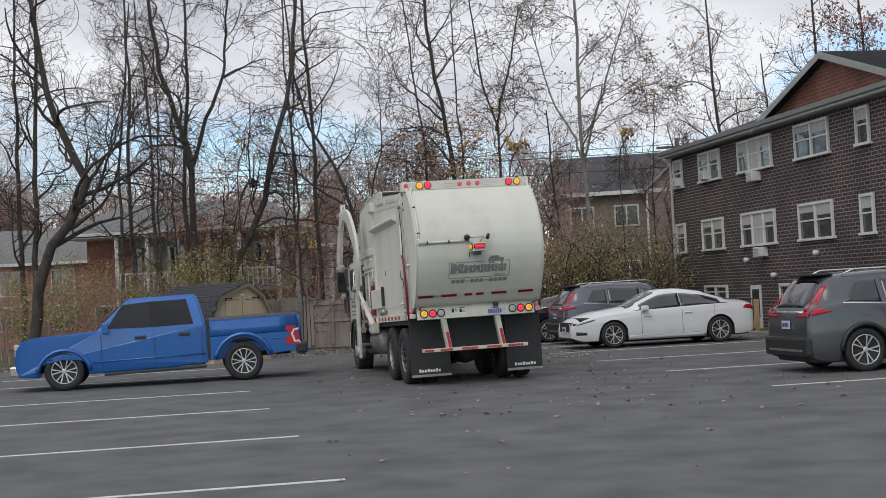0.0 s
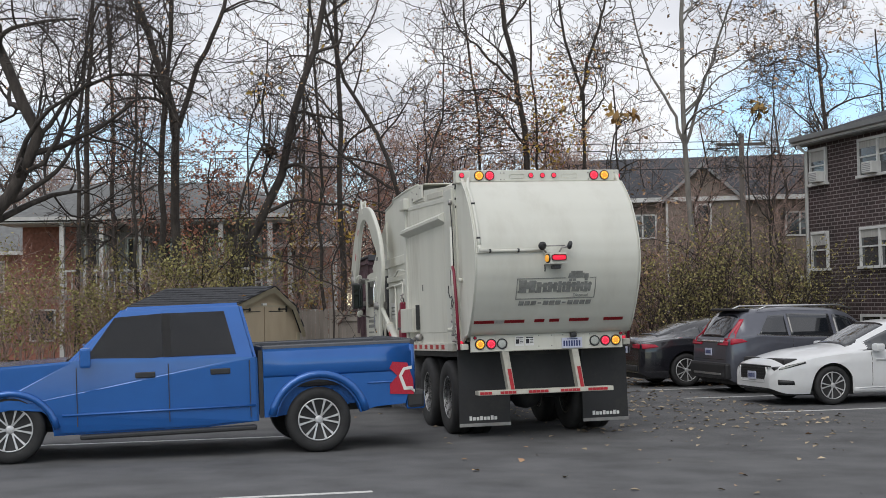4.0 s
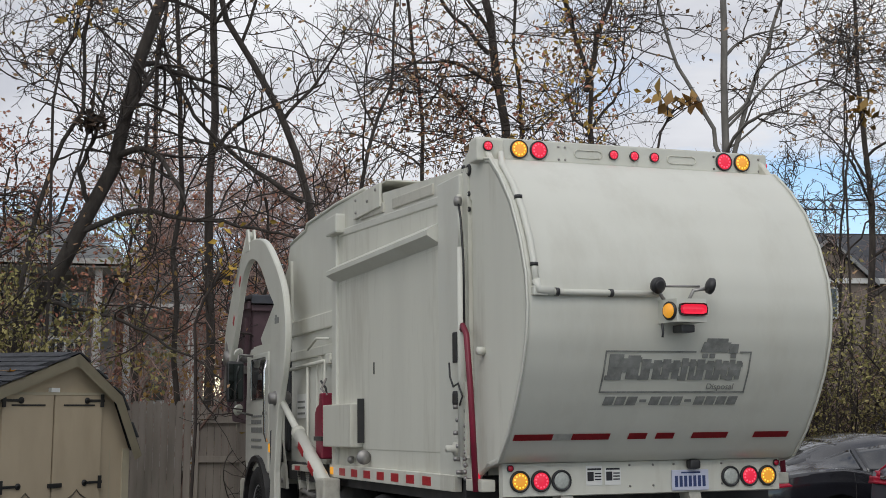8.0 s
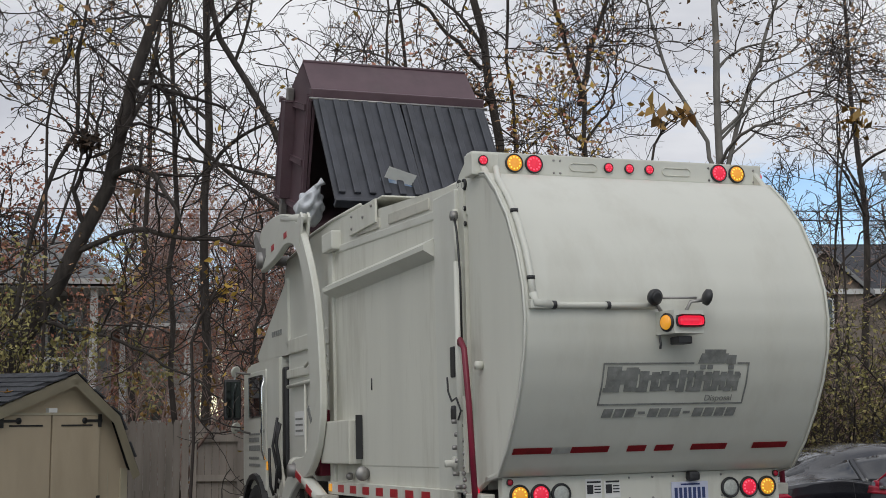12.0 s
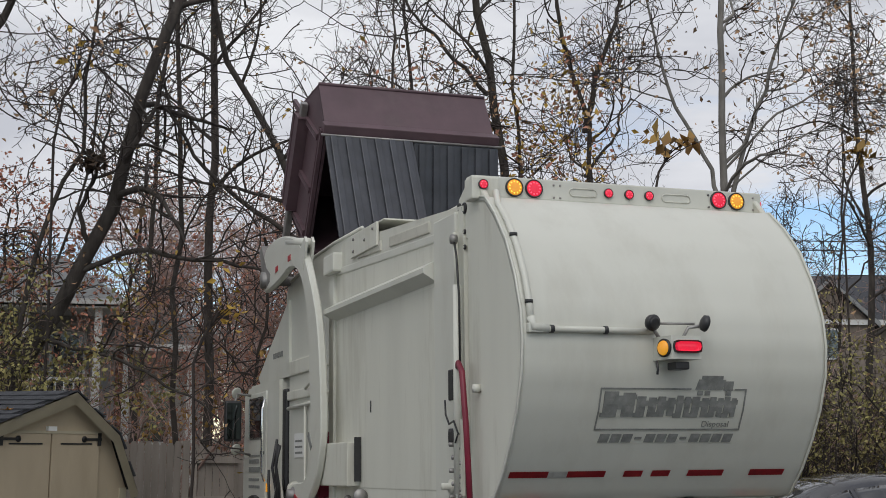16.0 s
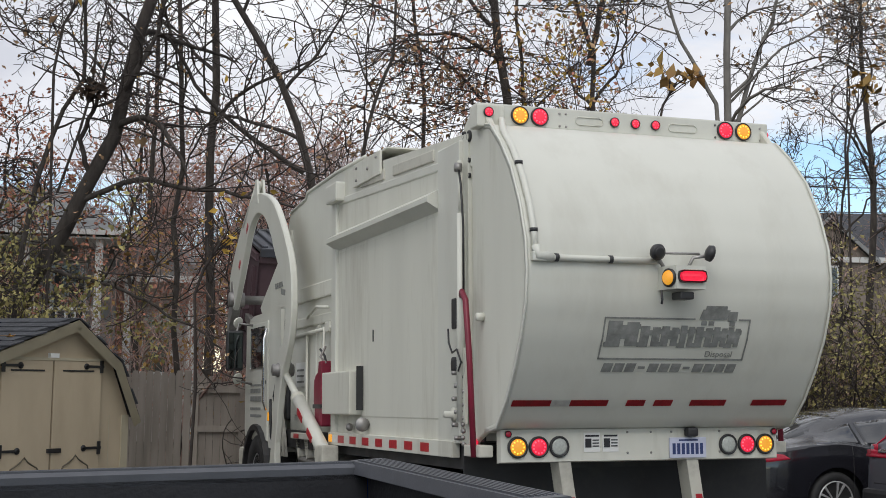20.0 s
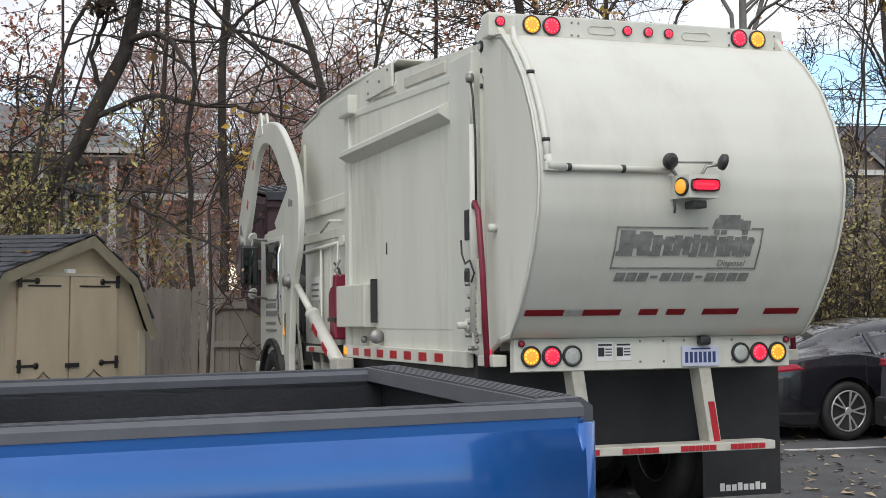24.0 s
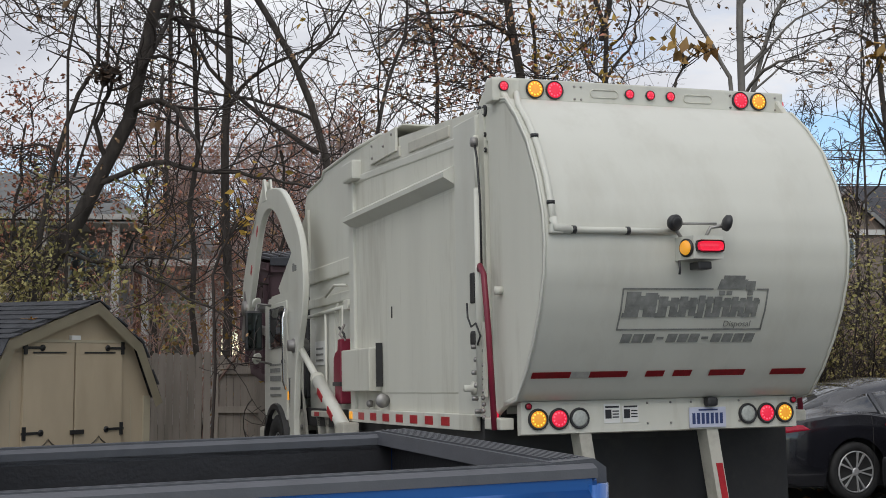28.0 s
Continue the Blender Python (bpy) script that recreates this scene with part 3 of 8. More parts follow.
    # faded logo: frame, block shapes, small vehicle outline, strapline, plain bars
    def on_skin(x0, x1, za, zb, name="logo_shape", mt=GREYINK, skew=0.0):
        bm = B()
        rows = []
        for k in range(3):
            z = za + (zb - za) * k / 2
            rows.append([(x0 + skew * k / 2, back_y(z) - 0.019, z), (x1 + skew * k / 2, back_y(z) - 0.019, z)])
        sheet(bm, rows, 0.003)
        for f in bm.faces:
            f.smooth = False
        return part(name, bm, mt, t)
    LX0, LX1, LZ0, LZ1 = -0.563, 0.523, 1.862, 2.132
    on_skin(LX0, LX1, LZ0, LZ0 + 0.010, "logo_frame")
    on_skin(LX0, 0.10, LZ1 - 0.010, LZ1, "logo_frame")
    on_skin(0.43, LX1, LZ1 - 0.010, LZ1, "logo_frame")
    on_skin(LX0, LX0 + 0.010, LZ0, LZ1, "logo_frame")
    on_skin(LX1 - 0.010, LX1, LZ0, LZ1, "logo_frame")
    # worn heavy blocks of the faded mark: two stems, a bridge and a foot each
    for x, w, top, low, slit in ((-0.530, 0.235, 2.108, 1.945, 0.30), (-0.290, 0.15, 2.078, 1.945, 0.55), (-0.135, 0.13, 2.078, 1.950, 0.35), (0.005, 0.105, 2.085, 1.942, 0.65), (0.120, 0.13, 2.078, 1.945, 0.5), (0.255, 0.105, 2.078, 1.948, 0.3), (0.365, 0.095, 2.078, 1.945, 0.2)):
        on_skin(x, x + w * 0.44, low, top, "logo_block")
        on_skin(x + w * 0.44, x + w * 0.58, low + (top - low) * slit, top - 0.026, "logo_block")
        on_skin(x + w * 0.58, x + w * 0.96, low + 0.004, top - 0.007, "logo_block")
        on_skin(x - 0.014, x, low, low + 0.028, "logo_block")
        on_skin(x + w * 0.96, x + w * 0.96 + 0.010, top - 0.05, top - 0.018, "logo_block")
    words("strapline", "Disposal", 0.062, GREYINK, t, pose(0.325, back_y(1.886) - 0.021, 1.884, 118.8, 0, 0), 0.001)
    on_skin(0.130, 0.335, 2.125, 2.190, "logo_vehicle_body", skew=0.02)
    on_skin(0.170, 0.330, 2.190, 2.215, "logo_vehicle_body")
    on_skin(0.345, 0.415, 2.120, 2.180, "logo_vehicle_cab")
    for x in (0.150, 0.205, 0.365):
        on_skin(x, x + 0.040, 2.088, 2.116, "logo_vehicle_wheel")
    for k in range(12):
        if k in (3, 7):
            on_skin(-0.505 + k * 0.084, -0.455 + k * 0.084, 1.803, 1.819, "number_bar")
        else:
            on_skin(-0.518 + k * 0.084, -0.448 + k * 0.084, 1.784, 1.838, "number_bar", skew=0.010)
    # wiring conduit down the skin and across to the beacon box
    bm = B()
    cond = [(-1.00, -0.05, 3.52), (-1.03, -0.12, 3.505)] + [(-1.075, back_y(z) - 0.045, z) for z in (3.40, 3.25, 3.05, 2.85, 2.66, 2.53)]
    tube(bm, cond, 0.022, 10)
    part("conduit", bm, TRUCK, t)
    part("conduit_elbow", tube(B(), [(-1.075, back_y(2.56) - 0.045, 2.57), (-1.065, back_y(2.5) - 0.05, 2.505), (-0.96, back_y(2.5) - 0.045, 2.495)], 0.028, 10), TRUCK, t)
    part("conduit_box", box(B(), -1.10, -0.99, back_y(2.5) - 0.06, back_y(2.5), 2.47, 2.53, 0.008), TRUCK, t)
    part("cross_conduit", tube(B(), [(-0.97, back_y(2.5) - 0.045, 2.495), (-0.20, back_y(2.5) - 0.045, 2.495)], 0.021, 10), TRUCK, t)
    for x in (-0.935, -0.555):
        part("conduit_clip", tube(B(), [(x - 0.012, back_y(2.5) - 0.045, 2.495), (x + 0.012, back_y(2.5) - 0.045, 2.495)], 0.027, 10), BLACKPL, t)
    for z in (3.14, 2.67):
        part("conduit_clip", tube(B(), [(-1.075, back_y(z) - 0.045, z - 0.012), (-1.075, back_y(z) - 0.045, z + 0.012)], 0.027, 10), BLACKPL, t)
    # beacon box with red and amber lamps and two small work lamps
    yb = back_y(2.42)
    BX = -0.245
    bx = part("beacon_box", prism(B(), [(0.045, yb), (0.045, yb - 0.08), (0.075, yb - 0.20), (0.29, yb - 0.20), (0.29, yb)], 2.305, 2.455, "z"), TRUCK, t, at=Matrix.Translation((BX, 0, 0)))
    part("brake_lamp_bezel", box(B(), 0.085, 0.285, yb - 0.212, yb - 0.198, 2.345, 2.425, 0.03), BLACKPL, bx)
    part("brake_lamp_lens", box(B(), 0.097, 0.273, yb - 0.222, yb - 0.21, 2.355, 2.415, 0.028), RED_ON, bx)
    part("amber_bezel", lathe(B(), [(0.060, 0), (0.060, -0.015), (0.001, -0.016)], "y", 20), BLACKPL, bx, at=pose(0.059, yb - 0.142, 2.378, 0, 0, -76))
    part("amber_lens", lathe(B(), [(0.050, -0.012), (0.042, -0.028), (0.001, -0.032)], "y", 20), AMBER, bx, at=pose(0.059, yb - 0.142, 2.378, 0, 0, -76))
    part("box_lens", box(B(), 0.12, 0.22, yb - 0.17, yb - 0.05, 2.24, 2.29, 0.01), BLACKPL, bx)
    part("box_cable", tube(B(), [(0.02, yb - 0.1, 2.3), (0.025, yb - 0.1, 2.24), (0.02, yb - 0.1, 2.21)], 0.008, 6), BLACKPL, bx)
    for x, yy, z, tw in ((-0.245, yb - 0.10, 2.545, 12), (0.12, yb - 0.14, 2.545, 74)):
        wl_ = part("work_lamp", lathe(B(), [(0.022, 0.035), (0.050, 0.022), (0.056, -0.005), (0.05, -0.016), (0.001, -0.02)], "y", 20), BLACKPL, t, "round black work lamp", at=pose(x, yy, z, 15, 0, tw))
        part("lens", lathe(B(), [(0.045, -0.018), (0.03, -0.025), (0.001, -0.027)], "y", 20), BLACKPL, wl_)
    bm = B()
    tube(bm, [(-0.24, yb - 0.07, 2.53), (-0.18, yb - 0.06, 2.45)], 0.012, 6)
    tube(bm, [(0.10, yb - 0.12, 2.53), (0.02, yb - 0.09, 2.52), (-0.03, yb - 0.08, 2.43)], 0.012, 6)
    tube(bm, [(-0.20, yb - 0.06, 2.545), (0.06, yb - 0.10, 2.545)], 0.008, 6)
    part("lamp_bracket", bm, WORN, t)
    # step: struts and striped bar
    for x in (-0.60, 0.375):
        sp = part("step_strut", prism(B(), [(x - 0.055, 1.20), (x + 0.035, 1.20), (x + 0.115, 0.64), (x + 0.025, 0.64)], -0.16, -0.02, "y"), TRUCK_LOW, t)
        prism(bm := B(), [(x + 0.012, 0.95), (x + 0.062, 0.95), (x + 0.105, 0.67), (x + 0.055, 0.67)], -0.164, -0.16, "y")
        part("strut_tape", bm, REFL_R, sp)
    stp = part("step_bar", box(B(), -1.02, 0.862, -0.26, -0.06, 0.612, 0.672, 0.008), TRUCK_LOW, t)
    tape(stp, "step_tape", -1.00, 0.78, -0.262, 0.622, 0.658, "rrr..rrrr...rrrrr...rrrrr..rrrrr")
    # mud flaps
    for x0, x1 in ((-1.16, -0.44), (0.60, 1.26)):
        fl = part("mud_flap", box(B(), x0, x1, 0.30, 0.315, 0.17, 1.22, 0.004), FLAP, t)
        for k in range(8):
            part("flap_bar", box(B(), x0 + 0.14 + k * 0.05, x0 + 0.178 + k * 0.05, 0.297, 0.30, 0.255, 0.300 + 0.012 * (k % 3 == 0)), WHITEINK, fl)
        part("flap_weight", box(B(), x0, x1, 0.285, 0.30, 0.17, 0.215, 0.003), WORN, fl)
    part("rear_skirt", box(B(), -1.1, 1.1, 0.36, 0.40, 0.62, 1.22), FLAP, t)
    # chassis and axles
    bm = B()
    for s in (-1, 1):
        box(bm, s * 0.43 - 0.05, s * 0.43 + 0.05, 0.45, 7.95, 0.85, 1.15)
    for y in (1.05, 2.40):
        tube(bm, [(-1.0, y, 0.58), (1.0, y, 0.58)], 0.09, 10)
        lathe(bm, [(0.05, -0.26), (0.2, -0.15), (0.24, 0.0), (0.2, 0.15), (0.05, 0.26)], "x", 16, (0, y, 0.58))
    tube(bm, [(-1.0, 7.15, 0.72), (1.0, 7.15, 0.72)], 0.07, 10)
    box(bm, -0.5, 0.5, 5.9, 7.9, 0.75, 1.5, 0.05)
    part("chassis", bm, DARK, t)
    part("floor_pan", box(B(), -1.12, 1.12, 0.35, 5.9, 1.12, 1.30), DARK, t)
    for y, z in ((1.05, 0.55), (2.40, 0.58)):
        for s in (-1, 1):
            wheel(t, s * 1.02, y, z, 0.52, 0.28, s, ALU, name="outer_rear_wheel", rim_r=0.30)
            wheel(t, s * 0.70, y, z, 0.52, 0.28, -s, WORN, name="inner_rear_wheel", rim_r=0.30)
    for s in (-1, 1):
        wheel(t, s * 1.0, 7.15, 0.70, 0.53, 0.33, s, ALU, name="front_wheel", rim_r=0.31)
        bm = B()
        arc = [(7.15 + 0.66 * math.cos(a), 0.66 + 0.68 * math.sin(a)) for a in [math.pi * k / 12 for k in range(13)]]
        prism(bm, arc + [(7.15 + 0.60 * math.cos(a), 0.66 + 0.62 * math.sin(a)) for a in [math.pi * k / 12 for k in range(12, -1, -1)]], s * 0.82, s * 1.19)
        part("fender", bm, BLACKPL, t)
    # packer body
    for s in (-1, 1):
        bm = B()
        prism(bm, [(0.24, 1.30), (3.76, 1.30), (3.76, 3.52), (3.4, 3.70), (0.24, 3.47)], s * (W - 0.02), s * (W - 0.10))
        part("body_side", bm, TRUCK2, t)
        part("side_panel", box(B(), s * (W - 0.035) - 0.02, s * (W - 0.035) + 0.02, 0.80, 3.62, 1.46, 2.98, 0.012), TRUCK2, t)
        part("gap_plate", box(B(), s * (W - 0.08) - 0.01, s * (W - 0.08) + 0.01, 0.10, 0.40, 1.32, 3.30), DARK, t)
        bm = box(B(), s * (W - 0.05) - 0.04, s * (W - 0.05) + 0.05, 0.34, 3.76, 3.27, 3.34, 0.012)
        for v in bm.verts:
            v.co.z += 0.045 * (v.co.y - 0.3)
        part("top_flange", bm, TRUCK, t)
        bm = B()
        prism(bm, [(s * (W - 0.03), 3.17), (s * (W + 0.09), 3.10), (s * (W + 0.09), 3.06), (s * (W - 0.03), 2.99)], 0.81, 3.70, "y")
        part("side_rib", bm, TRUCK, t)
        for y0, y1, zt in ((3.64, 3.80, 3.52), (0.34, 0.80, 3.44)):
            part("side_post", box(B(), s * (W - 0.03) - 0.04, s * (W - 0.03) + 0.035, y0, y1, 1.30, zt, 0.012), TRUCK, t)
        part("bracket_block", box(B(), s * W - 0.07, s * W + 0.08, 3.44, 3.80, 3.44, 3.62, 0.02), TRUCK, t)
        for y0, y1 in ((0.95, 1.95), (2.20, 2.90)):
            bm = B()
            box(bm, s * (W - 0.02) - 0.015, s * (W - 0.02) + 0.012, y0, y1, 3.36, 3.45, 0.01)
            for v in bm.verts:
                v.co.z += 0.045 * (v.co.y - 0.3)
            part("top_slot_panel", bm, TRUCK_LOW, t)
        rl = part("side_rail", box(B(), s * W - 0.03, s * W + 0.03, 0.45, 3.80, 1.20, 1.315, 0.006), TRUCK2, t)
        tape(rl, "rail_tape", 0.75, 3.65, s * W + (-0.03 if s < 0 else 0.033), 1.225, 1.29, ".r.r.r.r.r.r.rw", "side")
        part("rail_lamp", box(B(), s * W - 0.04, s * W + 0.04, 3.66, 3.76, 1.225, 1.295, 0.01), AMBER, t)
        part("tool_box", box(B(), s * W - 0.10, s * W + 0.13, 2.85, 3.78, 1.48, 1.86, 0.012), TRUCK2, t, "white steel tool box")
        part("tool_box_flap", box(B(), s * W + s * 0.02 - 0.03, s * W + s * 0.02 + 0.03, 2.79, 2.80, 1.52, 1.90), BLACKPL, t)
        part("side_work_lamp", lathe(B(), [(0.001, 0.0), (0.06, 0.0), (0.062, 0.03), (0.05, 0.05), (0.001, 0.055)], "y", 16, (s * (W + 0.04), 2.62, 1.40)), WORN, t)
        for i in range(9):
            part("chain_link", lathe(B(), [(0.012, 0), (0.018, s * 0.012), (0.012, s * 0.024)], "x", 8, (s * (W + 0.01), 0.24 + 0.012 * (i % 2), 1.30 + i * 0.045)), WORN, t)
        part("tank_valve", lathe(B(), [(0.03, 0.0), (0.035, s * 0.03), (0.02, s * 0.05), (0.001, s * 0.05)], "x", 12, (s * W, 3.1, 1.37)), WORN, t)
        part("sight_tube", tube(B(), [(s * (W - 0.012), 2.5, 2.1), (s * (W - 0.012), 2.5, 2.2)], 0.007, 6), BLACKPL, t)
        # hydraulic line, ram and red stay at the rear corner
        part("tailgate_ram", tube(B(), [(s * (W + 0.03), 0.27, 1.45), (s * (W + 0.03), 0.25, 2.9)], 0.03, 10), TRUCK, t)
        part("ram_rod", tube(B(), [(s * (W + 0.03), 0.25, 2.9), (s * (W + 0.02), 0.30, 3.28)], 0.02, 8), TRUCK2, t)
        part("hose", tube(B(), [(s * (W + 0.04), 0.27, 3.22), (s * (W + 0.05), 0.20, 3.10), (s * (W + 0.04), 0.18, 2.8), (s * (W + 0.04), 0.18, 2.34)], 0.008, 6), BLACKPL, t)
        part("hose_fitting", lathe(B(), [(0.001, 0.0), (0.035, 0.0), (0.035, s * 0.04), (0.001, s * 0.045)], "x", 10, (s * (W + 0.02), 0.28, 3.23)), WORN, t)
        part("cable_loop", tube(B(), [(s * (W + 0.06), 0.44, 2.1), (s * (W + 0.07), 0.40, 2.0), (s * (W + 0.06), 0.36, 1.93), (s * (W + 0.07), 0.24, 1.95), (s * (W + 0.06), 0.18, 1.86), (s * (W + 0.06), 0.24, 1.80)], 0.007, 6), BLACKPL, t)
        lp = part("latch_plate", prism(B(), [(0.20, 1.44), (0.36, 1.50), (0.36, 1.62), (0.31, 1.70), (0.31, 1.96), (0.20, 1.96)], s * (W + 0.004), s * (W + 0.026)), TRUCK2, t)
        for z in (1.66, 1.76, 1.86):
            part("latch_hole", lathe(B(), [(0.001, s * 0.0), (0.022, s * 0.0), (0.02, s * 0.004), (0.001, s * 0.004)], "x", 12, (s * (W + 0.0265), 0.255, z)), DARK, lp)
        part("latch_knob", lathe(B(), [(0.05, 0.0), (0.05, s * 0.03), (0.025, s * 0.035), (0.025, s * 0.09), (0.001, s * 0.09)], "x", 12, (s * (W + 0.0), 0.44, 1.50)), TRUCK2, t)
        part("side_bumper_stop", lathe(B(), [(0.03, 0.0), (0.03, s * 0.05), (0.001, s * 0.055)], "x", 10, (s * TW, 0.0, 2.16)), TRUCK2, t)
        part("hinge_foot", box(B(), s * (W - 0.02) - 0.05, s * (W - 0.02) + 0.05, -0.08, 0.22, 1.22, 1.30, 0.01), TRUCK_LOW, t)
        part("prop_bar", tube(B(), [(s * (W + 0.04), 0.22, 2.32), (s * (W + 0.06), 0.16, 2.345), (s * (W + 0.06), 0.09, 2.28), (s * (W + 0.05), 0.05, 1.9), (s * (W + 0.04), 0.0, 1.22)], 0.021, 8), REDMET, t, "red painted prop bar")
        part("corner_lamp", box(B(), s * W - 0.02, s * W + 0.06, 0.40, 0.49, 2.10, 2.32, 0.012), BLACKPL, t)
        part("lower_latch", box(B(), s * W - 0.02, s * W + 0.07, 0.40, 0.52, 1.79, 1.91, 0.03), BLACKPL, t)
        for i in range(6):
            part("latch_pin", lathe(B(), [(0.016, 0), (0.016, s * 0.05), (0.001, s * 0.055)], "x", 8, (s * W, 0.34 + 0.05 * (i % 2), 1.34 + 0.09 * i)), WORN, t)
        part("corner_red_lamp", box(B(), s * W, s * W + 0.05, 0.14, 0.18, 1.27, 1.34, 0.008), RED_ON, t)
        # holes at the top hinge corner, their shade put into dark discs
        for y, z, r in ((0.34, 3.47, 0.034), (0.24, 3.45, 0.042), (0.38, 3.36, 0.026), (0.24, 3.28, 0.018), (0.235, 3.17, 0.018)):
            bm = B()
            lathe(bm, [(r, 0.0), (r, s * 0.012), (r * 0.6, s * 0.016), (r * 0.5, s * 0.004), (0.001, s * 0.004)], "x", 14, (s * (TW + 0.0), y, z))
            part("dark_hinge_hole", bm, DARK, t)
    bm = B()
    prism(bm, [(-W + 0.06, 3.45), (W - 0.06, 3.45), (W - 0.25, 3.62), (0, 3.66), (-W + 0.25, 3.62)], 0.9, 3.6, "y")
    part("body_roof", bm, TRUCK2, t)
    # hopper ahead of the packer body, with canopy over the cab
    HW = W - 0.10
    for s in (-1, 1):
        bm = B()
        prism(bm, [(3.7, 1.30), (5.85, 1.30), (5.85, 2.60), (6.02, 2.80), (6.02, 3.52), (5.92, 3.64), (5.70, 3.69), (5.20, 3.71), (5.16, 3.77), (3.9, 3.80), (3.1, 3.80), (3.0, 3.6), (3.7, 3.5)], s * HW, s * (HW - 0.06))
        part("hopper_side", bm, TRUCK, t)
        for z0, z1 in ((2.62, 2.78), (2.36, 2.46)):
            part("hopper_rib", box(B(), s * HW - 0.03, s * HW + 0.05, 3.8, 5.85, z0, z1, 0.015), TRUCK2, t)
        part("hopper_post", box(B(), s * HW - 0.02, s * HW + 0.06, 4.55, 4.65, 1.35, 2.36, 0.01), TRUCK2, t)
        part("hopper_door", box(B(), s * HW - 0.02, s * HW + 0.025, 4.72, 5.65, 1.45, 2.28, 0.01), TRUCK, t)
        for pts, rr in (([(s * (HW + 0.05), 4.0, 2.30), (s * (HW + 0.05), 5.7, 2.27)], 0.02), ([(s * (HW + 0.05), 4.95, 2.28), (s * (HW + 0.05), 4.95, 1.45), (s * (HW + 0.05), 4.3, 1.42)], 0.014),
                        ([(s * (HW + 0.06), 4.1, 2.5), (s * (HW + 0.1), 4.4, 2.52), (s * (HW + 0.06), 4.9, 2.44)], 0.014), ([(s * (HW + 0.07), 4.2, 2.3), (s * (HW + 0.07), 4.22, 1.9), (s * (HW + 0.04), 4.4, 1.6)], 0.010)):
            part("hydraulic_pipe", tube(B(), pts, rr, 8), TRUCK2, t)
        bm = B()
        for z in (2.05, 2.2, 1.9):
            box(bm, s * HW - 0.01, s * HW + 0.09, 4.0, 4.12, z, z + 0.07, 0.012)
        tagged(part("valve_block", bm, WORN, t), kind="stuff")
        prism(bm := B(), [(4.00, 1.36), (4.22, 1.36), (4.23, 1.52), (4.28, 1.58), (4.27, 1.80), (4.20, 1.86), (4.12, 1.88), (4.10, 1.98), (4.00, 1.98)], s * HW, s * (HW + 0.15))
        bmesh.ops.bevel(bm, geom=bm.edges[:], offset=0.012, segments=1, affect="EDGES")
        bt = part("fire_extinguisher", bm, REDMET, t, "crimson extinguisher in a sagging cover")
        part("extinguisher_strap", box(B(), s * (HW + 0.08) - 0.078, s * (HW + 0.08) + 0.078, 3.99, 4.285, 1.53, 1.57, 0.004), BLACKPL, bt)
        part("extinguisher_lever", tube(B(), [(s * (HW + 0.07), 4.12, 1.96), (s * (HW + 0.07), 4.16, 2.03), (s * (HW + 0.08), 4.30, 2.10)], 0.012, 6), BLACKPL, bt)
        # hoses, brackets and step between the cab and the hopper
        for k, (ya, za, yb_, zb) in enumerate(((5.95, 1.95, 6.02, 1.15), (5.86, 1.90, 5.90, 1.20), (5.70, 1.88, 5.78, 1.30), (6.18, 1.62, 6.10, 1.12))):
            part("arm_hose", tube(B(), [(s * (1.17 + 0.012 * k), ya, za), (s * (1.20 + 0.01 * k), (ya + yb_) / 2 + 0.06 * (-1) ** k, (za + zb) / 2 + 0.1), (s * (1.18 + 0.012 * k), (ya + yb_) / 2 - 0.05, (za + zb) / 2 - 0.15), (s * 1.18, yb_, zb)], 0.016, 6), BLACKPL, t)
        br_ = part("pivot_bracket", prism(B(), [(5.62, 1.02), (6.05, 1.02), (6.12, 1.30), (6.02, 1.52), (5.86, 1.52), (5.70, 1.25)], s * 1.14, s * 1.17), TRUCK_LOW, t)
        for y, z in ((5.78, 1.10), (5.98, 1.12), (5.94, 1.42), (5.84, 1.28)):
            part("bracket_bolt", lathe(B(), [(0.028, 0.0), (0.026, s * 0.02), (0.001, s * 0.022)], "x", 8, (s * 1.17, y, z)), WORN, br_)
        part("side_step", box(B(), s * 1.10 - 0.09, s * 1.10 + 0.09, 4.42, 5.30, 1.22, 1.28, 0.01), TRUCK_LOW, t)
        for y in (4.5, 4.85, 5.2):
            part("step_hanger", prism(B(), [(y, 1.04), (y + 0.06, 1.02), (y + 0.16, 1.22), (y - 0.02, 1.22)], s * 1.02, s * 1.12), TRUCK_LOW, t)
        part("step_tape", box(B(), s * 1.192 - 0.003, s * 1.192 + 0.001, 4.95, 5.15, 1.228, 1.272), REFL_R, t)
        part("under_pipe", tube(B(), [(s * 1.08, 4.2, 1.06), (s * 1.10, 4.7, 0.98), (s * 1.08, 5.3, 1.02), (s * 1.0, 5.6, 0.9)], 0.03, 8), WORN, t)
        part("pipe_clamp", box(B(), s * (HW + 0.05) - 0.02, s * (HW + 0.05) + 0.05, 4.02, 4.18, 2.26, 2.36, 0.01), TRUCK2, t)
        part("valve_lever", tube(B(), [(s * (HW + 0.09), 4.06, 2.12), (s * (HW + 0.13), 4.10, 2.02), (s * (HW + 0.10), 4.0, 1.96)], 0.012, 6), WORN, t)
        part("label_plate", box(B(), s * (HW + 0.026) - 0.002, s * (HW + 0.026) + 0.002, 5.1, 5.5, 1.75, 2.0), WHITEINK, t)
        for k in range(3):
            part("label_bar", box(B(), s * (HW + 0.03) - 0.002, s * (HW + 0.03) + 0.002, 5.15, 5.45, 1.79 + 0.06 * k, 1.81 + 0.06 * k), GREYINK, t)
        bm = B()
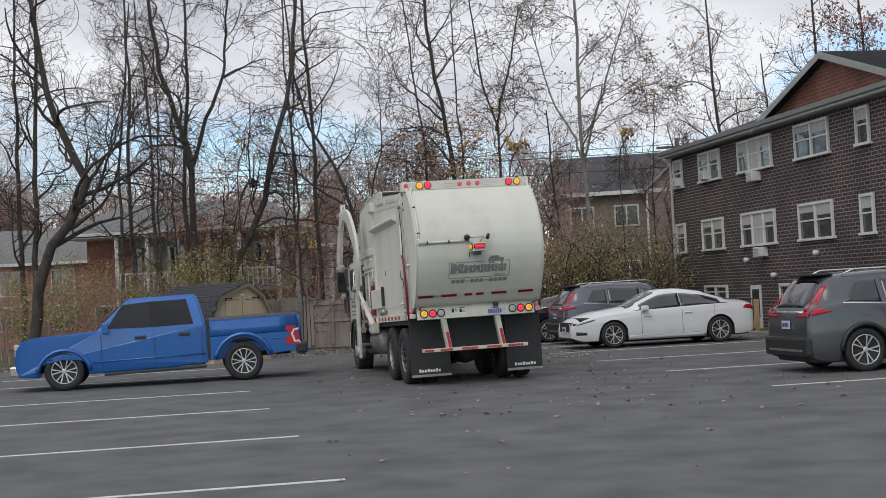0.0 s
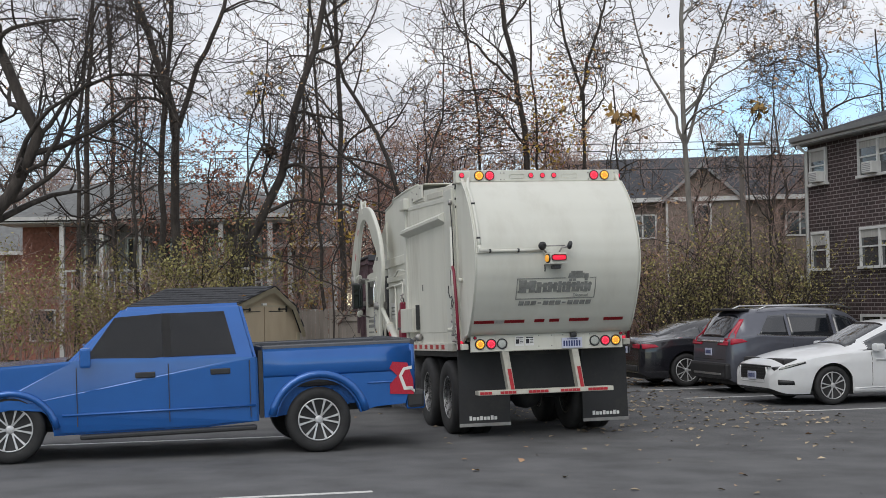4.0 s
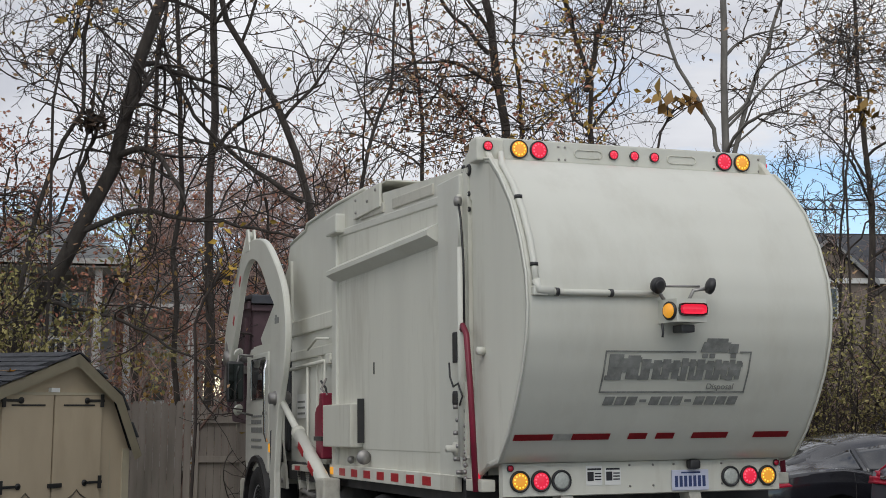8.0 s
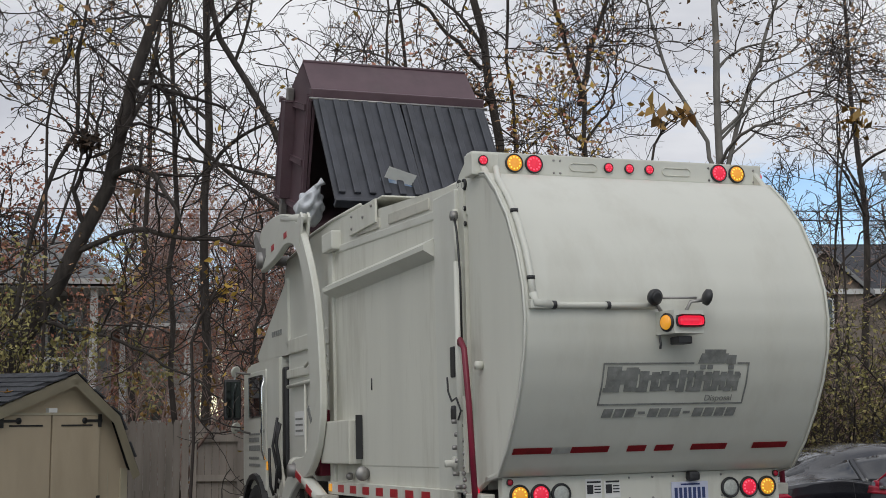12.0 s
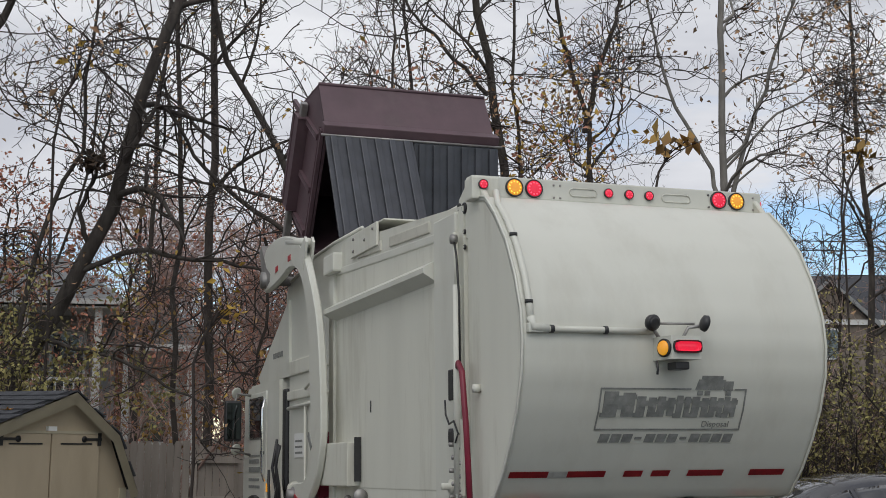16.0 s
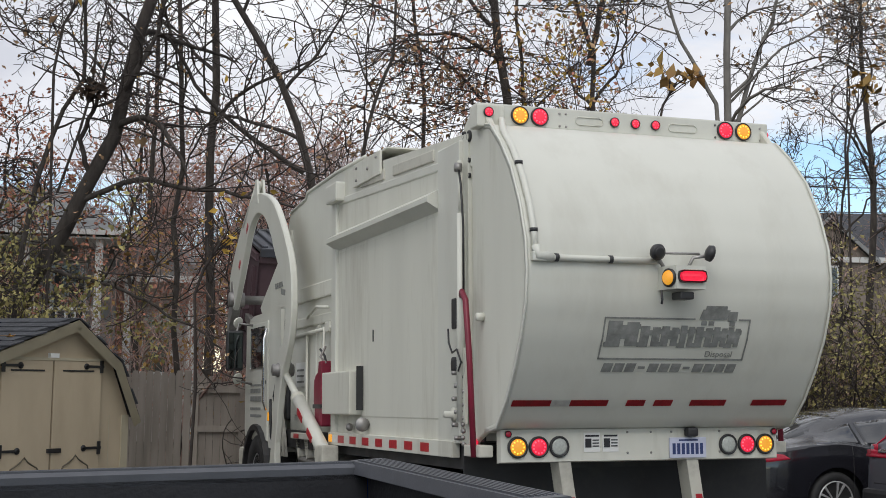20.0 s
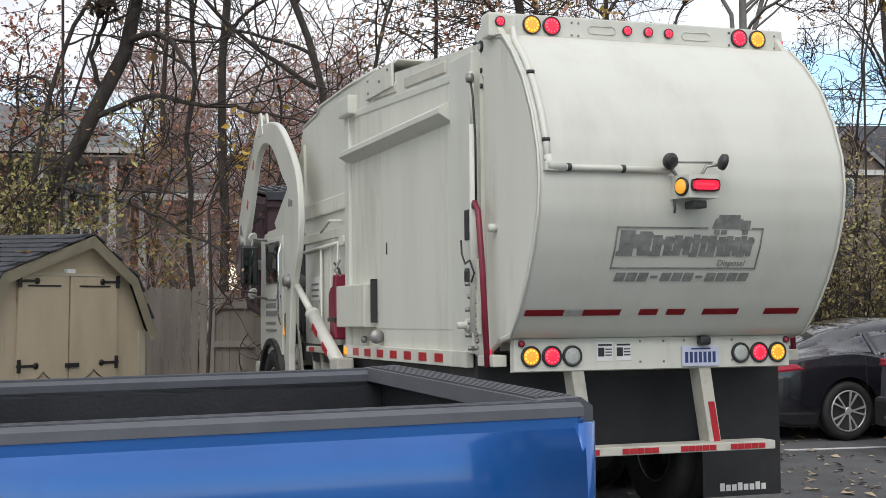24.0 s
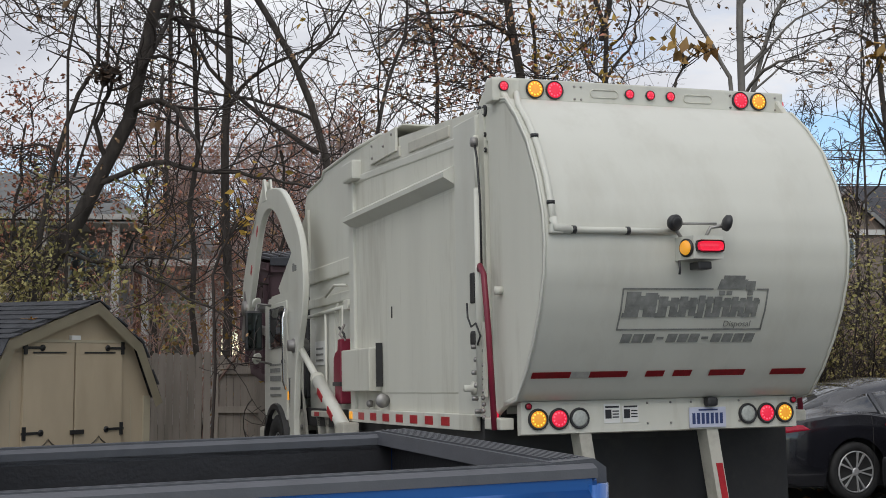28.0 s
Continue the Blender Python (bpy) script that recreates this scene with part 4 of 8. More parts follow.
        prism(bm, [(5.75, 2.62), (7.2, 2.62), (7.3, 2.70), (5.8, 3.45)], s * (HW + 0.03), s * (HW - 0.02))
        cw = part("canopy_side", bm, TRUCK, t)
        for k in range(5):
            part("canopy_bar", box(B(), s * (HW + 0.033) - 0.003, s * (HW + 0.033) + 0.003, 6.05 + k * 0.1, 6.12 + k * 0.1, 2.86, 2.92), GREYINK, cw)
    bm = B()
    rows = [[(x, y, z) for x in (-HW, 0, HW)] for y, z in ((7.25, 2.72), (6.5, 3.1), (5.8, 3.46))]
    sheet(bm, rows, 0.03)
    part("canopy_roof", bm, TRUCK2, t)
    part("hopper_front", box(B(), -HW + 0.03, HW - 0.03, 5.78, 5.85, 1.3, 2.62), TRUCK2, t)
    part("hopper_inner_wall", box(B(), -HW + 0.03, HW - 0.03, 3.7, 3.8, 1.3, 3.55), DARK, t)
    for s in (-1, 1):
        part("hopper_lip", tube(B(), [(s * HW, 3.05, 3.79), (s * HW, 4.0, 3.80), (s * HW, 5.16, 3.77), (s * HW, 5.22, 3.71), (s * HW, 5.9, 3.65)], 0.018, 8), TRUCK, t)
    part("roof_hatch", box(B(), -1.15, -0.3, 2.1, 3.0, 3.695, 3.708), TRUCK2, t)
    for s in (-1, 1):
        hp = part("hatch_side_plate", box(B(), s * (W + 0.0) - 0.012, s * (W + 0.0) + 0.012, 2.25, 3.05, 3.50, 3.705, 0.006), TRUCK2, t)
        for y, z in ((2.35, 3.66), (2.95, 3.66), (2.95, 3.55), (2.6, 3.6)):
            part("plate_bolt", lathe(B(), [(0.014, 0.0), (0.012, s * 0.012), (0.001, s * 0.014)], "x", 8, (s * (W + 0.012), y, z)), WORN, hp)
    # cab
    C0, C1 = 6.05, 8.02
    bm = B()
    prism(bm, [(C0, 1.05), (C1 - 0.12, 1.05), (C1, 1.25), (C1, 1.75), (C1 - 0.10, 2.45), (C1 - 0.30, 2.62), (C0, 2.64)], -1.12, 1.12)
    bmesh.ops.bevel(bm, geom=[e for e in bm.edges], offset=0.03, segments=2, affect="EDGES")
    part("cab_shell", bm, TRUCK, t)
    for s in (-1, 1):
        d = part("cab_door", box(B(), s * 1.125 - 0.015, s * 1.125 + 0.015, 6.68, 7.86, 1.15, 2.52, 0.02), TRUCK, t)
        part("window", box(B(), s * 1.138 - 0.008, s * 1.138 + 0.008, 6.80, 7.55, 1.98, 2.46, 0.02), TINT, d)
        part("door_handle", box(B(), s * 1.145 - 0.02, s * 1.145 + 0.02, 6.74, 6.86, 1.80, 1.84, 0.006), BLACKPL, d)
        for k, (za, zb) in enumerate(((1.78, 1.80), (1.70, 1.75), (1.60, 1.66), (1.50, 1.53), (1.42, 1.45))):
            part("door_bar", box(B(), s * 1.143 - 0.003, s * 1.143 + 0.003, 6.95 + 0.05 * (k % 2), 7.55, za, zb), GREYINK, d)
        part("grab_rail", tube(B(), [(s * 1.16, 6.62, 1.5), (s * 1.19, 6.62, 1.6), (s * 1.19, 6.62, 2.3), (s * 1.16, 6.62, 2.42)], 0.016, 8), CHROME, t)
        part("mirror_arm", tube(B(), [(s * 1.12, 7.5, 2.5), (s * 1.32, 7.45, 2.52), (s * 1.36, 7.44, 2.3), (s * 1.36, 7.44, 1.85), (s * 1.12, 7.5, 1.80)], 0.016, 8), WORN, t)
        mh = part("mirror_head", box(B(), s * 1.36 - 0.10, s * 1.36 + 0.10, 7.42, 7.52, 1.96, 2.44, 0.03), BLACKPL, t)
        part("mirror_glass", box(B(), s * 1.36 - 0.08, s * 1.36 + 0.08, 7.41, 7.42, 1.99, 2.41), DARKMIRROR, mh)
        part("spot_mirror", lathe(B(), [(0.001, 0.03), (0.055, 0.02), (0.07, -0.01), (0.06, -0.014), (0.001, -0.004)], "y", 18), TRUCK, t, "white convex spot mirror", at=pose(s * 1.33, 7.44, 2.53, 20, 0, s * -35))
        part("spot_mirror", lathe(B(), [(0.001, 0.03), (0.055, 0.02), (0.07, -0.01), (0.06, -0.014), (0.001, -0.004)], "y", 18), TRUCK, t, "white convex spot mirror", at=pose(s * 1.33, 7.44, 1.87, 20, 0, s * -35))
        part("side_repeater", box(B(), s * 1.125 - 0.02, s * 1.125 + 0.025, 6.55, 6.63, 1.38, 1.48, 0.01), AMBER, t)
    for x in (-0.95, -0.3, 0.0, 0.3, 0.95):
        part("roof_marker", box(B(), x - 0.05, x + 0.05, 6.2, 6.3, 2.64, 2.70, 0.015), AMBER, t)
    part("rear_cab_window", box(B(), -0.7, 0.7, 6.03, 6.05, 1.9, 2.45), TINT, t)
    part("windscreen", box(B(), -1.0, 1.0, 7.99, 8.03, 1.75, 2.4), TINT, t)
    part("front_bumper", box(B(), -1.15, 1.15, 7.9, 8.2, 0.62, 1.05, 0.04), TRUCK_LOW, t)
    part("air_intake", box(B(), -1.10, -0.85, 5.88, 6.03, 1.4, 2.5, 0.03), BLACKPL, t)
    for s in (-1, 1):
        part("cab_step", box(B(), s * 1.0 - 0.13, s * 1.0 + 0.13, 5.95, 6.45, 0.72, 0.78, 0.01), WORN, t)
        part("fuel_tank", lathe(B(), [(0.001, 4.2), (0.27, 4.2), (0.29, 4.23), (0.29, 5.5), (0.27, 5.53), (0.001, 5.53)], "y", 20, (s * 0.8, 0, 0.82)), WORN, t)
    return t


truck = refuse_truck()

# arms: a pair of arched lifting arms on one cross shaft, in the truck's space about their pivot
PIVOT = (0.0, 5.62, 0.60)
BIN_PIVOT = (5.30, 1.50)
TIP = (2.42, 1.90)
RAM_FOOT = (3.56, 1.12)
RAM_JOINT = (-0.19, 1.36)


def rounded(pts, n=3):
    """A smooth curve through points."""
    out = []
    for i in range(len(pts) - 1):
        a, b, c, d = (np.array(pts[max(0, min(len(pts) - 1, i + k))]) for k in (-1, 0, 1, 2))
        for k in range(n):
            u = k / n
            out.append(tuple(0.5 * (2 * b + (c - a) * u + (2 * a - 5 * b + 4 * c - d) * u * u + (3 * b - a - 3 * c + d) * u ** 3)))
    return out + [pts[-1]]


def arms(parent):
    a = new("lifting_arms")
    a.parent = parent
    a.matrix_basis = pose(*PIVOT)
    a["label"] = "white arched lifting arms with hydraulic fork rams"
    outer = [(-0.16, 0.60), (-0.24, 1.05), (-0.36, 1.36), (-0.55, 1.66), (-0.63, 1.94), (-0.61, 2.20), (-0.47, 2.50), (-0.14, 2.78), (0.29, 3.04), (0.60, 3.14), (0.90, 3.18), (1.20, 3.19),
             (1.46, 3.15), (1.74, 3.02), (2.08, 2.78), (2.42, 2.46), (2.66, 2.14), (2.62, 1.92)]
    inner = [(2.36, 1.78), (2.12, 2.06), (1.88, 2.38), (1.66, 2.70), (1.40, 2.90), (1.10, 2.96), (0.78, 2.90), (0.48, 2.74), (0.20, 2.52), (-0.12, 2.32), (-0.34, 2.08), (-0.38, 1.92), (-0.34, 1.72), (-0.16, 1.50), (-0.06, 1.34), (0.0, 1.0), (0.04, 0.5)]
    for s in (-1, 1):
        x0, x1 = s * 1.265, s * 1.335
        bm = B()
        loop = [(-0.14, -0.12), (-0.18, 0.2)] + rounded(outer) + rounded(inner) + [(0.16, -0.12)]
        prism(bm, loop, x0, x1)
        bmesh.ops.bevel(bm, geom=[e for e in bm.edges if abs(e.verts[0].co.x - e.verts[1].co.x) < 0.01], offset=0.012, segments=1, affect="EDGES")
        part("arm", bm, TRUCK, a)
        part("pivot_boss", lathe(B(), [(0.15, s * 1.18), (0.15, s * 1.39), (0.07, s * 1.41), (0.001, s * 1.41)], "x", 20), WORN, a)
        part("ram_pin", lathe(B(), [(0.06, s * 1.18), (0.06, s * 1.40), (0.001, s * 1.40)], "x", 16, (0.0, *RAM_JOINT)), WORN, a)
        part("fork_knuckle", lathe(B(), [(0.09, s * 1.2), (0.09, s * 1.38), (0.001, s * 1.38)], "x", 16, (0.0, *TIP)), WORN, a)
        for d in (-0.035, 0.035):
            part("ram_lug", prism(B(), [(1.16, 3.08), (1.42, 3.08), (1.36, 3.34), (1.28, 3.34)], s * 1.295 + d - 0.012, s * 1.295 + d + 0.012), TRUCK, a)
        part("fork_ram", tube(B(), [(s * 1.295, 1.33, 3.29), (s * 1.295, 1.98, 2.78)], 0.048, 10), TRUCK, a)
        part("fork_ram_rod", tube(B(), [(s * 1.295, 1.98, 2.78), (s * 1.295, 2.50, 2.30)], 0.024, 8), STEEL, a)
        for y, z in ((1.72, 2.78), (2.08, 2.34)):
            part("arm_tape", box(B(), s * 1.336 - 0.003, s * 1.336 + 0.003, -0.06, 0.06, -0.03, 0.03), REFL_R, a, at=pose(0, y, z, -50))
        part("arm_plate", box(B(), s * 1.336 - 0.004, s * 1.336 + 0.004, -0.34, -0.16, 2.14, 2.20), GREYINK, a)
    part("cross_shaft", tube(B(), [(-1.2, 0, 0), (1.2, 0, 0)], 0.07, 12), DARK, a)
    part("fork_shaft", tube(B(), [(-1.3, *TIP), (1.3, *TIP)], 0.055, 12), WORN, a)
    legs = new("fork_legs")
    legs.parent = a
    legs.matrix_basis = pose(0, *TIP)
    for s in (-1, 1):
        prism(bm := B(), [(-0.08, 0.06), (0.06, 0.22), (0.14, 0.20), (0.14, 0.0), (0.30, -0.34), (0.20, -0.42), (0.0, -0.16)], s * 1.24, s * 1.34)
        part("fork_leg", bm, WORN, legs)
    return a, legs


arm_pair, fork_legs = arms(truck)


def lift_rams(parent):
    """Ram cylinders turning on their feet, with rods that slide in them; axes along local y."""
    c = new("lift_rams")
    c.parent = parent
    c["label"] = "white hydraulic lift rams with red and white stripes"
    c.matrix_basis = pose(0, *RAM_FOOT)
    rods = new("ram_rods")
    rods.parent = c
    for s in (-1, 1):
        part("ram_cylinder", tube(B(), [(s * 1.28, 0.0, 0), (s * 1.28, 1.16, 0)], 0.066, 14), TRUCK, c)
        part("ram_gland", tube(B(), [(s * 1.28, 1.13, 0), (s * 1.28, 1.20, 0)], 0.072, 14), TRUCK2, c)
        for k in range(2):
            part("ram_stripe", box(B(), s * 1.345 - 0.005, s * 1.345 + 0.003, 0.28 + k * 0.42, 0.48 + k * 0.42, -0.03, 0.03), REFL_R, c)
        part("ram_rod", tube(B(), [(s * 1.28, -1.02, 0), (s * 1.28, 0.0, 0)], 0.036, 12), TRUCK, rods)
        part("rod_eye", lathe(B(), [(0.075, s * 1.20), (0.075, s * 1.35), (0.001, s * 1.35)], "x", 14), WORN, rods)
        part("ram_foot", box(B(), s * 1.27 - 0.08, s * 1.27 + 0.08, 3.42, 3.68, 1.0, 1.2, 0.02), TRUCK_LOW, parent)
    return c, rods


ram_pair, ram_rods = lift_rams(truck)


# ---------------------------------------------------------------- steel container on the forks
FORK = Vector((0.0, 0.75, 0.70))
HINGE = (1.30, 1.61)


def container():
    c = thing("steel_container", "brown steel waste container with two ribbed black lids", "waste container")
    H = 0.95
    for s in (-1, 1):
        bm = B()
        prism(bm, [(0.0, 0.0), (0.99, 0.0), (1.66, 0.99), (1.30, 1.56), (-0.10, 1.52)], s * H, s * (H - 0.03))
        part("end_wall", bm, BROWN, c)
        part("fork_pocket", box(B(), s * H - 0.0, s * (H + 0.11), 0.12, 1.2, 0.58, 0.80, 0.012), BROWN, c)
        part("fork", box(B(), s * 1.0 - 0.035, s * 1.0 + 0.035, -0.35, 1.35, 0.64, 0.74, 0.01), WORN, c)
        for y in (0.05, 0.55, 1.15):
            bm = B()
            box(bm, s * H - 0.005, s * (H + 0.035), y, y + 0.06, 0.12, 1.36, 0.006)
            part("stiffener", bm, BROWN, c)
        part("end_rim", box(B(), s * H - 0.02, s * (H + 0.04), -0.12, 1.32, 1.47, 1.55, 0.01), BROWN, c)
    def wall(name, y0, z0, y1, z1, th=0.03):
        d = Vector((0, y1 - y0, z1 - z0)).normalized()
        nrm = Vector((0, -d.z, d.y)) * th
        bm = B()
        prism(bm, [(y0, z0), (y1, z1), (y1 + nrm.y, z1 + nrm.z), (y0 + nrm.y, z0 + nrm.z)], -H, H)
        bmesh.ops.recalc_face_normals(bm, faces=bm.faces[:])
        part(name, bm, BROWN, c)
    wall("floor_plate", 0.0, 0.0, 0.99, 0.0)
    wall("lower_back_wall", 0.99, 0.0, 1.66, 0.99)
    wall("upper_back_wall", 1.66, 0.99, 1.34, 1.54)
    wall("front_wall", -0.10, 1.52, 0.0, 0.0)
    part("back_crease", tube(B(), [(-H, 1.66, 0.99), (H, 1.66, 0.99)], 0.02, 6), BROWN, c)
    part("back_stiffener", box(B(), -H, H, 0, 0.03, -0.02, 0.02), BROWN, c, at=pose(0, 1.29, 0.55, 60))
    part("hinge_channel", box(B(), -H - 0.03, H + 0.03, 1.26, 1.40, 1.47, 1.60, 0.01), BROWN, c)
    part("hinge_rod", tube(B(), [(-H - 0.06, 1.30, 1.63), (H + 0.06, 1.30, 1.63)], 0.014, 8), WORN, c)
    part("front_lip", box(B(), -H, H, -0.16, -0.06, 1.44, 1.52, 0.01), BROWN, c)
    lids = []
    for s in (-1, 1):
        ld = new("lid")
        ld.parent = c
        ld.matrix_basis = pose(0, *HINGE)
        ld["label"] = "ribbed black plastic lid"
        x0, x1 = (-H - 0.02, -0.01) if s < 0 else (0.01, H + 0.02)
        part("lid_sheet", box(B(), x0, x1, -1.50, 0.0, -0.02, 0.012, 0.006), LID, ld)
        n = 6
        for k in range(n):
            xx = x0 + (x1 - x0) * (k + 0.5) / n
            bm = B()
            box(bm, xx - 0.035, xx + 0.035, -1.42, -0.04, 0.01, 0.045, 0.012)
            part("lid_rib", bm, LID, ld)
        part("lid_lip", box(B(), x0, x1, -1.53, -1.48, -0.08, 0.03, 0.01), LID, ld)
        lids.append(ld)
    return c, lids


bin_ob, bin_lids = container()

# seconds, arm angle, reach, tilt of the container, angle of the lids, left and right
LIFT = [(0.0, 8, 4.3, 0, 0, 0),
        (6.5, 8, 4.3, 0, 0, 0),
        (7.5, 12, 4.25, 2, 0, 0),
        (9.2, 15, 4.2, 6, 0, 0),
        (9.5, 26, 4.05, 20, 0, 0),
        (9.7, 33, 4.0, 28, 0, 0),
        (10.0, 38, 4.05, 38, 0, 0),
        (10.3, 43, 4.1, 46, 0, 0),
        (10.6, 50, 3.9, 56, 0, 0),
        (10.9, 56, 3.95, 66, 0, 0),
        (11.2, 65, 3.75, 80, 0, 0),
        (11.5, 71, 3.6, 90, 64, 58),
        (11.8, 75, 3.64, 102, 54, 50),
        (12.1, 79, 3.65, 113, 52, 50),
        (12.5, 85, 3.75, 150, 60, 58),
        (13.2, 93, 3.5, 176, 84, 82),
        (14.5, 96, 3.46, 178, 86, 84),
        (14.8, 91, 3.55, 172, 80, 78),
        (15.2, 85, 3.75, 158, 66, 64),
        (15.6, 83, 3.6, 132, 40, 40),
        (16.0, 82, 3.62, 122, 58, 30),
        (16.5, 77, 3.70, 118, 57, 14),
        (17.0, 72, 3.80, 114, 54, 10),
        (17.5, 58, 4.0, 99, 24, 2),
        (18.0, 46, 4.27, 84, 0, 0),
        (18.5, 40, 4.1, 62, 0, 0),
        (19.0, 35, 3.85, 42, 0, 0),
        (19.6, 26, 3.9, 24, 0, 0),
        (20.2, 17, 4.1, 14, 0, 0),
        (21.0, 13, 4.2, 10, 0, 0),
        (28.0, 12, 4.2, 8, 0, 0)]
ARM_REST = 12.0


def bin_pose(psi, reach, tilt, base):
    f = Vector((0.0, BIN_PIVOT[0] + reach * math.cos(radians(psi)), BIN_PIVOT[1] + reach * math.sin(radians(psi))))
    return base @ Matrix.Translation(f) @ Matrix.Rotation(radians(tilt), 4, "X") @ Matrix.Translation(-FORK)


# ---------------------------------------------------------------- vehicles
def arc(cy, cz, r, n=10, z_floor=0.3):
    """Wheel-arch points from the front of the arch to its rear, over the top."""
    a0 = math.asin(max(-1, min(1, (z_floor - cz) / r)))
    return [(cy + r * math.cos(a0 + (math.pi - 2 * a0) * k / n), cz + r * math.sin(a0 + (math.pi - 2 * a0) * k / n)) for k in range(n + 1)]


def shell(pts, hw, tuck=0.06, bevel=0.03):
    """A vehicle's lower body from its side outline, tucked in at sill and shoulder."""
    zs = [z for _, z in pts]
    lo, hi = min(zs), max(zs)
    bm = B()
    rings = []
    for s in (-1, 1):
        ring = []
        for y, z in pts:
            f = (z - lo) / (hi - lo)
            w = hw - tuck * max(0.0, (0.35 - f) / 0.35) ** 1.5 - tuck * max(0.0, (f - 0.55) / 0.45) ** 1.5
            ring.append(bm.verts.new((s * w, y, z)))
        rings.append(ring)
    n = len(pts)
    for i in range(n):
        bm.faces.new((rings[0][i], rings[1][i], rings[1][(i + 1) % n], rings[0][(i + 1) % n]))
    caps = [bm.faces.new(rings[0]), bm.faces.new(rings[1][::-1])]
    bmesh.ops.triangulate(bm, faces=caps, ngon_method="EAR_CLIP")
    bmesh.ops.recalc_face_normals(bm, faces=bm.faces[:])
    if bevel:
        es = [e for e in bm.edges if len(e.link_faces) == 2 and abs(e.verts[0].co.x - e.verts[1].co.x) < 0.2 and e.calc_face_angle(0) > 0.9]
        bmesh.ops.bevel(bm, geom=es, offset=bevel, segments=2, affect="EDGES")
    return bm


def quad(bm, a, b, c, d, th=0.006):
    f = bm.faces.new([bm.verts.new(p) for p in (a, b, c, d)])
    bmesh.ops.solidify(bm, geom=[f], thickness=th)
    return bm


def side_window(x0, x1, pts, s, lift):
    """A side pane: (y, z) outline; x runs from x0 at the lowest z to x1 at the highest."""
    zs = [z for _, z in pts]
    lo, hi = min(zs), max(zs)
    bm = B()
    vs = [bm.verts.new((s * (x0 + (x1 - x0) * (z - lo) / (hi - lo) + lift), y, z)) for y, z in pts]
    f = bm.faces.new(vs)
    bmesh.ops.solidify(bm, geom=[f], thickness=0.004)
    return bm


class Hull:
    """A car body's skin: plan half-width, shoulder and top lines from tail to nose, with open wheel arches."""

    def __init__(self, length, top, belt, plan, roof_w, wheels, r, sill):
        self.length, self.roof_w, self.wheels, self.r, self.sill = length, roof_w, wheels, r, sill
        ys = np.linspace(0, length, 500)
        def line(pts, sig):
            v = np.interp(ys, [p[0] for p in pts], [p[1] for p in pts])
            n = int(sig / length * 500)
            k = np.hanning(2 * n + 3)
            sm = np.convolve(np.pad(v, n + 1, mode="edge"), k / k.sum(), "valid")
            f = np.clip(np.minimum(ys, length - ys) / 0.25, 0, 1)
            return v * (1 - f) + sm * f
        self.ys, self.t, self.s, self.w = ys, line(top, 0.16), line(belt, 0.2), line(plan, 0.2)

    def at(self, y):
        t, s, w = (float(np.interp(y, self.ys, a)) for a in (self.t, self.s, self.w))
        return t, min(s, t - 0.015), w

    def bottom(self, y):
        b = self.sill + 0.10 * max(0.0, 1 - min(y, self.length - y) / 0.35) ** 2
        for c in self.wheels:
            d = abs(y - c)
            if d < self.r * 1.15:
                b = max(b, self.r + math.sqrt((self.r * 1.15) ** 2 - d * d))
        return b

    def side_x(self, y, z):
        t, s, w = self.at(y)
        if z <= s:
            return w - 0.055 * max(0.0, (0.45 - z) / 0.25) ** 2 - 0.035 * max(0.0, (z - 0.62) / max(0.2, s - 0.62)) ** 2 + 0.008 * math.exp(-((z - s + 0.14) / 0.03) ** 2)
        g = min(1.0, (z - s) / max(0.05, t - 0.10 - s))
        return w - 0.05 + (self.roof_w + 0.03 - w + 0.05) * g

    def section(self, y):
        t, s, w = self.at(y)
        b = min(self.bottom(y), s - 0.03)
        pts = []
        for f in (0, 0.1, 0.2, 0.32, 0.45, 0.58, 0.7, 0.8, 0.88, 0.95, 1.0):
            z = b + (s - b) * f
            pts.append((self.side_x(y, z), z))
        h = t - s
        k = min(1.0, max(0.0, (h - 0.06) / 0.22))
        k = k * k * (3 - 2 * k)
        w2, rw = w - 0.05, self.roof_w
        g1 = [(w2 + (rw + 0.03 - w2) * f, s + (h - 0.10) * f) for f in (0.02, 0.33, 0.66, 1.0)] + [(rw - 0.03, t - 0.045), (rw - 0.14, t - 0.016), (rw * 0.45, t - 0.004), (0, t)]
        g0 = [(w2 * (1 - f), s + h * e) for f, e in ((0.01, 0.02), (0.1, 0.3), (0.2, 0.5), (0.32, 0.68), (0.46, 0.82), (0.6, 0.92), (0.8, 0.98), (1, 1))]
        pts += [(p[0] * k + q[0] * (1 - k), p[1] * k + q[1] * (1 - k)) for p, q in zip(g1, g0)]
        return pts

    def skin(self):
        e = [0, 0.004, 0.012, 0.03, 0.055, 0.085]
        n = int((self.length - 0.2) / 0.035)
        st = e + [0.12 + (self.length - 0.24) * k / n for k in range(n + 1)] + [self.length - x for x in reversed(e)]
        bm = B()
        grid = []
        for y in st:
            sec = self.section(y)
            row = [(x, y, z) for x, z in sec] + [(-x, y, z) for x, z in reversed(sec[:-1])]
            grid.append([bm.verts.new(q) for q in row])
        fs = []
        for a, b in zip(grid, grid[1:]):
            for i in range(len(a) - 1):
                fs.append(bm.faces.new((a[i], b[i], b[i + 1], a[i + 1])))
        for f in fs:
            f.smooth = True
        bm.faces.new(grid[0])
        bm.faces.new(grid[-1][::-1])
        bmesh.ops.recalc_face_normals(bm, faces=bm.faces[:])
        return bm

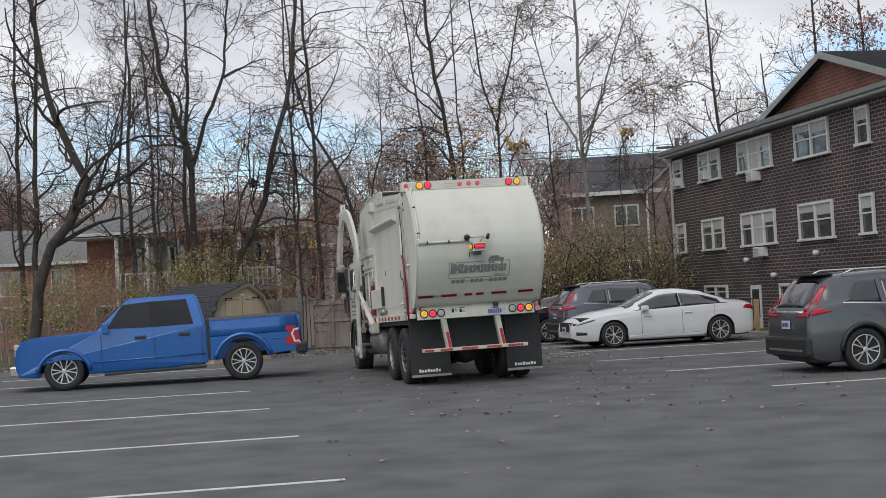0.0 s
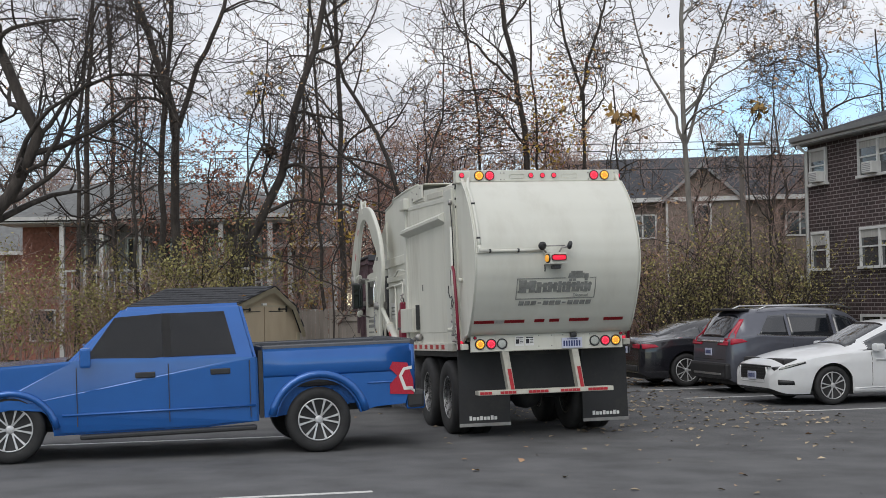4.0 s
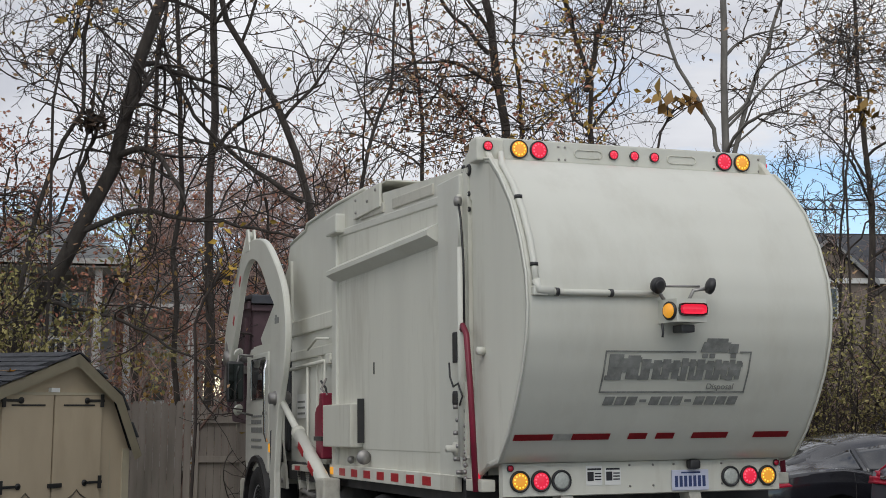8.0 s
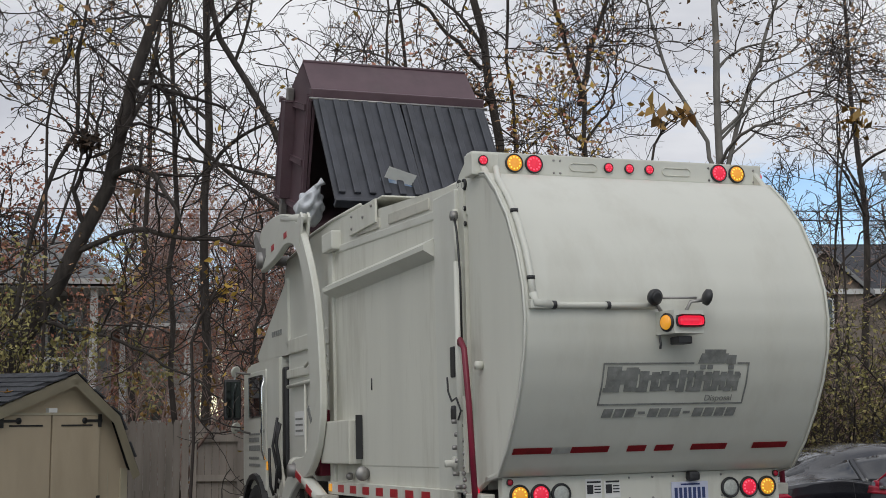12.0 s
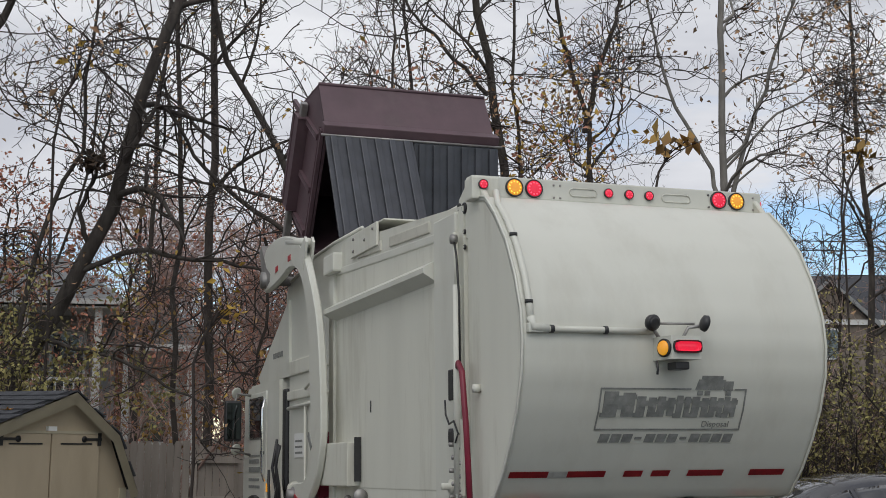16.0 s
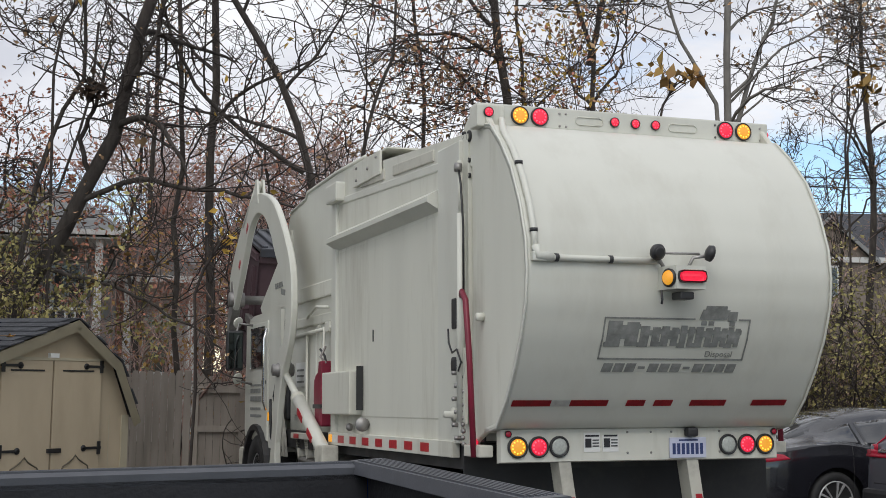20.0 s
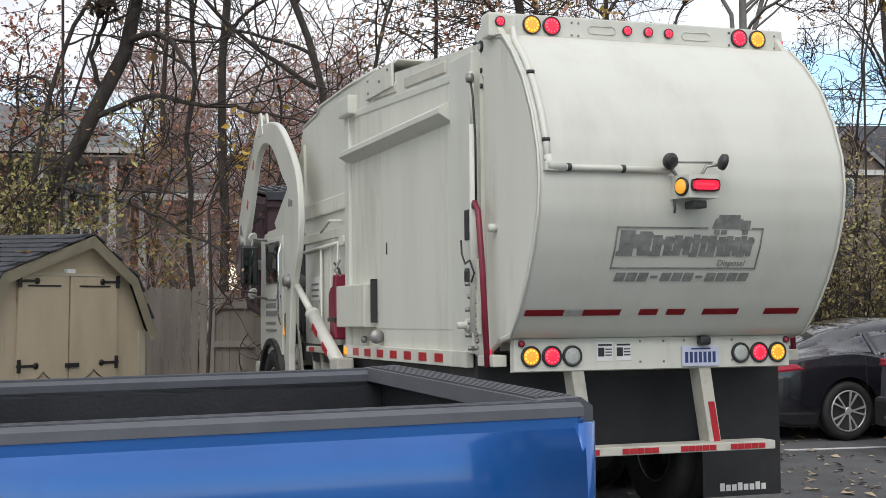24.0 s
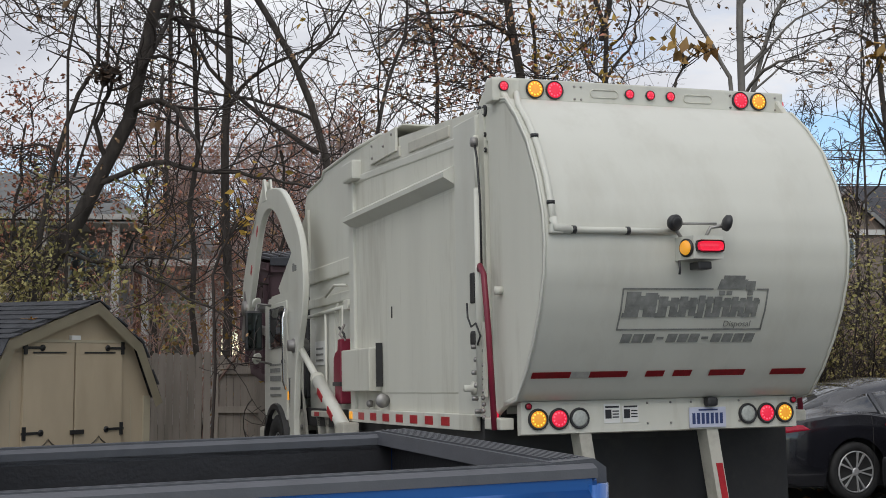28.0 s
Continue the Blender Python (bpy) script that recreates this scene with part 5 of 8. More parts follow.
    def side_patch(self, s, corners, lift=0.006, n=9, m=5, thick=0.004):
        """A plate lying on one flank between four (y, z) corners."""
        a, b, c, d = (Vector(q) for q in corners)
        rows = []
        for j in range(m + 1):
            row = []
            for i in range(n + 1):
                q = a.lerp(b, i / n).lerp(d.lerp(c, i / n), j / m)
                row.append((s * (self.side_x(q[0], q[1]) + lift), q[0], q[1]))
            rows.append(row)
        return sheet(B(), rows, thick)

    def pane(self, s, y0, y1, lo=0.05, hi=0.93, y0t=None):
        """A side window between two places along the car, from shoulder to roof rail."""
        rows = []
        for j in range(6):
            f = lo + (hi - lo) * j / 5
            row = []
            for i in range(15):
                ya = y0 + ((y0t if y0t is not None else y0) - y0) * j / 5
                y = ya + (y1 - ya) * i / 14
                t, sh, w = self.at(y)
                z = sh + max(0.01, t - 0.10 - sh) * f
                row.append((s * (self.side_x(y, z) + 0.006), y, z))
            rows.append(row)
        return sheet(B(), rows, 0.004)

    def screen(self, y0, y1, back):
        rows = []
        for i in range(10):
            y = y0 + (y1 - y0) * i / 9
            sec = self.section(y)[14:]
            pts = [(x * 0.97, z + 0.007) for x, z in sec]
            pts[0] = (pts[0][0], pts[0][1])
            row = [(x, y + (-0.006 if back else 0.006), z) for x, z in pts] + [(-x, y + (-0.006 if back else 0.006), z) for x, z in reversed(pts[:-1])]
            rows.append(row)
        return sheet(B(), rows, 0.003)

    def rear_y(self, z):
        i = int(np.argmax(self.t >= z))
        return float(self.ys[i])

    def tail_patch(self, x0, x1, z0, z1, lift=0.012, thick=0.01):
        rows = []
        for j in range(5):
            z = z0 + (z1 - z0) * j / 4
            rows.append([(x0 + (x1 - x0) * i / 4, self.rear_y(z) - lift, z) for i in range(5)])
        return sheet(B(), rows, thick)


def car(name, label, m, paint, length, top, belt, plan, roof_w, wheels, r, panes, screens, doors, sill=0.20, spokes=5, extra=None, trim=None):
    c = thing(name, label, "car", m, "parked cars")
    hull = Hull(length, top, belt, plan, roof_w, wheels, r, sill)
    part("body", hull.skin(), paint, c)
    hw = max(p[1] for p in plan)
    part("under_body", box(B(), -hw + 0.16, hw - 0.16, 0.15, length - 0.2, sill - 0.03, 0.80, 0.05), DARK, c)
    part("rear_window", hull.screen(*screens[0], True), TINT, c)
    part("windscreen", hull.screen(*screens[1], False), TINT, c)
    for s in (-1, 1):
        for pn in panes:
            part("side_window", hull.pane(s, *pn), TINT, c)
        y_m = panes[-1][1] - 0.28
        zm = hull.at(y_m)[1]
        mir = part("door_mirror", box(B(), s * (hw + 0.07) - 0.10, s * (hw + 0.07) + 0.09, y_m - 0.09, y_m + 0.07, zm - 0.01, zm + 0.12, 0.035), paint, c)
        part("mirror_face", box(B(), s * (hw + 0.07) - 0.08, s * (hw + 0.07) + 0.07, y_m - 0.094, y_m - 0.088, zm + 0.01, zm + 0.10), MIRROR, mir)
        for yy in doors:
            z1 = hull.at(yy)[1]
            part("door_gap", hull.side_patch(s, [(yy, sill + 0.12), (yy + 0.009, sill + 0.12), (yy + 0.009, z1 - 0.02), (yy, z1 - 0.02)], 0.0015, 1, 10, 0.001), DARK, c)
        for yy in doors[1:]:
            part("door_handle", hull.side_patch(s, [(yy - 0.26, hull.at(yy)[1] - 0.17), (yy - 0.06, hull.at(yy)[1] - 0.165), (yy - 0.06, hull.at(yy)[1] - 0.135), (yy - 0.26, hull.at(yy)[1] - 0.14)], 0.02, 4, 2, 0.018), trim or paint, c)
        part("sill_trim", hull.side_patch(s, [(wheels[0] + r * 1.2, sill - 0.02), (wheels[1] - r * 1.2, sill - 0.02), (wheels[1] - r * 1.2, sill + 0.09), (wheels[0] + r * 1.2, sill + 0.09)], 0.010, 12, 2, 0.012), paint if paint is WHITECAR else BLACKPL, c)
        y0, y1 = panes[0][0] - 0.05, panes[-1][1]
        bm = B()
        pts = []
        for i in range(16):
            y = y0 + (y1 - y0) * i / 15
            z = hull.at(y)[1] + 0.012
            pts.append((s * (hull.side_x(y, z) + 0.006), y, z))
        tube(bm, pts, 0.014 if trim else 0.010, 5)
        part("window_trim", bm, CHROME if trim else BLACKPL, c)
        for y in wheels:
            wheel(c, s * (hw - 0.125), y, r, r, 0.22, s, ALU, spokes=spokes, rim_r=r * 0.70)
    if extra:
        extra(c, hull)
    return c


def plate_on(c, y, z, face, mt=None):
    p = part("number_plate", box(B(), -0.15, 0.15, y - 0.008, y + 0.008, z - 0.07, z + 0.07, 0.004), PLATE, c, "pale number plate with dark bars")
    for i in range(6):
        part("plate_bar", box(B(), -0.115 + i * 0.04, -0.088 + i * 0.04, y + face * 0.008 - 0.003, y + face * 0.008 + 0.003, z - 0.035, z + 0.035), NAVY, p)


def pickup():
    c = thing("pickup_truck", "blue crew-cab pickup truck with an open black-lined bed", "pickup truck", pose(0.179, 5.546, 0, -1.42, 0.17, 109.5), "parked cars")
    hw, rail, r = 0.995, 1.375, 0.405
    rake = 0.0248
    yr, yf = 1.22, 4.90
    # bed sides with flared arch
    for s in (-1, 1):
        top = [(0.08, 0.70), (0.04, 1.05), (0.04, 1.26), (0.05, rail - 0.024), (1.90, rail - 0.024)]
        low = [(1.90, 0.50)] + [p for p in arc(yr, r, 0.53, 14, 0.50)] + [(0.5, 0.56), (0.12, 0.58)]
        bm = B()
        ring = []
        for x in (s * hw, s * (hw - 0.07)):
            ring.append([bm.verts.new((x, y, z)) for y, z in top + low])
        n = len(top + low)
        for i in range(n):
            bm.faces.new((ring[0][i], ring[1][i], ring[1][(i + 1) % n], ring[0][(i + 1) % n]))
        fs = [bm.faces.new(ring[0]), bm.faces.new(ring[1][::-1])]
        bmesh.ops.triangulate(bm, faces=fs, ngon_method="EAR_CLIP")
        bmesh.ops.recalc_face_normals(bm, faces=bm.faces[:])
        part("bed_side", bm, BLUE, c)
        bm = B()
        lip = [(s * (hw + 0.012), yr + 0.60 * math.cos(a), r + 0.60 * math.sin(a)) for a in [math.pi * k / 16 for k in range(1, 16)]]
        tube(bm, lip, [0.05] * len(lip), 8)
        part("arch_flare", bm, BLUE, c)
        rows = [[(s * (hw + dx), y, z) for y in (0.03, 0.5, 1.0, 1.5, 1.895)] for dx, z in ((0.002, 0.99), (0.012, 1.02), (0.020, 1.07), (0.021, 1.14), (0.016, 1.21), (0.006, 1.28), (-0.004, 1.325), (-0.012, rail - 0.026))]
        part("bed_shoulder", sheet(B(), rows, 0.006), BLUE, c)
        prism(bm := B(), [(s * (hw + 0.012 - 0.10 * (1 - math.cos(a))), 0.04 - 0.075 * math.sin(a)) for a in [math.pi / 2 * k / 6 for k in range(7)]] + [(s * (hw - 0.09), 0.06), (s * hw, 0.06)], 0.70, rail - 0.055, "z")
        part("bed_corner", bm, BLUE, c, smooth=True)
        part("body_crease", tube(B(), [(s * (hw + 0.004), 0.1, 0.86), (s * (hw + 0.004), 0.6, 0.86)], 0.012, 6), BLUE, c)
        part("inner_bed_wall", box(B(), s * (hw - 0.13) - 0.02, s * (hw - 0.13) + 0.01, 0.10, 1.84, 0.85, rail - 0.04), BEDLINER, c)
        cap = part("rail_cap", prism(B(), [(s * (hw - 0.15), rail - 0.06), (s * (hw - 0.15), rail - 0.012), (s * (hw - 0.13), rail + 0.002), (s * (hw - 0.025), rail + 0.006), (s * (hw + 0.002), rail - 0.006), (s * (hw + 0.006), rail - 0.034)], 0.03, 1.90, "y"), CAPRAIL, c, "grey moulded bed rail cap")
        for dx in (0.06, 0.085, 0.11):
            part("cap_rib", box(B(), s * (hw - dx) - 0.005, s * (hw - dx) + 0.005, 0.06, 1.86, rail + 0.002, rail + 0.010), CAPRAIL, cap)
        bm = B()
        prism(bm, [(0.0, 0.0), (0.0, 0.17), (0.07, 0.40), (0.26, 0.42), (0.30, 0.34), (0.20, 0.24), (0.30, 0.14), (0.30, 0.02)], s * (hw - 0.01), s * (hw + 0.022))
        bmesh.ops.translate(bm, verts=bm.verts[:], vec=(0, 0.015, 0.69))
        tl = part("tail_lamp", bm, RED_OFF, c, "red tail lamp with white inner frame")
        part("lamp_frame", prism(B(), [(0.0, 0.71), (0.0, 0.75), (0.14, 0.75), (0.20, 0.93), (0.14, 1.03), (0.03, 1.05), (0.03, 1.01), (0.12, 1.00), (0.16, 0.93), (0.11, 0.79), (0.03, 0.79)], s * (hw + 0.018), s * (hw + 0.030)), WHITEINK, tl)
        part("rear_lamp_face", box(B(), s * (hw - 0.12) - 0.09, s * (hw - 0.12) + 0.09, -0.005, 0.03, 0.71, 1.09, 0.015), RED_OFF, tl)
        part("mud_guard", box(B(), s * (hw - 0.16) - 0.14, s * (hw - 0.16) + 0.14, yr - 0.5, yr + 0.5, 0.85, 1.0, 0.05), BEDLINER, c)
        wheel(c, s * (hw - 0.15), yr, r + rake * yr, r, 0.27, s, ALU, spokes=6, rim_r=0.265)
        wheel(c, s * (hw - 0.15), yf, r + rake * yf, r, 0.27, s, ALU, spokes=6, rim_r=0.265)
    part("bed_floor", box(B(), -hw + 0.1, hw - 0.1, 0.06, 1.88, 0.80, 0.86), BEDLINER, c)
    for k in range(9):
        part("floor_rib", box(B(), -0.76 + k * 0.19 - 0.04, -0.76 + k * 0.19 + 0.04, 0.1, 1.84, 0.858, 0.875), BEDLINER, c)
    part("bed_front_wall", box(B(), -hw + 0.08, hw - 0.08, 1.82, 1.88, 0.80, rail - 0.02), BEDLINER, c)
    # tailgate with ribbed cap
    tg = part("tailgate", box(B(), -hw + 0.22, hw - 0.22, 0.0, 0.08, 0.80, rail - 0.06, 0.015), BLUE, c)
    part("tailgate_liner", box(B(), -hw + 0.16, hw - 0.16, 0.08, 0.10, 0.86, rail - 0.03), BEDLINER, c)
    cap = part("tailgate_cap", prism(B(), [(-0.03, rail - 0.07), (-0.03, rail - 0.01), (0.01, rail + 0.018), (0.15, rail + 0.012), (0.16, rail - 0.04)], -hw + 0.06, hw - 0.06), CAPRAIL, c, "grey ribbed tailgate cap")
    for k in range(6):
        part("cap_rib", box(B(), -hw + 0.12, hw - 0.12, 0.014 + k * 0.022, 0.024 + k * 0.022, rail + 0.006, rail + 0.020), CAPRAIL, cap)
    part("tailgate_inner_bead", tube(B(), [(-hw + 0.2, 0.107, 1.22), (hw - 0.2, 0.107, 1.22)], 0.008, 6), CAPRAIL, c)
    part("tailgate_handle", box(B(), -0.13, 0.13, -0.02, 0.0, 1.12, 1.22, 0.01), BLACKPL, tg)
    bp = part("rear_bumper", box(B(), -hw + 0.02, hw - 0.02, -0.14, 0.10, 0.50, 0.72, 0.03), BLUE, c)
    part("bumper_step_pad", box(B(), -hw + 0.04, hw - 0.04, -0.135, 0.05, 0.715, 0.735), BLACKPL, bp)
    for s in (-1, 1):
        part("bumper_corner", box(B(), s * (hw - 0.1) - 0.11, s * (hw - 0.1) + 0.115, -0.13, 0.09, 0.52, 0.73, 0.04), BLACKPL, bp)
    # cab and front
    body = [(1.96, 0.46), (1.96, 1.25), (3.9, 1.29), (4.20, 1.30), (5.50, 1.25), (5.76, 1.18), (5.86, 1.02), (5.88, 0.62), (5.82, 0.46)]
    low = arc(yf, r, 0.50, 12, 0.42)
    part("cab_body", shell(body + low + [(2.6, 0.42)], hw, 0.03, 0.03), BLUE, c)
    bm = B()
    w0, w1, zr = hw - 0.05, 0.74, 1.95
    b = [bm.verts.new(p) for p in ((-w0, 1.96, 1.22), (w0, 1.96, 1.22), (w0, 4.30, 1.22), (-w0, 4.30, 1.22))]
    t = [bm.verts.new(p) for p in ((-w1, 2.12, zr - 0.02), (w1, 2.12, zr - 0.02), (w1, 3.55, zr - 0.03), (-w1, 3.55, zr - 0.03))]
    for q in ((b[0], b[1], t[1], t[0]), (b[1], b[2], t[2], t[1]), (b[2], b[3], t[3], t[2]), (b[3], b[0], t[0], t[3]), t):
        bm.faces.new(q)
    bmesh.ops.recalc_face_normals(bm, faces=bm.faces[:])
    bmesh.ops.bevel(bm, geom=[e for e in bm.edges if len(e.link_faces) == 2], offset=0.05, segments=3, affect="EDGES")
    part("cab_roof", bm, BLUE, c)
    bm = B()
    quad(bm, (-0.80, 1.985, 1.30), (0.80, 1.985, 1.30), (0.66, 2.095, 1.84), (-0.66, 2.095, 1.84))
    part("rear_window", bm, TINT, c)
    bm = B()
    quad(bm, (-0.84, 4.27, 1.28), (0.84, 4.27, 1.28), (0.70, 3.62, 1.88), (-0.70, 3.62, 1.88))
    part("windscreen", bm, TINT, c)
    for s in (-1, 1):
        for w in ([(2.22, 1.30), (3.00, 1.30), (3.00, 1.83), (2.34, 1.83)], [(3.10, 1.30), (4.05, 1.27), (3.66, 1.80), (3.10, 1.83)]):
            xa, xb = w0 + (w1 - w0) * 0.10, w0 + (w1 - w0) * 0.84
            part("side_window", side_window(xa, xb, w, s, 0.008), TINT, c)
        for yy in (2.30, 3.20):
            part("door_handle", box(B(), s * (hw - 0.01) - 0.01, s * (hw - 0.01) + 0.03, yy, yy + 0.24, 1.06, 1.13, 0.012), BLACKPL, c)
        for yy in (2.06, 3.04, 4.12):
            part("door_gap", box(B(), s * hw - 0.004, s * hw + 0.002, yy, yy + 0.01, 0.52, 1.22), DARK, c)
        part("bed_gap", box(B(), s * (hw - 0.03) - 0.03, s * (hw - 0.03) + 0.02, 1.905, 1.955, 0.5, rail - 0.05), DARK, c)
        part("running_board", box(B(), s * (hw - 0.04) - 0.10, s * (hw - 0.04) + 0.06, 2.0, 4.1, 0.36, 0.42, 0.02), BLACKPL, c)
        part("door_mirror", box(B(), s * (hw + 0.16) - 0.12, s * (hw + 0.16) + 0.12, 3.95, 4.08, 1.22, 1.46, 0.03), BLUE, c)
    part("front_grille", box(B(), -0.62, 0.62, 5.84, 5.90, 0.72, 1.14, 0.02), BLACKPL, c)
    part("front_bumper", box(B(), -hw + 0.03, hw - 0.03, 5.80, 5.98, 0.48, 0.70, 0.04), CHROME, c)
    for s in (-1, 1):
        part("headlamp", box(B(), s * 0.80 - 0.16, s * 0.80 + 0.17, 5.62, 5.875, 0.86, 1.14, 0.04), CLEAR, c)
        part("door_pillar", side_window(w0 + (w1 - w0) * 0.10, w0 + (w1 - w0) * 0.84, [(3.0, 1.30), (3.10, 1.30), (3.10, 1.83), (3.0, 1.83)], s, 0.007), BLACKPL, c)
        part("front_arch_flare", tube(B(), [(s * (hw + 0.006), yf + 0.55 * math.cos(a), r + 0.55 * math.sin(a)) for a in [math.pi * k / 16 for k in range(1, 16)]], 0.04, 8), BLUE, c)
        part("side_crease", tube(B(), [(s * (hw - 0.002), 2.0, 0.66), (s * (hw - 0.002), 4.3, 0.66)], 0.016, 6), BLUE, c)
    for s in (-1, 1):
        part("frame_rail", box(B(), s * 0.45 - 0.06, s * 0.45 + 0.06, 0.2, 5.5, 0.50, 0.70), DARK, c)
    part("gearbox", box(B(), -0.35, 0.35, 2.2, 4.9, 0.42, 0.80, 0.05), DARK, c)
    part("cab_interior", box(B(), -0.8, 0.8, 2.1, 4.1, 0.8, 1.25), DARK, c)
    return c


pickup()


def nose_bits(c, hull):
    L = hull.length
    bm = B()
    for z in (0.445, 0.49, 0.535, 0.58, 0.625):
        box(bm, -0.44, 0.44, L - 0.03, L + 0.005, z, z + 0.02, 0.004)
    gr = part("grille", box(B(), -0.47, 0.47, L - 0.06, L - 0.004, 0.40, 0.66, 0.02), BLACKPL, c)
    part("grille_slats", bm, BLACKPL, gr)
    part("grille_frame", tube(B(), [(-0.48, L - 0.012, 0.655), (-0.50, L - 0.008, 0.55), (-0.42, L - 0.004, 0.395), (0.42, L - 0.004, 0.395), (0.50, L - 0.008, 0.55), (0.48, L - 0.012, 0.655)], 0.012, 6), WHITECAR, c)
    part("grille_bar", tube(B(), [(-0.58, L - 0.05, 0.665), (-0.3, L - 0.006, 0.675), (0.3, L - 0.006, 0.675), (0.58, L - 0.05, 0.665)], 0.016, 6), BLACKPL, c)
    part("lower_lip", tube(B(), [(-0.70, L - 0.13, 0.285), (-0.5, L - 0.02, 0.275), (0.5, L - 0.02, 0.275), (0.70, L - 0.13, 0.285)], 0.016, 6), BLACKPL, c)
    plate_on(c, L + 0.014, 0.50, 1)
    for s in (-1, 1):
        hl = part("headlamp", hull.side_patch(s, [(L - 0.56, 0.725), (L - 0.07, 0.60), (L - 0.06, 0.655), (L - 0.55, 0.755)], 0.006, 10, 3, 0.008), BLACKPL, c, "slim dark headlamp with a bright strip")
        part("lamp_strip", hull.side_patch(s, [(L - 0.52, 0.738), (L - 0.10, 0.632), (L - 0.10, 0.646), (L - 0.52, 0.748)], 0.014, 10, 1, 0.004), CLEAR, hl)
        part("lamp_lens", hull.side_patch(s, [(L - 0.36, 0.69), (L - 0.12, 0.618), (L - 0.12, 0.632), (L - 0.36, 0.71)], 0.012, 6, 1, 0.004), CLEAR, hl)
        part("fog_lamp_recess", hull.side_patch(s, [(L - 0.36, 0.36), (L - 0.10, 0.36), (L - 0.09, 0.45), (L - 0.34, 0.43)], 0.004, 6, 2, 0.004), BLACKPL, c)
        part("tail_lamp", hull.side_patch(s, [(0.02, 0.80), (0.34, 0.86), (0.24, 0.94), (0.02, 0.95)], 0.006, 6, 3, 0.01), RED_OFF, c)
        part("sill_strip", hull.side_patch(s, [(1.5, 0.30), (3.35, 0.27), (3.35, 0.285), (1.5, 0.315)], 0.014, 10, 1, 0.008), WHITECAR, c)


def suv_bits(c, hull):
    plate_on(c, -0.014, 0.80, -1)
    part("tailgate_bar", hull.tail_patch(-0.60, 0.60, 0.99, 1.03, 0.014, 0.012), CHROME, c)
    part("tailgate_seam", hull.tail_patch(-0.66, 0.66, 0.655, 0.665, 0.004, 0.003), DARK, c)
    part("lower_bumper", box(B(), -0.82, 0.82, -0.05, 0.25, 0.28, 0.60, 0.05), BLACKPL, c)
    part("bumper_strip", box(B(), -0.62, 0.62, -0.062, -0.04, 0.36, 0.40, 0.01), STEEL, c)
    part("roof_spoiler", box(B(), -0.56, 0.56, 0.30, 0.62, 1.60, 1.645, 0.02), BLACKPL, c)
    part("rear_wiper", tube(B(), [(0.02, 0.09, 1.10), (0.42, 0.16, 1.20)], 0.010, 5), BLACKPL, c)
    for s in (-1, 1):
        tl = part("tail_lamp", hull.side_patch(s, [(0.02, 0.94), (0.40, 1.01), (0.30, 1.06), (0.03, 1.08)], 0.006, 6, 3, 0.012), RED_OFF, c, "red boomerang tail lamp")
        part("lamp_riser", hull.side_patch(s, [(0.05, 1.06), (0.16, 1.06), (0.44, 1.44), (0.36, 1.44)], 0.006, 3, 8, 0.012), RED_OFF, tl)
        part("tail_lamp_inner", hull.tail_patch(s * 0.36, s * 0.80, 0.94, 1.02, 0.016, 0.012), RED_OFF, tl)
        part("roof_rail", tube(B(), [(s * 0.60, 0.75, 1.61), (s * 0.60, 0.95, 1.685), (s * 0.60, 2.5, 1.70), (s * 0.60, 2.8, 1.62)], 0.016, 8), STEEL, c)
        for y in hull.wheels:
            arch = [(s * (hull.side_x(y, 0.55) + 0.006), y + hull.r * 1.19 * math.cos(a), hull.r + hull.r * 1.19 * math.sin(a)) for a in [math.pi * k / 14 for k in range(15)]]
            part("arch_trim", tube(B(), arch, 0.035, 6), BLACKPL, c)


def sedan_bits(c, hull):
    plate_on(c, -0.014, 0.78, -1)
    part("bumper_trim", box(B(), -0.66, 0.66, -0.03, 0.12, 0.33, 0.46, 0.03), BLACKPL, c)
    part("boot_seam", hull.tail_patch(-0.6, 0.6, 0.66, 0.668, 0.004, 0.003), DARK, c)
    for s in (-1, 1):
        part("tail_lamp", hull.side_patch(s, [(0.01, 0.80), (0.40, 0.85), (0.32, 0.90), (0.01, 0.92)], 0.006, 7, 3, 0.012), RED_OFF, c, "red swept tail lamp")
        part("tail_lamp_inner", hull.tail_patch(s * 0.42, s * 0.80, 0.82, 0.91, 0.012, 0.01), RED_OFF, c)


def parked(u, v, turn):
    p = lot(u, v)
    return pose(p.x, p.y, 0, 0, 0, LOT + turn)


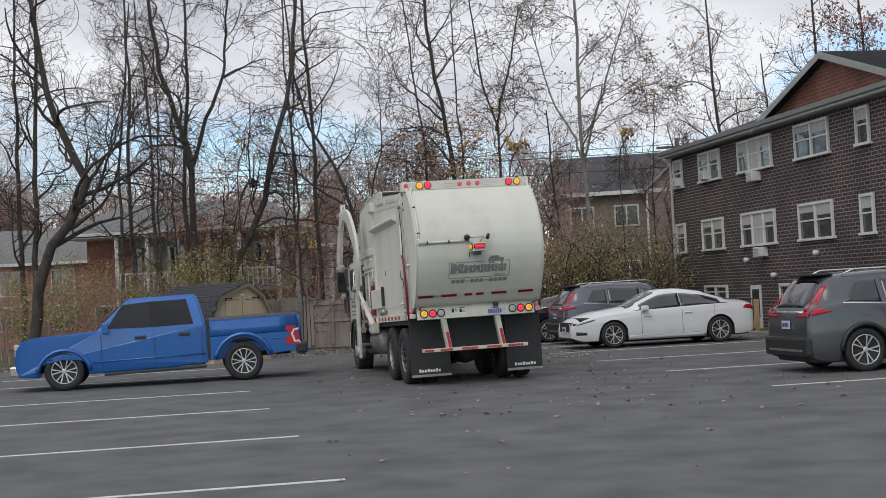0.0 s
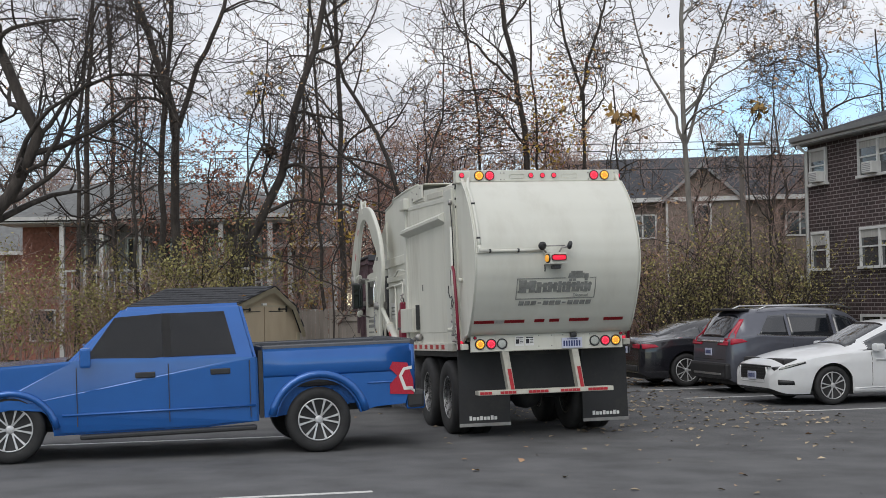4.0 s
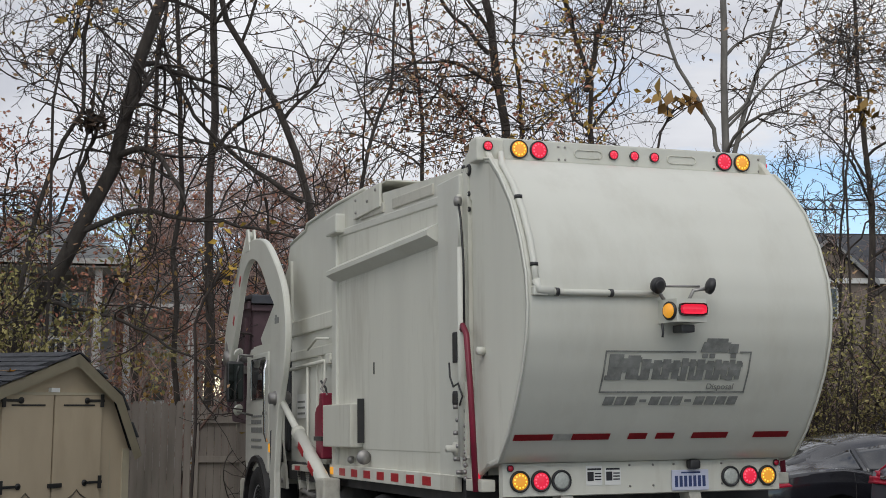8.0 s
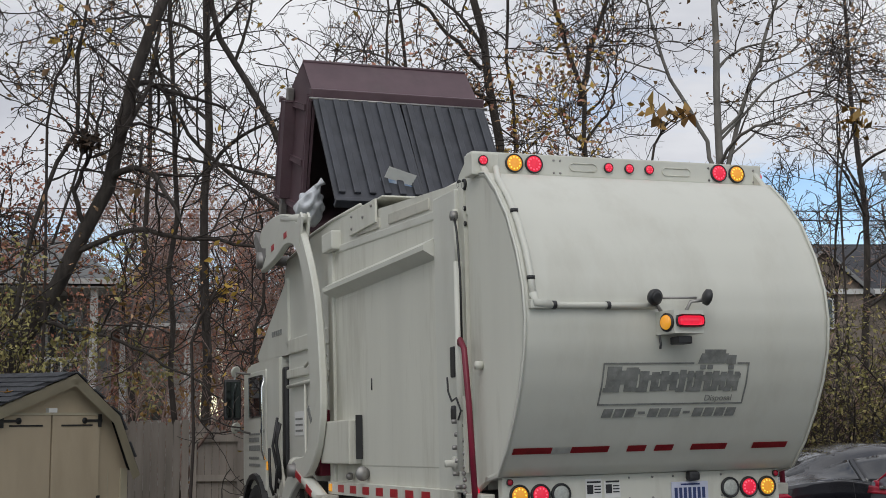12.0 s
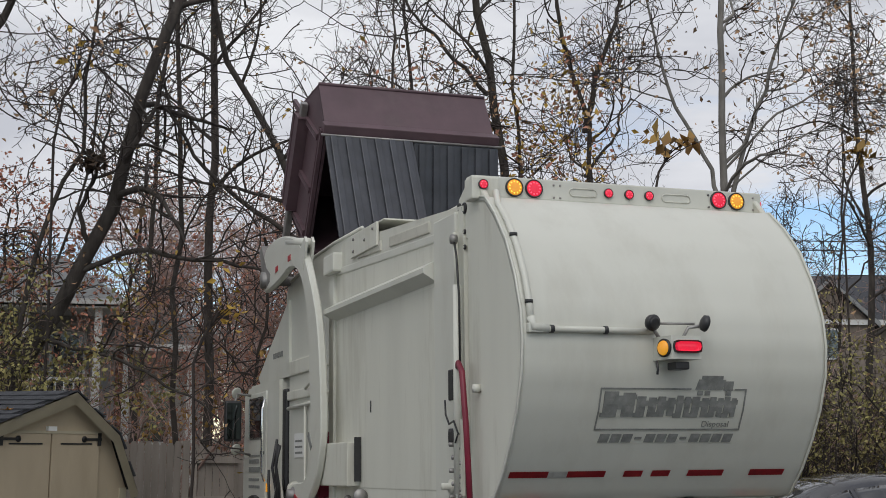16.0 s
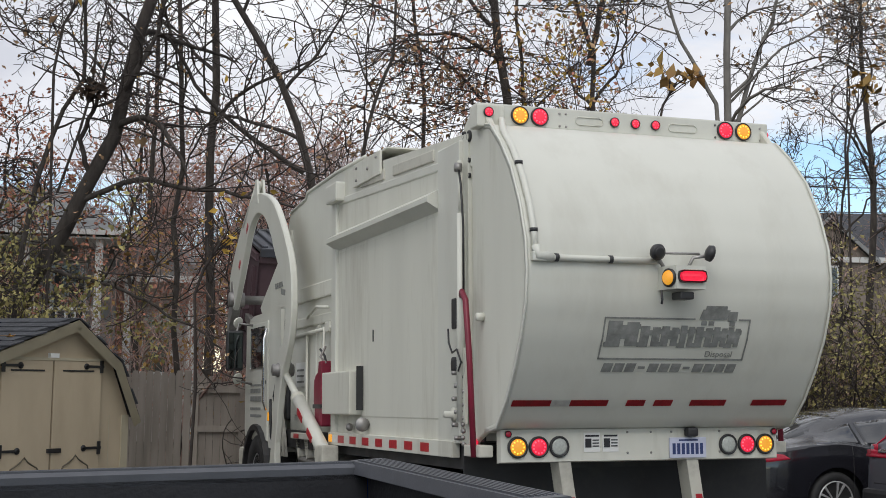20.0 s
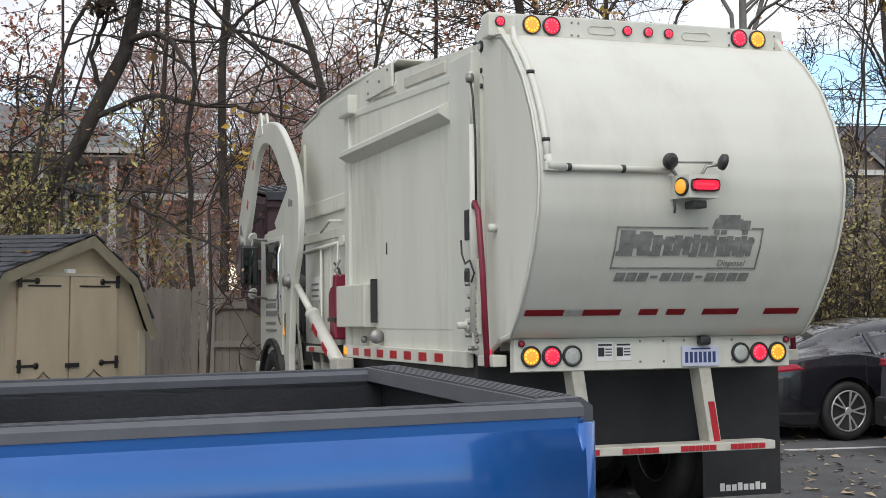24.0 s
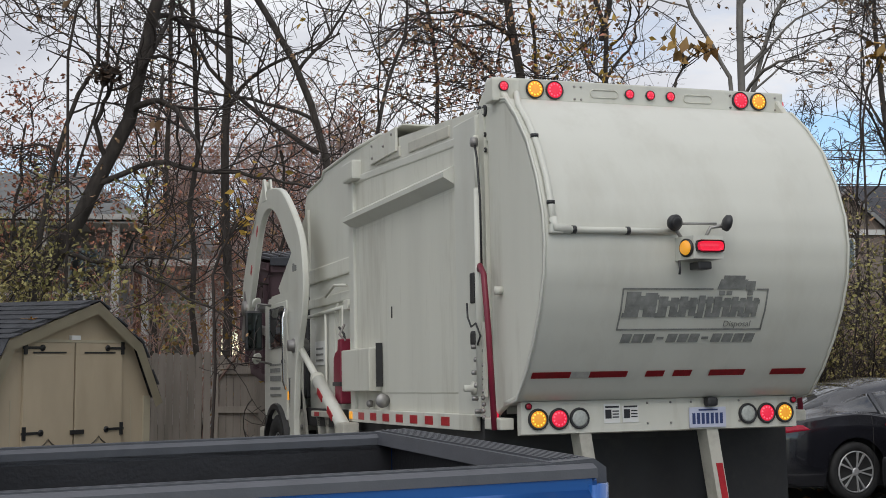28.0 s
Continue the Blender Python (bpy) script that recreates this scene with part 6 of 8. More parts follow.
PLAN = [(0.0, 0.74), (0.02, 0.79), (0.10, 0.86), (0.35, 0.905), (1.0, 0.93), (3.6, 0.93), (4.3, 0.90)]
SUV_TOP = [(0, 0.52), (0.01, 0.92), (0.05, 1.08), (0.18, 1.28), (0.40, 1.58), (0.62, 1.635), (1.5, 1.68), (2.4, 1.65), (2.7, 1.58), (3.45, 1.10), (4.2, 1.00), (4.45, 0.88), (4.58, 0.6)]
car("sedan_car", "white four-door sedan parked nose outward", parked(14.15, 9.3, 90), WHITECAR, 4.90,
    [(0, 0.50), (0.012, 0.92), (0.05, 1.04), (0.5, 1.10), (1.35, 1.36), (1.9, 1.44), (2.35, 1.44), (2.6, 1.40), (3.42, 1.02), (4.2, 0.93), (4.65, 0.81), (4.80, 0.735), (4.87, 0.66), (4.895, 0.5), (4.9, 0.40)],
    [(0, 0.94), (0.6, 1.0), (1.5, 0.98), (3.3, 0.91), (4.3, 0.80), (4.75, 0.69), (4.9, 0.5)], PLAN + [(4.65, 0.84), (4.82, 0.74), (4.9, 0.62)], 0.55, (0.98, 3.85), 0.335,
    [(0.72, 1.995), (2.01, 3.32)], ((0.55, 1.30), (2.62, 3.42)), (1.12, 2.0, 3.1), extra=nose_bits)
car("suv_car", "dark grey compact SUV parked with its tail outward", parked(9.85, 12.35, -90), GREYCAR, 4.60, SUV_TOP + [(4.6, 0.5)],
    [(0, 1.06), (0.6, 1.13), (1.3, 1.09), (3.3, 1.03), (4.3, 0.90), (4.6, 0.65)], PLAN + [(4.5, 0.82), (4.6, 0.68)], 0.60, (0.95, 3.62), 0.355,
    [(0.66, 1.28, 0.05, 0.90, 0.95), (1.34, 2.26), (2.33, 3.30)], ((0.07, 0.37), (2.72, 3.42)), (1.35, 2.3, 3.15), spokes=5, extra=suv_bits, trim=CHROME)
car("black_sedan_car", "glossy black sedan parked with its tail outward", parked(9.10, 14.95, -90), BLACKCAR, 4.85,
    [(0, 0.50), (0.012, 0.90), (0.05, 1.04), (0.5, 1.09), (1.35, 1.37), (1.9, 1.44), (2.3, 1.44), (2.6, 1.39), (3.4, 1.00), (4.2, 0.88), (4.65, 0.73), (4.82, 0.6), (4.845, 0.42)],
    [(0, 0.92), (0.6, 1.0), (1.1, 1.03), (1.6, 0.97), (3.3, 0.91), (4.3, 0.77), (4.85, 0.5)], PLAN + [(4.6, 0.84), (4.85, 0.64)], 0.55, (1.02, 3.80), 0.35,
    [(0.85, 1.42), (1.48, 2.10), (2.17, 3.28)], ((0.50, 1.30), (2.62, 3.38)), (1.25, 2.13, 3.1), extra=sedan_bits, trim=CHROME)
car("grey_suv_car", "slate grey SUV with silver roof rails parked tail outward", parked(9.6, -3.35, -90), SILVERCAR, 4.65, SUV_TOP + [(4.65, 0.5)],
    [(0, 1.06), (0.6, 1.14), (1.3, 1.10), (3.3, 1.04), (4.3, 0.92), (4.65, 0.65)], PLAN + [(4.5, 0.82), (4.65, 0.68)], 0.60, (0.95, 3.65), 0.36,
    [(0.66, 1.30, 0.05, 0.90, 0.95), (1.38, 2.28), (2.36, 3.30)], ((0.07, 0.37), (2.72, 3.42)), (1.38, 2.32, 3.15), spokes=5, extra=suv_bits, trim=CHROME)


# ---------------------------------------------------------------- garden shed
SCROLL = mat("dark_scroll_groove", (0.10, 0.085, 0.06), 0.8, var=0.2)


def shed():
    # the front gable: local x from 0 to W, front at y = 0, body running back along +y
    Wd, Ln = 2.05, 2.95
    s = thing("garden_shed", "tan wooden barn shed with double doors and charcoal shingles", "shed", pose(-4.0, 12.2, 0, 0, 0, 57))
    prof = [(0.0, 0.0), (0.0, 1.30), (0.24, 1.80), (1.28, 2.16), (1.82, 1.78), (2.05, 1.30), (2.05, 0.0)]
    prism(bm := B(), prof, 0.0, 0.05, "y")
    part("front_wall", bm, SHEDWALL, s)
    prism(bm := B(), prof, Ln - 0.05, Ln, "y")
    part("back_wall", bm, SHEDWALL, s)
    for x in (0.0, Wd - 0.05):
        part("side_wall", box(B(), x, x + 0.05, 0.05, Ln - 0.05, 0.0, 1.34), SHEDWALL, s)
    for k in range(14):
        yy = 0.18 + k * 0.2
        part("side_batten", box(B(), -0.004, 0.001, yy, yy + 0.012, 0.02, 1.3), DARK, s)
    for k in range(9):
        xx = 0.12 + k * 0.24
        part("front_batten", box(B(), xx, xx + 0.008, -0.003, 0.001, 0.02, 1.3), SHEDTRIM, s)
    # roof slabs with shingle courses
    segs = [((0.0, 1.30), (0.24, 1.82)), ((0.24, 1.82), (1.28, 2.19)), ((1.28, 2.19), (1.84, 1.80)), ((1.84, 1.80), (2.10, 1.28))]
    rf = new("roof")
    rf.parent = s
    for (x0, z0), (x1, z1) in segs:
        d = Vector((x1 - x0, 0, z1 - z0))
        ln = d.length
        d.normalize()
        nrm = Vector((-d.z, 0, d.x))
        if (x0, z0) == (0.0, 1.30):
            a0 = Vector((x0, 0, z0)) - d * 0.14
        else:
            a0 = Vector((x0, 0, z0))
        ln = (Vector((x1, 0, z1)) - a0).length
        bm = B()
        f = bm.faces.new([bm.verts.new(a0 + d * p + Vector((0, q, 0)) + nrm * 0.012) for p, q in ((0, -0.10), (ln, -0.10), (ln, Ln + 0.1), (0, Ln + 0.1))])
        bmesh.ops.solidify(bm, geom=[f], thickness=0.03)
        part("roof_deck", bm, SHINGLE, rf)
        n = max(3, int(ln / 0.13))
        up = z1 > z0
        for i in range(n):
            m_ = 14
            for k in range(m_):
                y0 = -0.12 + (Ln + 0.24) * (k + (0.5 if i % 2 else 0)) / m_
                y1 = min(y0 + (Ln + 0.24) / m_ - 0.006, Ln + 0.12)
                p0, p1 = (ln * i / n - 0.01, ln * (i + 1) / n + 0.01)
                lift0, lift1 = (0.030, 0.018) if up else (0.018, 0.030)
                bm2 = [a0 + d * p0 + nrm * lift0 + Vector((0, y0, 0)), a0 + d * p1 + nrm * lift1 + Vector((0, y0, 0)), a0 + d * p1 + nrm * lift1 + Vector((0, y1, 0)), a0 + d * p0 + nrm * lift0 + Vector((0, y1, 0))]
                lows = [v - nrm * 0.012 for v in bm2]
                raw("shingle", [tuple(v) for v in bm2 + lows], [(0, 1, 2, 3), (7, 6, 5, 4), (0, 4, 5, 1), (1, 5, 6, 2), (2, 6, 7, 3), (3, 7, 4, 0)], SHINGLE, rf)
    # barge boards
    for (x0, z0), (x1, z1) in segs:
        d = Vector((x1 - x0, 0, z1 - z0)).normalized()
        a, b = Vector((x0, 0, z0)), Vector((x1, 0, z1))
        if x0 == 0.0:
            a = a - d * 0.12
        if x1 > 2.0:
            b = b + d * 0.05
        nn = Vector((d.z, 0, -d.x))
        bm = B()
        vs = [bm.verts.new(p + Vector((0, -0.11, 0))) for p in (a, b, b + nn * 0.10, a + nn * 0.10)]
        f = bm.faces.new(vs)
        bmesh.ops.solidify(bm, geom=[f], thickness=0.03)
        part("barge_board", bm, SHEDTRIM, s)
    # doors
    for x0, x1, hx in ((0.48, 1.06, 0), (1.08, 1.66, 1)):
        d = part("shed_door", box(B(), x0, x1, -0.03, 0.0, 0.05, 1.81, 0.004), SHEDWALL, s)
        part("door_top_rail", box(B(), x0 + 0.10, x1 - 0.10, -0.036, -0.03, 1.71, 1.725), IRON, d)
        bm = B()
        xm = (x0 + x1) / 2
        tube(bm, [(x0 + 0.12, -0.034, 0.78), (x0 + 0.14, -0.034, 0.84), (x0 + 0.2, -0.034, 0.87), (xm - 0.04, -0.034, 0.90), (xm, -0.034, 0.94), (xm + 0.04, -0.034, 0.90), (x1 - 0.2, -0.034, 0.87), (x1 - 0.14, -0.034, 0.84), (x1 - 0.12, -0.034, 0.78)], 0.007, 6)
        part("door_scroll", bm, SCROLL, d)
        for z in (1.76, 1.0):
            xa, sgn = (x0, 1) if hx == 0 else (x1, -1)
            bm = B()
            box(bm, min(xa - sgn * 0.02, xa + sgn * 0.22), max(xa - sgn * 0.02, xa + sgn * 0.22), -0.042, -0.032, z - 0.012, z + 0.012, 0.003)
            box(bm, min(xa - sgn * 0.01, xa + sgn * 0.03), max(xa - sgn * 0.01, xa + sgn * 0.03), -0.044, -0.032, z - 0.06, z + 0.06, 0.004)
            lathe(bm, [(0.03, -0.042), (0.03, -0.034)], "y", 10, (xa + sgn * 0.2, 0, z))
            part("strap_hinge", bm, IRON, d)
    part("door_header", box(B(), 0.44, 1.70, -0.035, 0.0, 1.81, 1.835), SHEDTRIM, s)
    part("door_latch", box(B(), 1.02, 1.18, -0.05, -0.03, 0.97, 1.01, 0.004), IRON, s)
    part("name_plate", box(B(), 1.02, 1.12, -0.04, 0.0, 1.835, 1.875), WHITEINK, s)
    for x in (0.0, Wd - 0.08):
        part("corner_board", box(B(), x - 0.006, x + 0.08, -0.012, 0.05, 0.0, 1.30), SHEDTRIM, s)
    return s


shed()

lf = thing("fallen_leaf", "bright orange maple leaf lying on the shed roof", "leaf", pose(-3.757, 12.889, 2.016, -13, 9, 30))
bm = B()
for k in range(5):
    a_ = radians(-100 + k * 50)
    bm.faces.new([bm.verts.new(q) for q in ((0, 0, 0.01), (0.035 * math.cos(a_ - 0.35), 0.035 * math.sin(a_ - 0.35), 0.004), (0.075 * math.cos(a_), 0.075 * math.sin(a_), 0.014), (0.035 * math.cos(a_ + 0.35), 0.035 * math.sin(a_ + 0.35), 0.004))])
part("blade", bm, mat("orange_leaf", (0.62, 0.27, 0.03), 0.6, var=0.2, scale=20), lf)
part("stalk", tube(B(), [(0, 0, 0.008), (-0.05, 0.02, 0.004), (-0.08, 0.05, 0.012)], 0.002, 4), LEAF_B, lf)



# ---------------------------------------------------------------- board fence with gate
def fence():
    f = thing("board_fence", "weathered grey board fence with a lattice-topped gate", "fence", pose(-4.35, 20.4, 0, 0, 0, 8))
    rnd = random.Random(3)
    for i in range(8):
        x = i * 0.105
        h = 1.72 + rnd.uniform(-0.02, 0.02)
        prism(bm := B(), [(x, 0.0), (x + 0.1, 0.0), (x + 0.1, h - 0.05), (x + 0.075, h), (x + 0.025, h), (x, h - 0.05)], 0.0, 0.02, "y")
        part("board", bm, FENCE, f)
    part("post", box(B(), 0.86, 0.96, -0.04, 0.06, 0, 1.74, 0.01), FENCE, f)
    for i in range(14):
        x = 0.98 + i * 0.105
        h = 1.62 + 0.08 * math.cos(i * 0.5)
        prism(bm := B(), [(x, 0.0), (x + 0.1, 0.0), (x + 0.1, h - 0.05), (x + 0.075, h), (x + 0.025, h), (x, h - 0.05)], 0.05, 0.07, "y")
        part("board", bm, FENCE, f)
    for z in (0.85, 1.42):
        part("gate_rail", box(B(), 0.98, 2.45, 0.0, 0.05, z, z + 0.09), FENCE, f)
    for x in (0.98, 1.66):
        part("gate_stile", box(B(), x, x + 0.09, -0.005, 0.045, 0.1, 1.5), FENCE, f)
    for i in range(44):
        x = -0.105 * (i + 1)
        h = 1.70 + rnd.uniform(-0.03, 0.03)
        prism(bm := B(), [(x, 0.0), (x + 0.1, 0.0), (x + 0.1, h - 0.05), (x + 0.05, h), (x, h - 0.05)], 0.3, 0.32, "y")
        part("board", bm, FENCE, f)
    return f


fence()


# ---------------------------------------------------------------- brick flats beside the lot
def brick_material(name, base, mortar, scale, rand=0.5):
    m = bpy.data.materials.new(name)
    m.use_nodes = True
    n, l = m.node_tree.nodes, m.node_tree.links
    b = n["Principled BSDF"]
    b.inputs["Roughness"].default_value = 0.85
    co = n.new("ShaderNodeTexCoord")
    sp = n.new("ShaderNodeSeparateXYZ")
    cb = n.new("ShaderNodeCombineXYZ")
    l.new(co.outputs["Object"], sp.inputs[0])
    l.new(sp.outputs[1], cb.inputs[0])
    l.new(sp.outputs[2], cb.inputs[1])
    br = n.new("ShaderNodeTexBrick")
    br.inputs["Scale"].default_value = 1.0
    br.inputs["Brick Width"].default_value, br.inputs["Row Height"].default_value = 0.30 * scale, 0.10 * scale
    br.inputs["Mortar Size"].default_value = 0.012 * scale
    br.inputs["Mortar Smooth"].default_value = 0.2
    br.inputs["Color1"].default_value = (*base, 1)
    br.inputs["Color2"].default_value = (base[0] * (1 + rand), base[1] * (1 + rand * 0.8), base[2] * (1 + rand * 0.9), 1)
    br.inputs["Mortar"].default_value = (*mortar, 1)
    l.new(cb.outputs[0], br.inputs[0])
    no = n.new("ShaderNodeTexNoise")
    no.inputs["Scale"].default_value, no.inputs["Detail"].default_value = 0.8, 8.0
    l.new(co.outputs["Object"], no.inputs[0])
    mr = n.new("ShaderNodeMapRange")
    mr.inputs["From Min"].default_value, mr.inputs["From Max"].default_value = 0.3, 0.7
    mr.inputs["To Min"].default_value, mr.inputs["To Max"].default_value = 0.65, 1.35
    l.new(no.outputs[0], mr.inputs[0])
    hs = n.new("ShaderNodeHueSaturation")
    l.new(mr.outputs[0], hs.inputs["Value"])
    l.new(br.outputs[0], hs.inputs["Color"])
    l.new(hs.outputs[0], b.inputs["Base Color"])
    bp = n.new("ShaderNodeBump")
    bp.inputs["Strength"].default_value, bp.inputs["Distance"].default_value = 0.6, 0.01
    bp.invert = True
    l.new(br.outputs["Fac"], bp.inputs["Height"])
    l.new(bp.outputs[0], b.inputs["Normal"])
    return m


WALLBRICK = brick_material("dark_brick_wall", (0.040, 0.027, 0.027), (0.24, 0.21, 0.205), 1.0)
GABLEBRICK = brick_material("red_brick_wall", (0.16, 0.05, 0.035), (0.20, 0.15, 0.13), 1.0, 0.35)


def sash(parent, y0, y1, z0, z1, leaves=1, dark=True):
    """A white window set in the wall; y along the wall, the outside towards -x."""
    w = new("window")
    w.parent = parent
    t = 0.07
    part("window_sill", box(B(), -0.07, 0.05, y0 - 0.05, y1 + 0.05, z0 - 0.07, z0, 0.008), WHITETRIM, w)
    part("window_frame", box(B(), -0.035, 0.04, y0, y1, z1 - t, z1, 0.006), WHITETRIM, w)
    for k in range(leaves + 1):
        yy = y0 + (y1 - y0) * k / leaves
        part("window_frame", box(B(), -0.035, 0.04, max(y0, yy - t / 2), min(y1, yy + t / 2 + (t / 2 if k == 0 else 0)), z0, z1 - t, 0.006), WHITETRIM, w)
    for k in range(leaves):
        a, b = y0 + (y1 - y0) * k / leaves + t / 2, y0 + (y1 - y0) * (k + 1) / leaves - t / 2
        zm = (z0 + z1) / 2
        part("pane", box(B(), 0.02, 0.03, a, b, zm, z1 - t), WINGLASS, w)
        part("pane", box(B(), 0.035, 0.045, a, b, z0, zm), WINGLASS, w)
        part("meeting_rail", box(B(), 0.0, 0.03, a, b, zm - 0.02, zm + 0.02), WHITETRIM, w)
        if not (leaves == 3 and k == 1):
            part("curtain", box(B(), 0.012, 0.018, a, b, zm + 0.12 + 0.1 * (k % 2), z1 - t), CURTAIN, w)
        else:
            part("curtain", box(B(), 0.012, 0.018, a, b, z0, z1 - t), CURTAIN, w)
    return w


def flats():
    # wall_east: local y runs down the lot, local x into the building
    p = lot(16.5, 0)
    wl_ = thing("wall_east", "dark brown brick wall of a two-storey apartment block", "building", pose(p.x, p.y, 0, 0, 0, LOT), kind="structure")
    V0, V1, H = -14.0, 20.35, 6.0
    opens = []
    for z0, z1 in ((4.86, 5.78), (2.61, 3.58)):
        for a, b, n in ((19.3, 20.15, 1), (15.95, 17.75, 2), (12.05, 14.5, 3), (8.45, 10.5, 2), (6.25, 6.95, 1), (2.0, 4.0, 2), (-2.2, 0.2, 3), (-6.0, -4.0, 2)):
            opens.append((a, b, z0, z1, n))
    opens += [(15.9, 17.8, 0.98, 1.42, 2), (10.5, 12.0, 0.75, 1.40, 2)]
    # brickwork strips between the openings
    zs = sorted({-0.2, H} | {z for o in opens for z in o[2:4]})
    bm = B()
    for za, zb in zip(zs, zs[1:]):
        cuts = sorted((o[0], o[1]) for o in opens if o[2] < zb - 0.01 and o[3] > za + 0.01)
        if za < 1.4 and zb > 0.3:
            cuts = sorted(cuts + ([(13.4, 14.3)] if za < 1.35 else []))
        y = V0
        for a, b in cuts + [(V1, V1)]:
            if a > y + 0.01:
                box(bm, 0.05, 0.30, y, a, za, zb)
            y = max(y, b)
    bmesh.ops.remove_doubles(bm, verts=bm.verts[:], dist=0.0005)
    part("brickwork", bm, WALLBRICK, wl_)
    for a, b, z0, z1, n in opens:
        sash(wl_, a, b, z0, z1, n)
    # added dark sheet behind the openings, standing in for the shade of unlit rooms
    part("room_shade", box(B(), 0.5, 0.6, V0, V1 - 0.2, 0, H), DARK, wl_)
    # cellar door with railing
    dr = part("cellar_door", box(B(), 0.06, 0.10, 13.45, 14.25, 0.0, 1.38, 0.01), WHITETRIM, wl_)
    part("door_pane", box(B(), 0.05, 0.06, 13.6, 14.1, 0.4, 1.25), WINGLASS, dr)
    part("cellar_well", box(B(), 0.02, 0.10, 13.4, 14.3, -0.1, 0.02), CONC, wl_)
    rl = new("stair_railing")
    rl.parent = wl_
    for k in range(16):
        part("baluster", tube(B(), [(-0.8, 12.0 + k * 0.13, 0.1), (-0.8, 12.0 + k * 0.13, 0.98)], 0.012, 5), IRON, rl)
    part("rail", tube(B(), [(-0.8, 11.95, 1.0), (-0.8, 14.05, 1.0)], 0.02, 6), IRON, rl)
    part("rail", tube(B(), [(-0.8, 11.95, 0.15), (-0.8, 14.05, 0.15)], 0.016, 6), IRON, rl)
    # small fittings
    for a, z in ((14.2, 2.15), (12.3, 1.65), (9.5, 2.2)):
        part("wall_lamp", lathe(B(), [(0.001, -0.12), (0.07, -0.10), (0.08, 0.0), (0.05, 0.06)], "x", 12, (0, a, z)), WHITETRIM, wl_)
    for a, z in ((19.4, 4.87), (13.0, 4.48), (16.8, 4.87), (12.8, 2.22)):
        ac = part("air_conditioner", box(B(), -0.24, 0.06, a - 0.02, a + 0.42, z, z + 0.28, 0.015), WHITETRIM, wl_, "white window air conditioner")
        for k in range(5):
            part("vent_slat", box(B(), -0.245, -0.24, a + 0.02, a + 0.38, z + 0.04 + k * 0.044, z + 0.058 + k * 0.044), GUTTER, ac)
    part("downpipe", tube(B(), [(-0.06, 20.25, 0.1), (-0.06, 20.25, 5.7), (-0.3, 20.25, 5.9)], 0.05, 8), WHITETRIM, wl_)
    # end wall
    part("end_brickwork", box(B(), 0.30, 11.0, V1 - 0.25, V1, -0.2, H), WALLBRICK, wl_)
    # roof with eave, gutter and cross gable
    rf = thing("apartment_roof", "charcoal shingle roof with grey gutter and a brick gable", "roof", pose(p.x, p.y, 0, 0, 0, LOT), kind="structure")
    bm = B()
    prism(bm, [(-0.30, 5.95), (-0.30, 6.08), (5.5, 7.9), (11.5, 6.08), (11.5, 5.95)], V0 - 0.4, V1 + 0.12, "y")
    part("roof_slope", bm, SHINGLE, rf)
    part("soffit", box(B(), -0.28, 0.1, V0 - 0.3, V1 + 0.2, 5.90, 5.95), GUTTER, rf)
    part("gutter", prism(B(), [(-0.44, 6.12), (-0.42, 6.0), (-0.31, 5.98), (-0.30, 6.12)], V0 - 0.45, V1 + 0.14, "y"), GUTTER, rf)
    part("fascia", box(B(), -0.31, -0.28, V0 - 0.4, V1 + 0.25, 5.93, 6.1), WHITETRIM, rf)
    bm = B()
    prism(bm, [(12.2, 6.05), (3.8, 6.05), (8.0, 7.30)], -0.05, 0.2)
    part("gable_wall", bm, GABLEBRICK, rf)
    for a, b in (((12.6, 6.02), (8.0, 7.43)), ((8.0, 7.43), (3.4, 6.02))):
        d = Vector((0, b[0] - a[0], b[1] - a[1])).normalized()
        nn = Vector((0, -d.z, d.y)) if d.y > 0 else Vector((0, d.z, -d.y))
        if nn.z < 0:
            nn = -nn
        bm = B()
        f = bm.faces.new([bm.verts.new(q) for q in (Vector((-0.35, *a)), Vector((-0.35, *b)), Vector((6.0, *b)), Vector((6.0, *a)))])
        bmesh.ops.solidify(bm, geom=[f], thickness=0.1)
        part("gable_roof", bm, SHINGLE, rf)
        bm = B()
        vs = [Vector((-0.37, *a)), Vector((-0.37, *b)), Vector((-0.37, *b)) - nn * 0.18, Vector((-0.37, *a)) - nn * 0.18]
        f = bm.faces.new([bm.verts.new(q) for q in vs])
        bmesh.ops.solidify(bm, geom=[f], thickness=0.04)
        part("gable_trim", bm, WHITETRIM, rf)
    # strip of lawn, ac unit, pine post and board
    q = lot(15.7, 0)
    lw = tagged(new("lawn_strip"), "thin grass and fallen leaves before the brick wall", "lawn", kind="structure")
    part("turf", box(B(), -0.62, 0.8, -20, 21, -0.1, 0.08), GRASS, lw, at=pose(q.x, q.y, 0, 0, 0, LOT))
    p2 = lot(16.0, 20.2)
    un = thing("meter_cabinet", "pale grey metal utility cabinet against the brick wall", "cabinet", pose(p2.x, p2.y, 0.05, 0, 0, LOT))
    part("cabinet_body", box(B(), -0.3, 0.3, -0.3, 0.3, 0.0, 1.55, 0.02), GUTTER, un)
    part("cabinet_lid", box(B(), -0.32, 0.32, -0.32, 0.32, 1.55, 1.6, 0.01), GUTTER, un)
    p3 = lot(15.4, 11.2)
    bd = thing("timber_rail", "short pine posts carrying a board beside the cellar steps", "barrier", pose(p3.x, p3.y, 0.05, 0, 0, LOT))
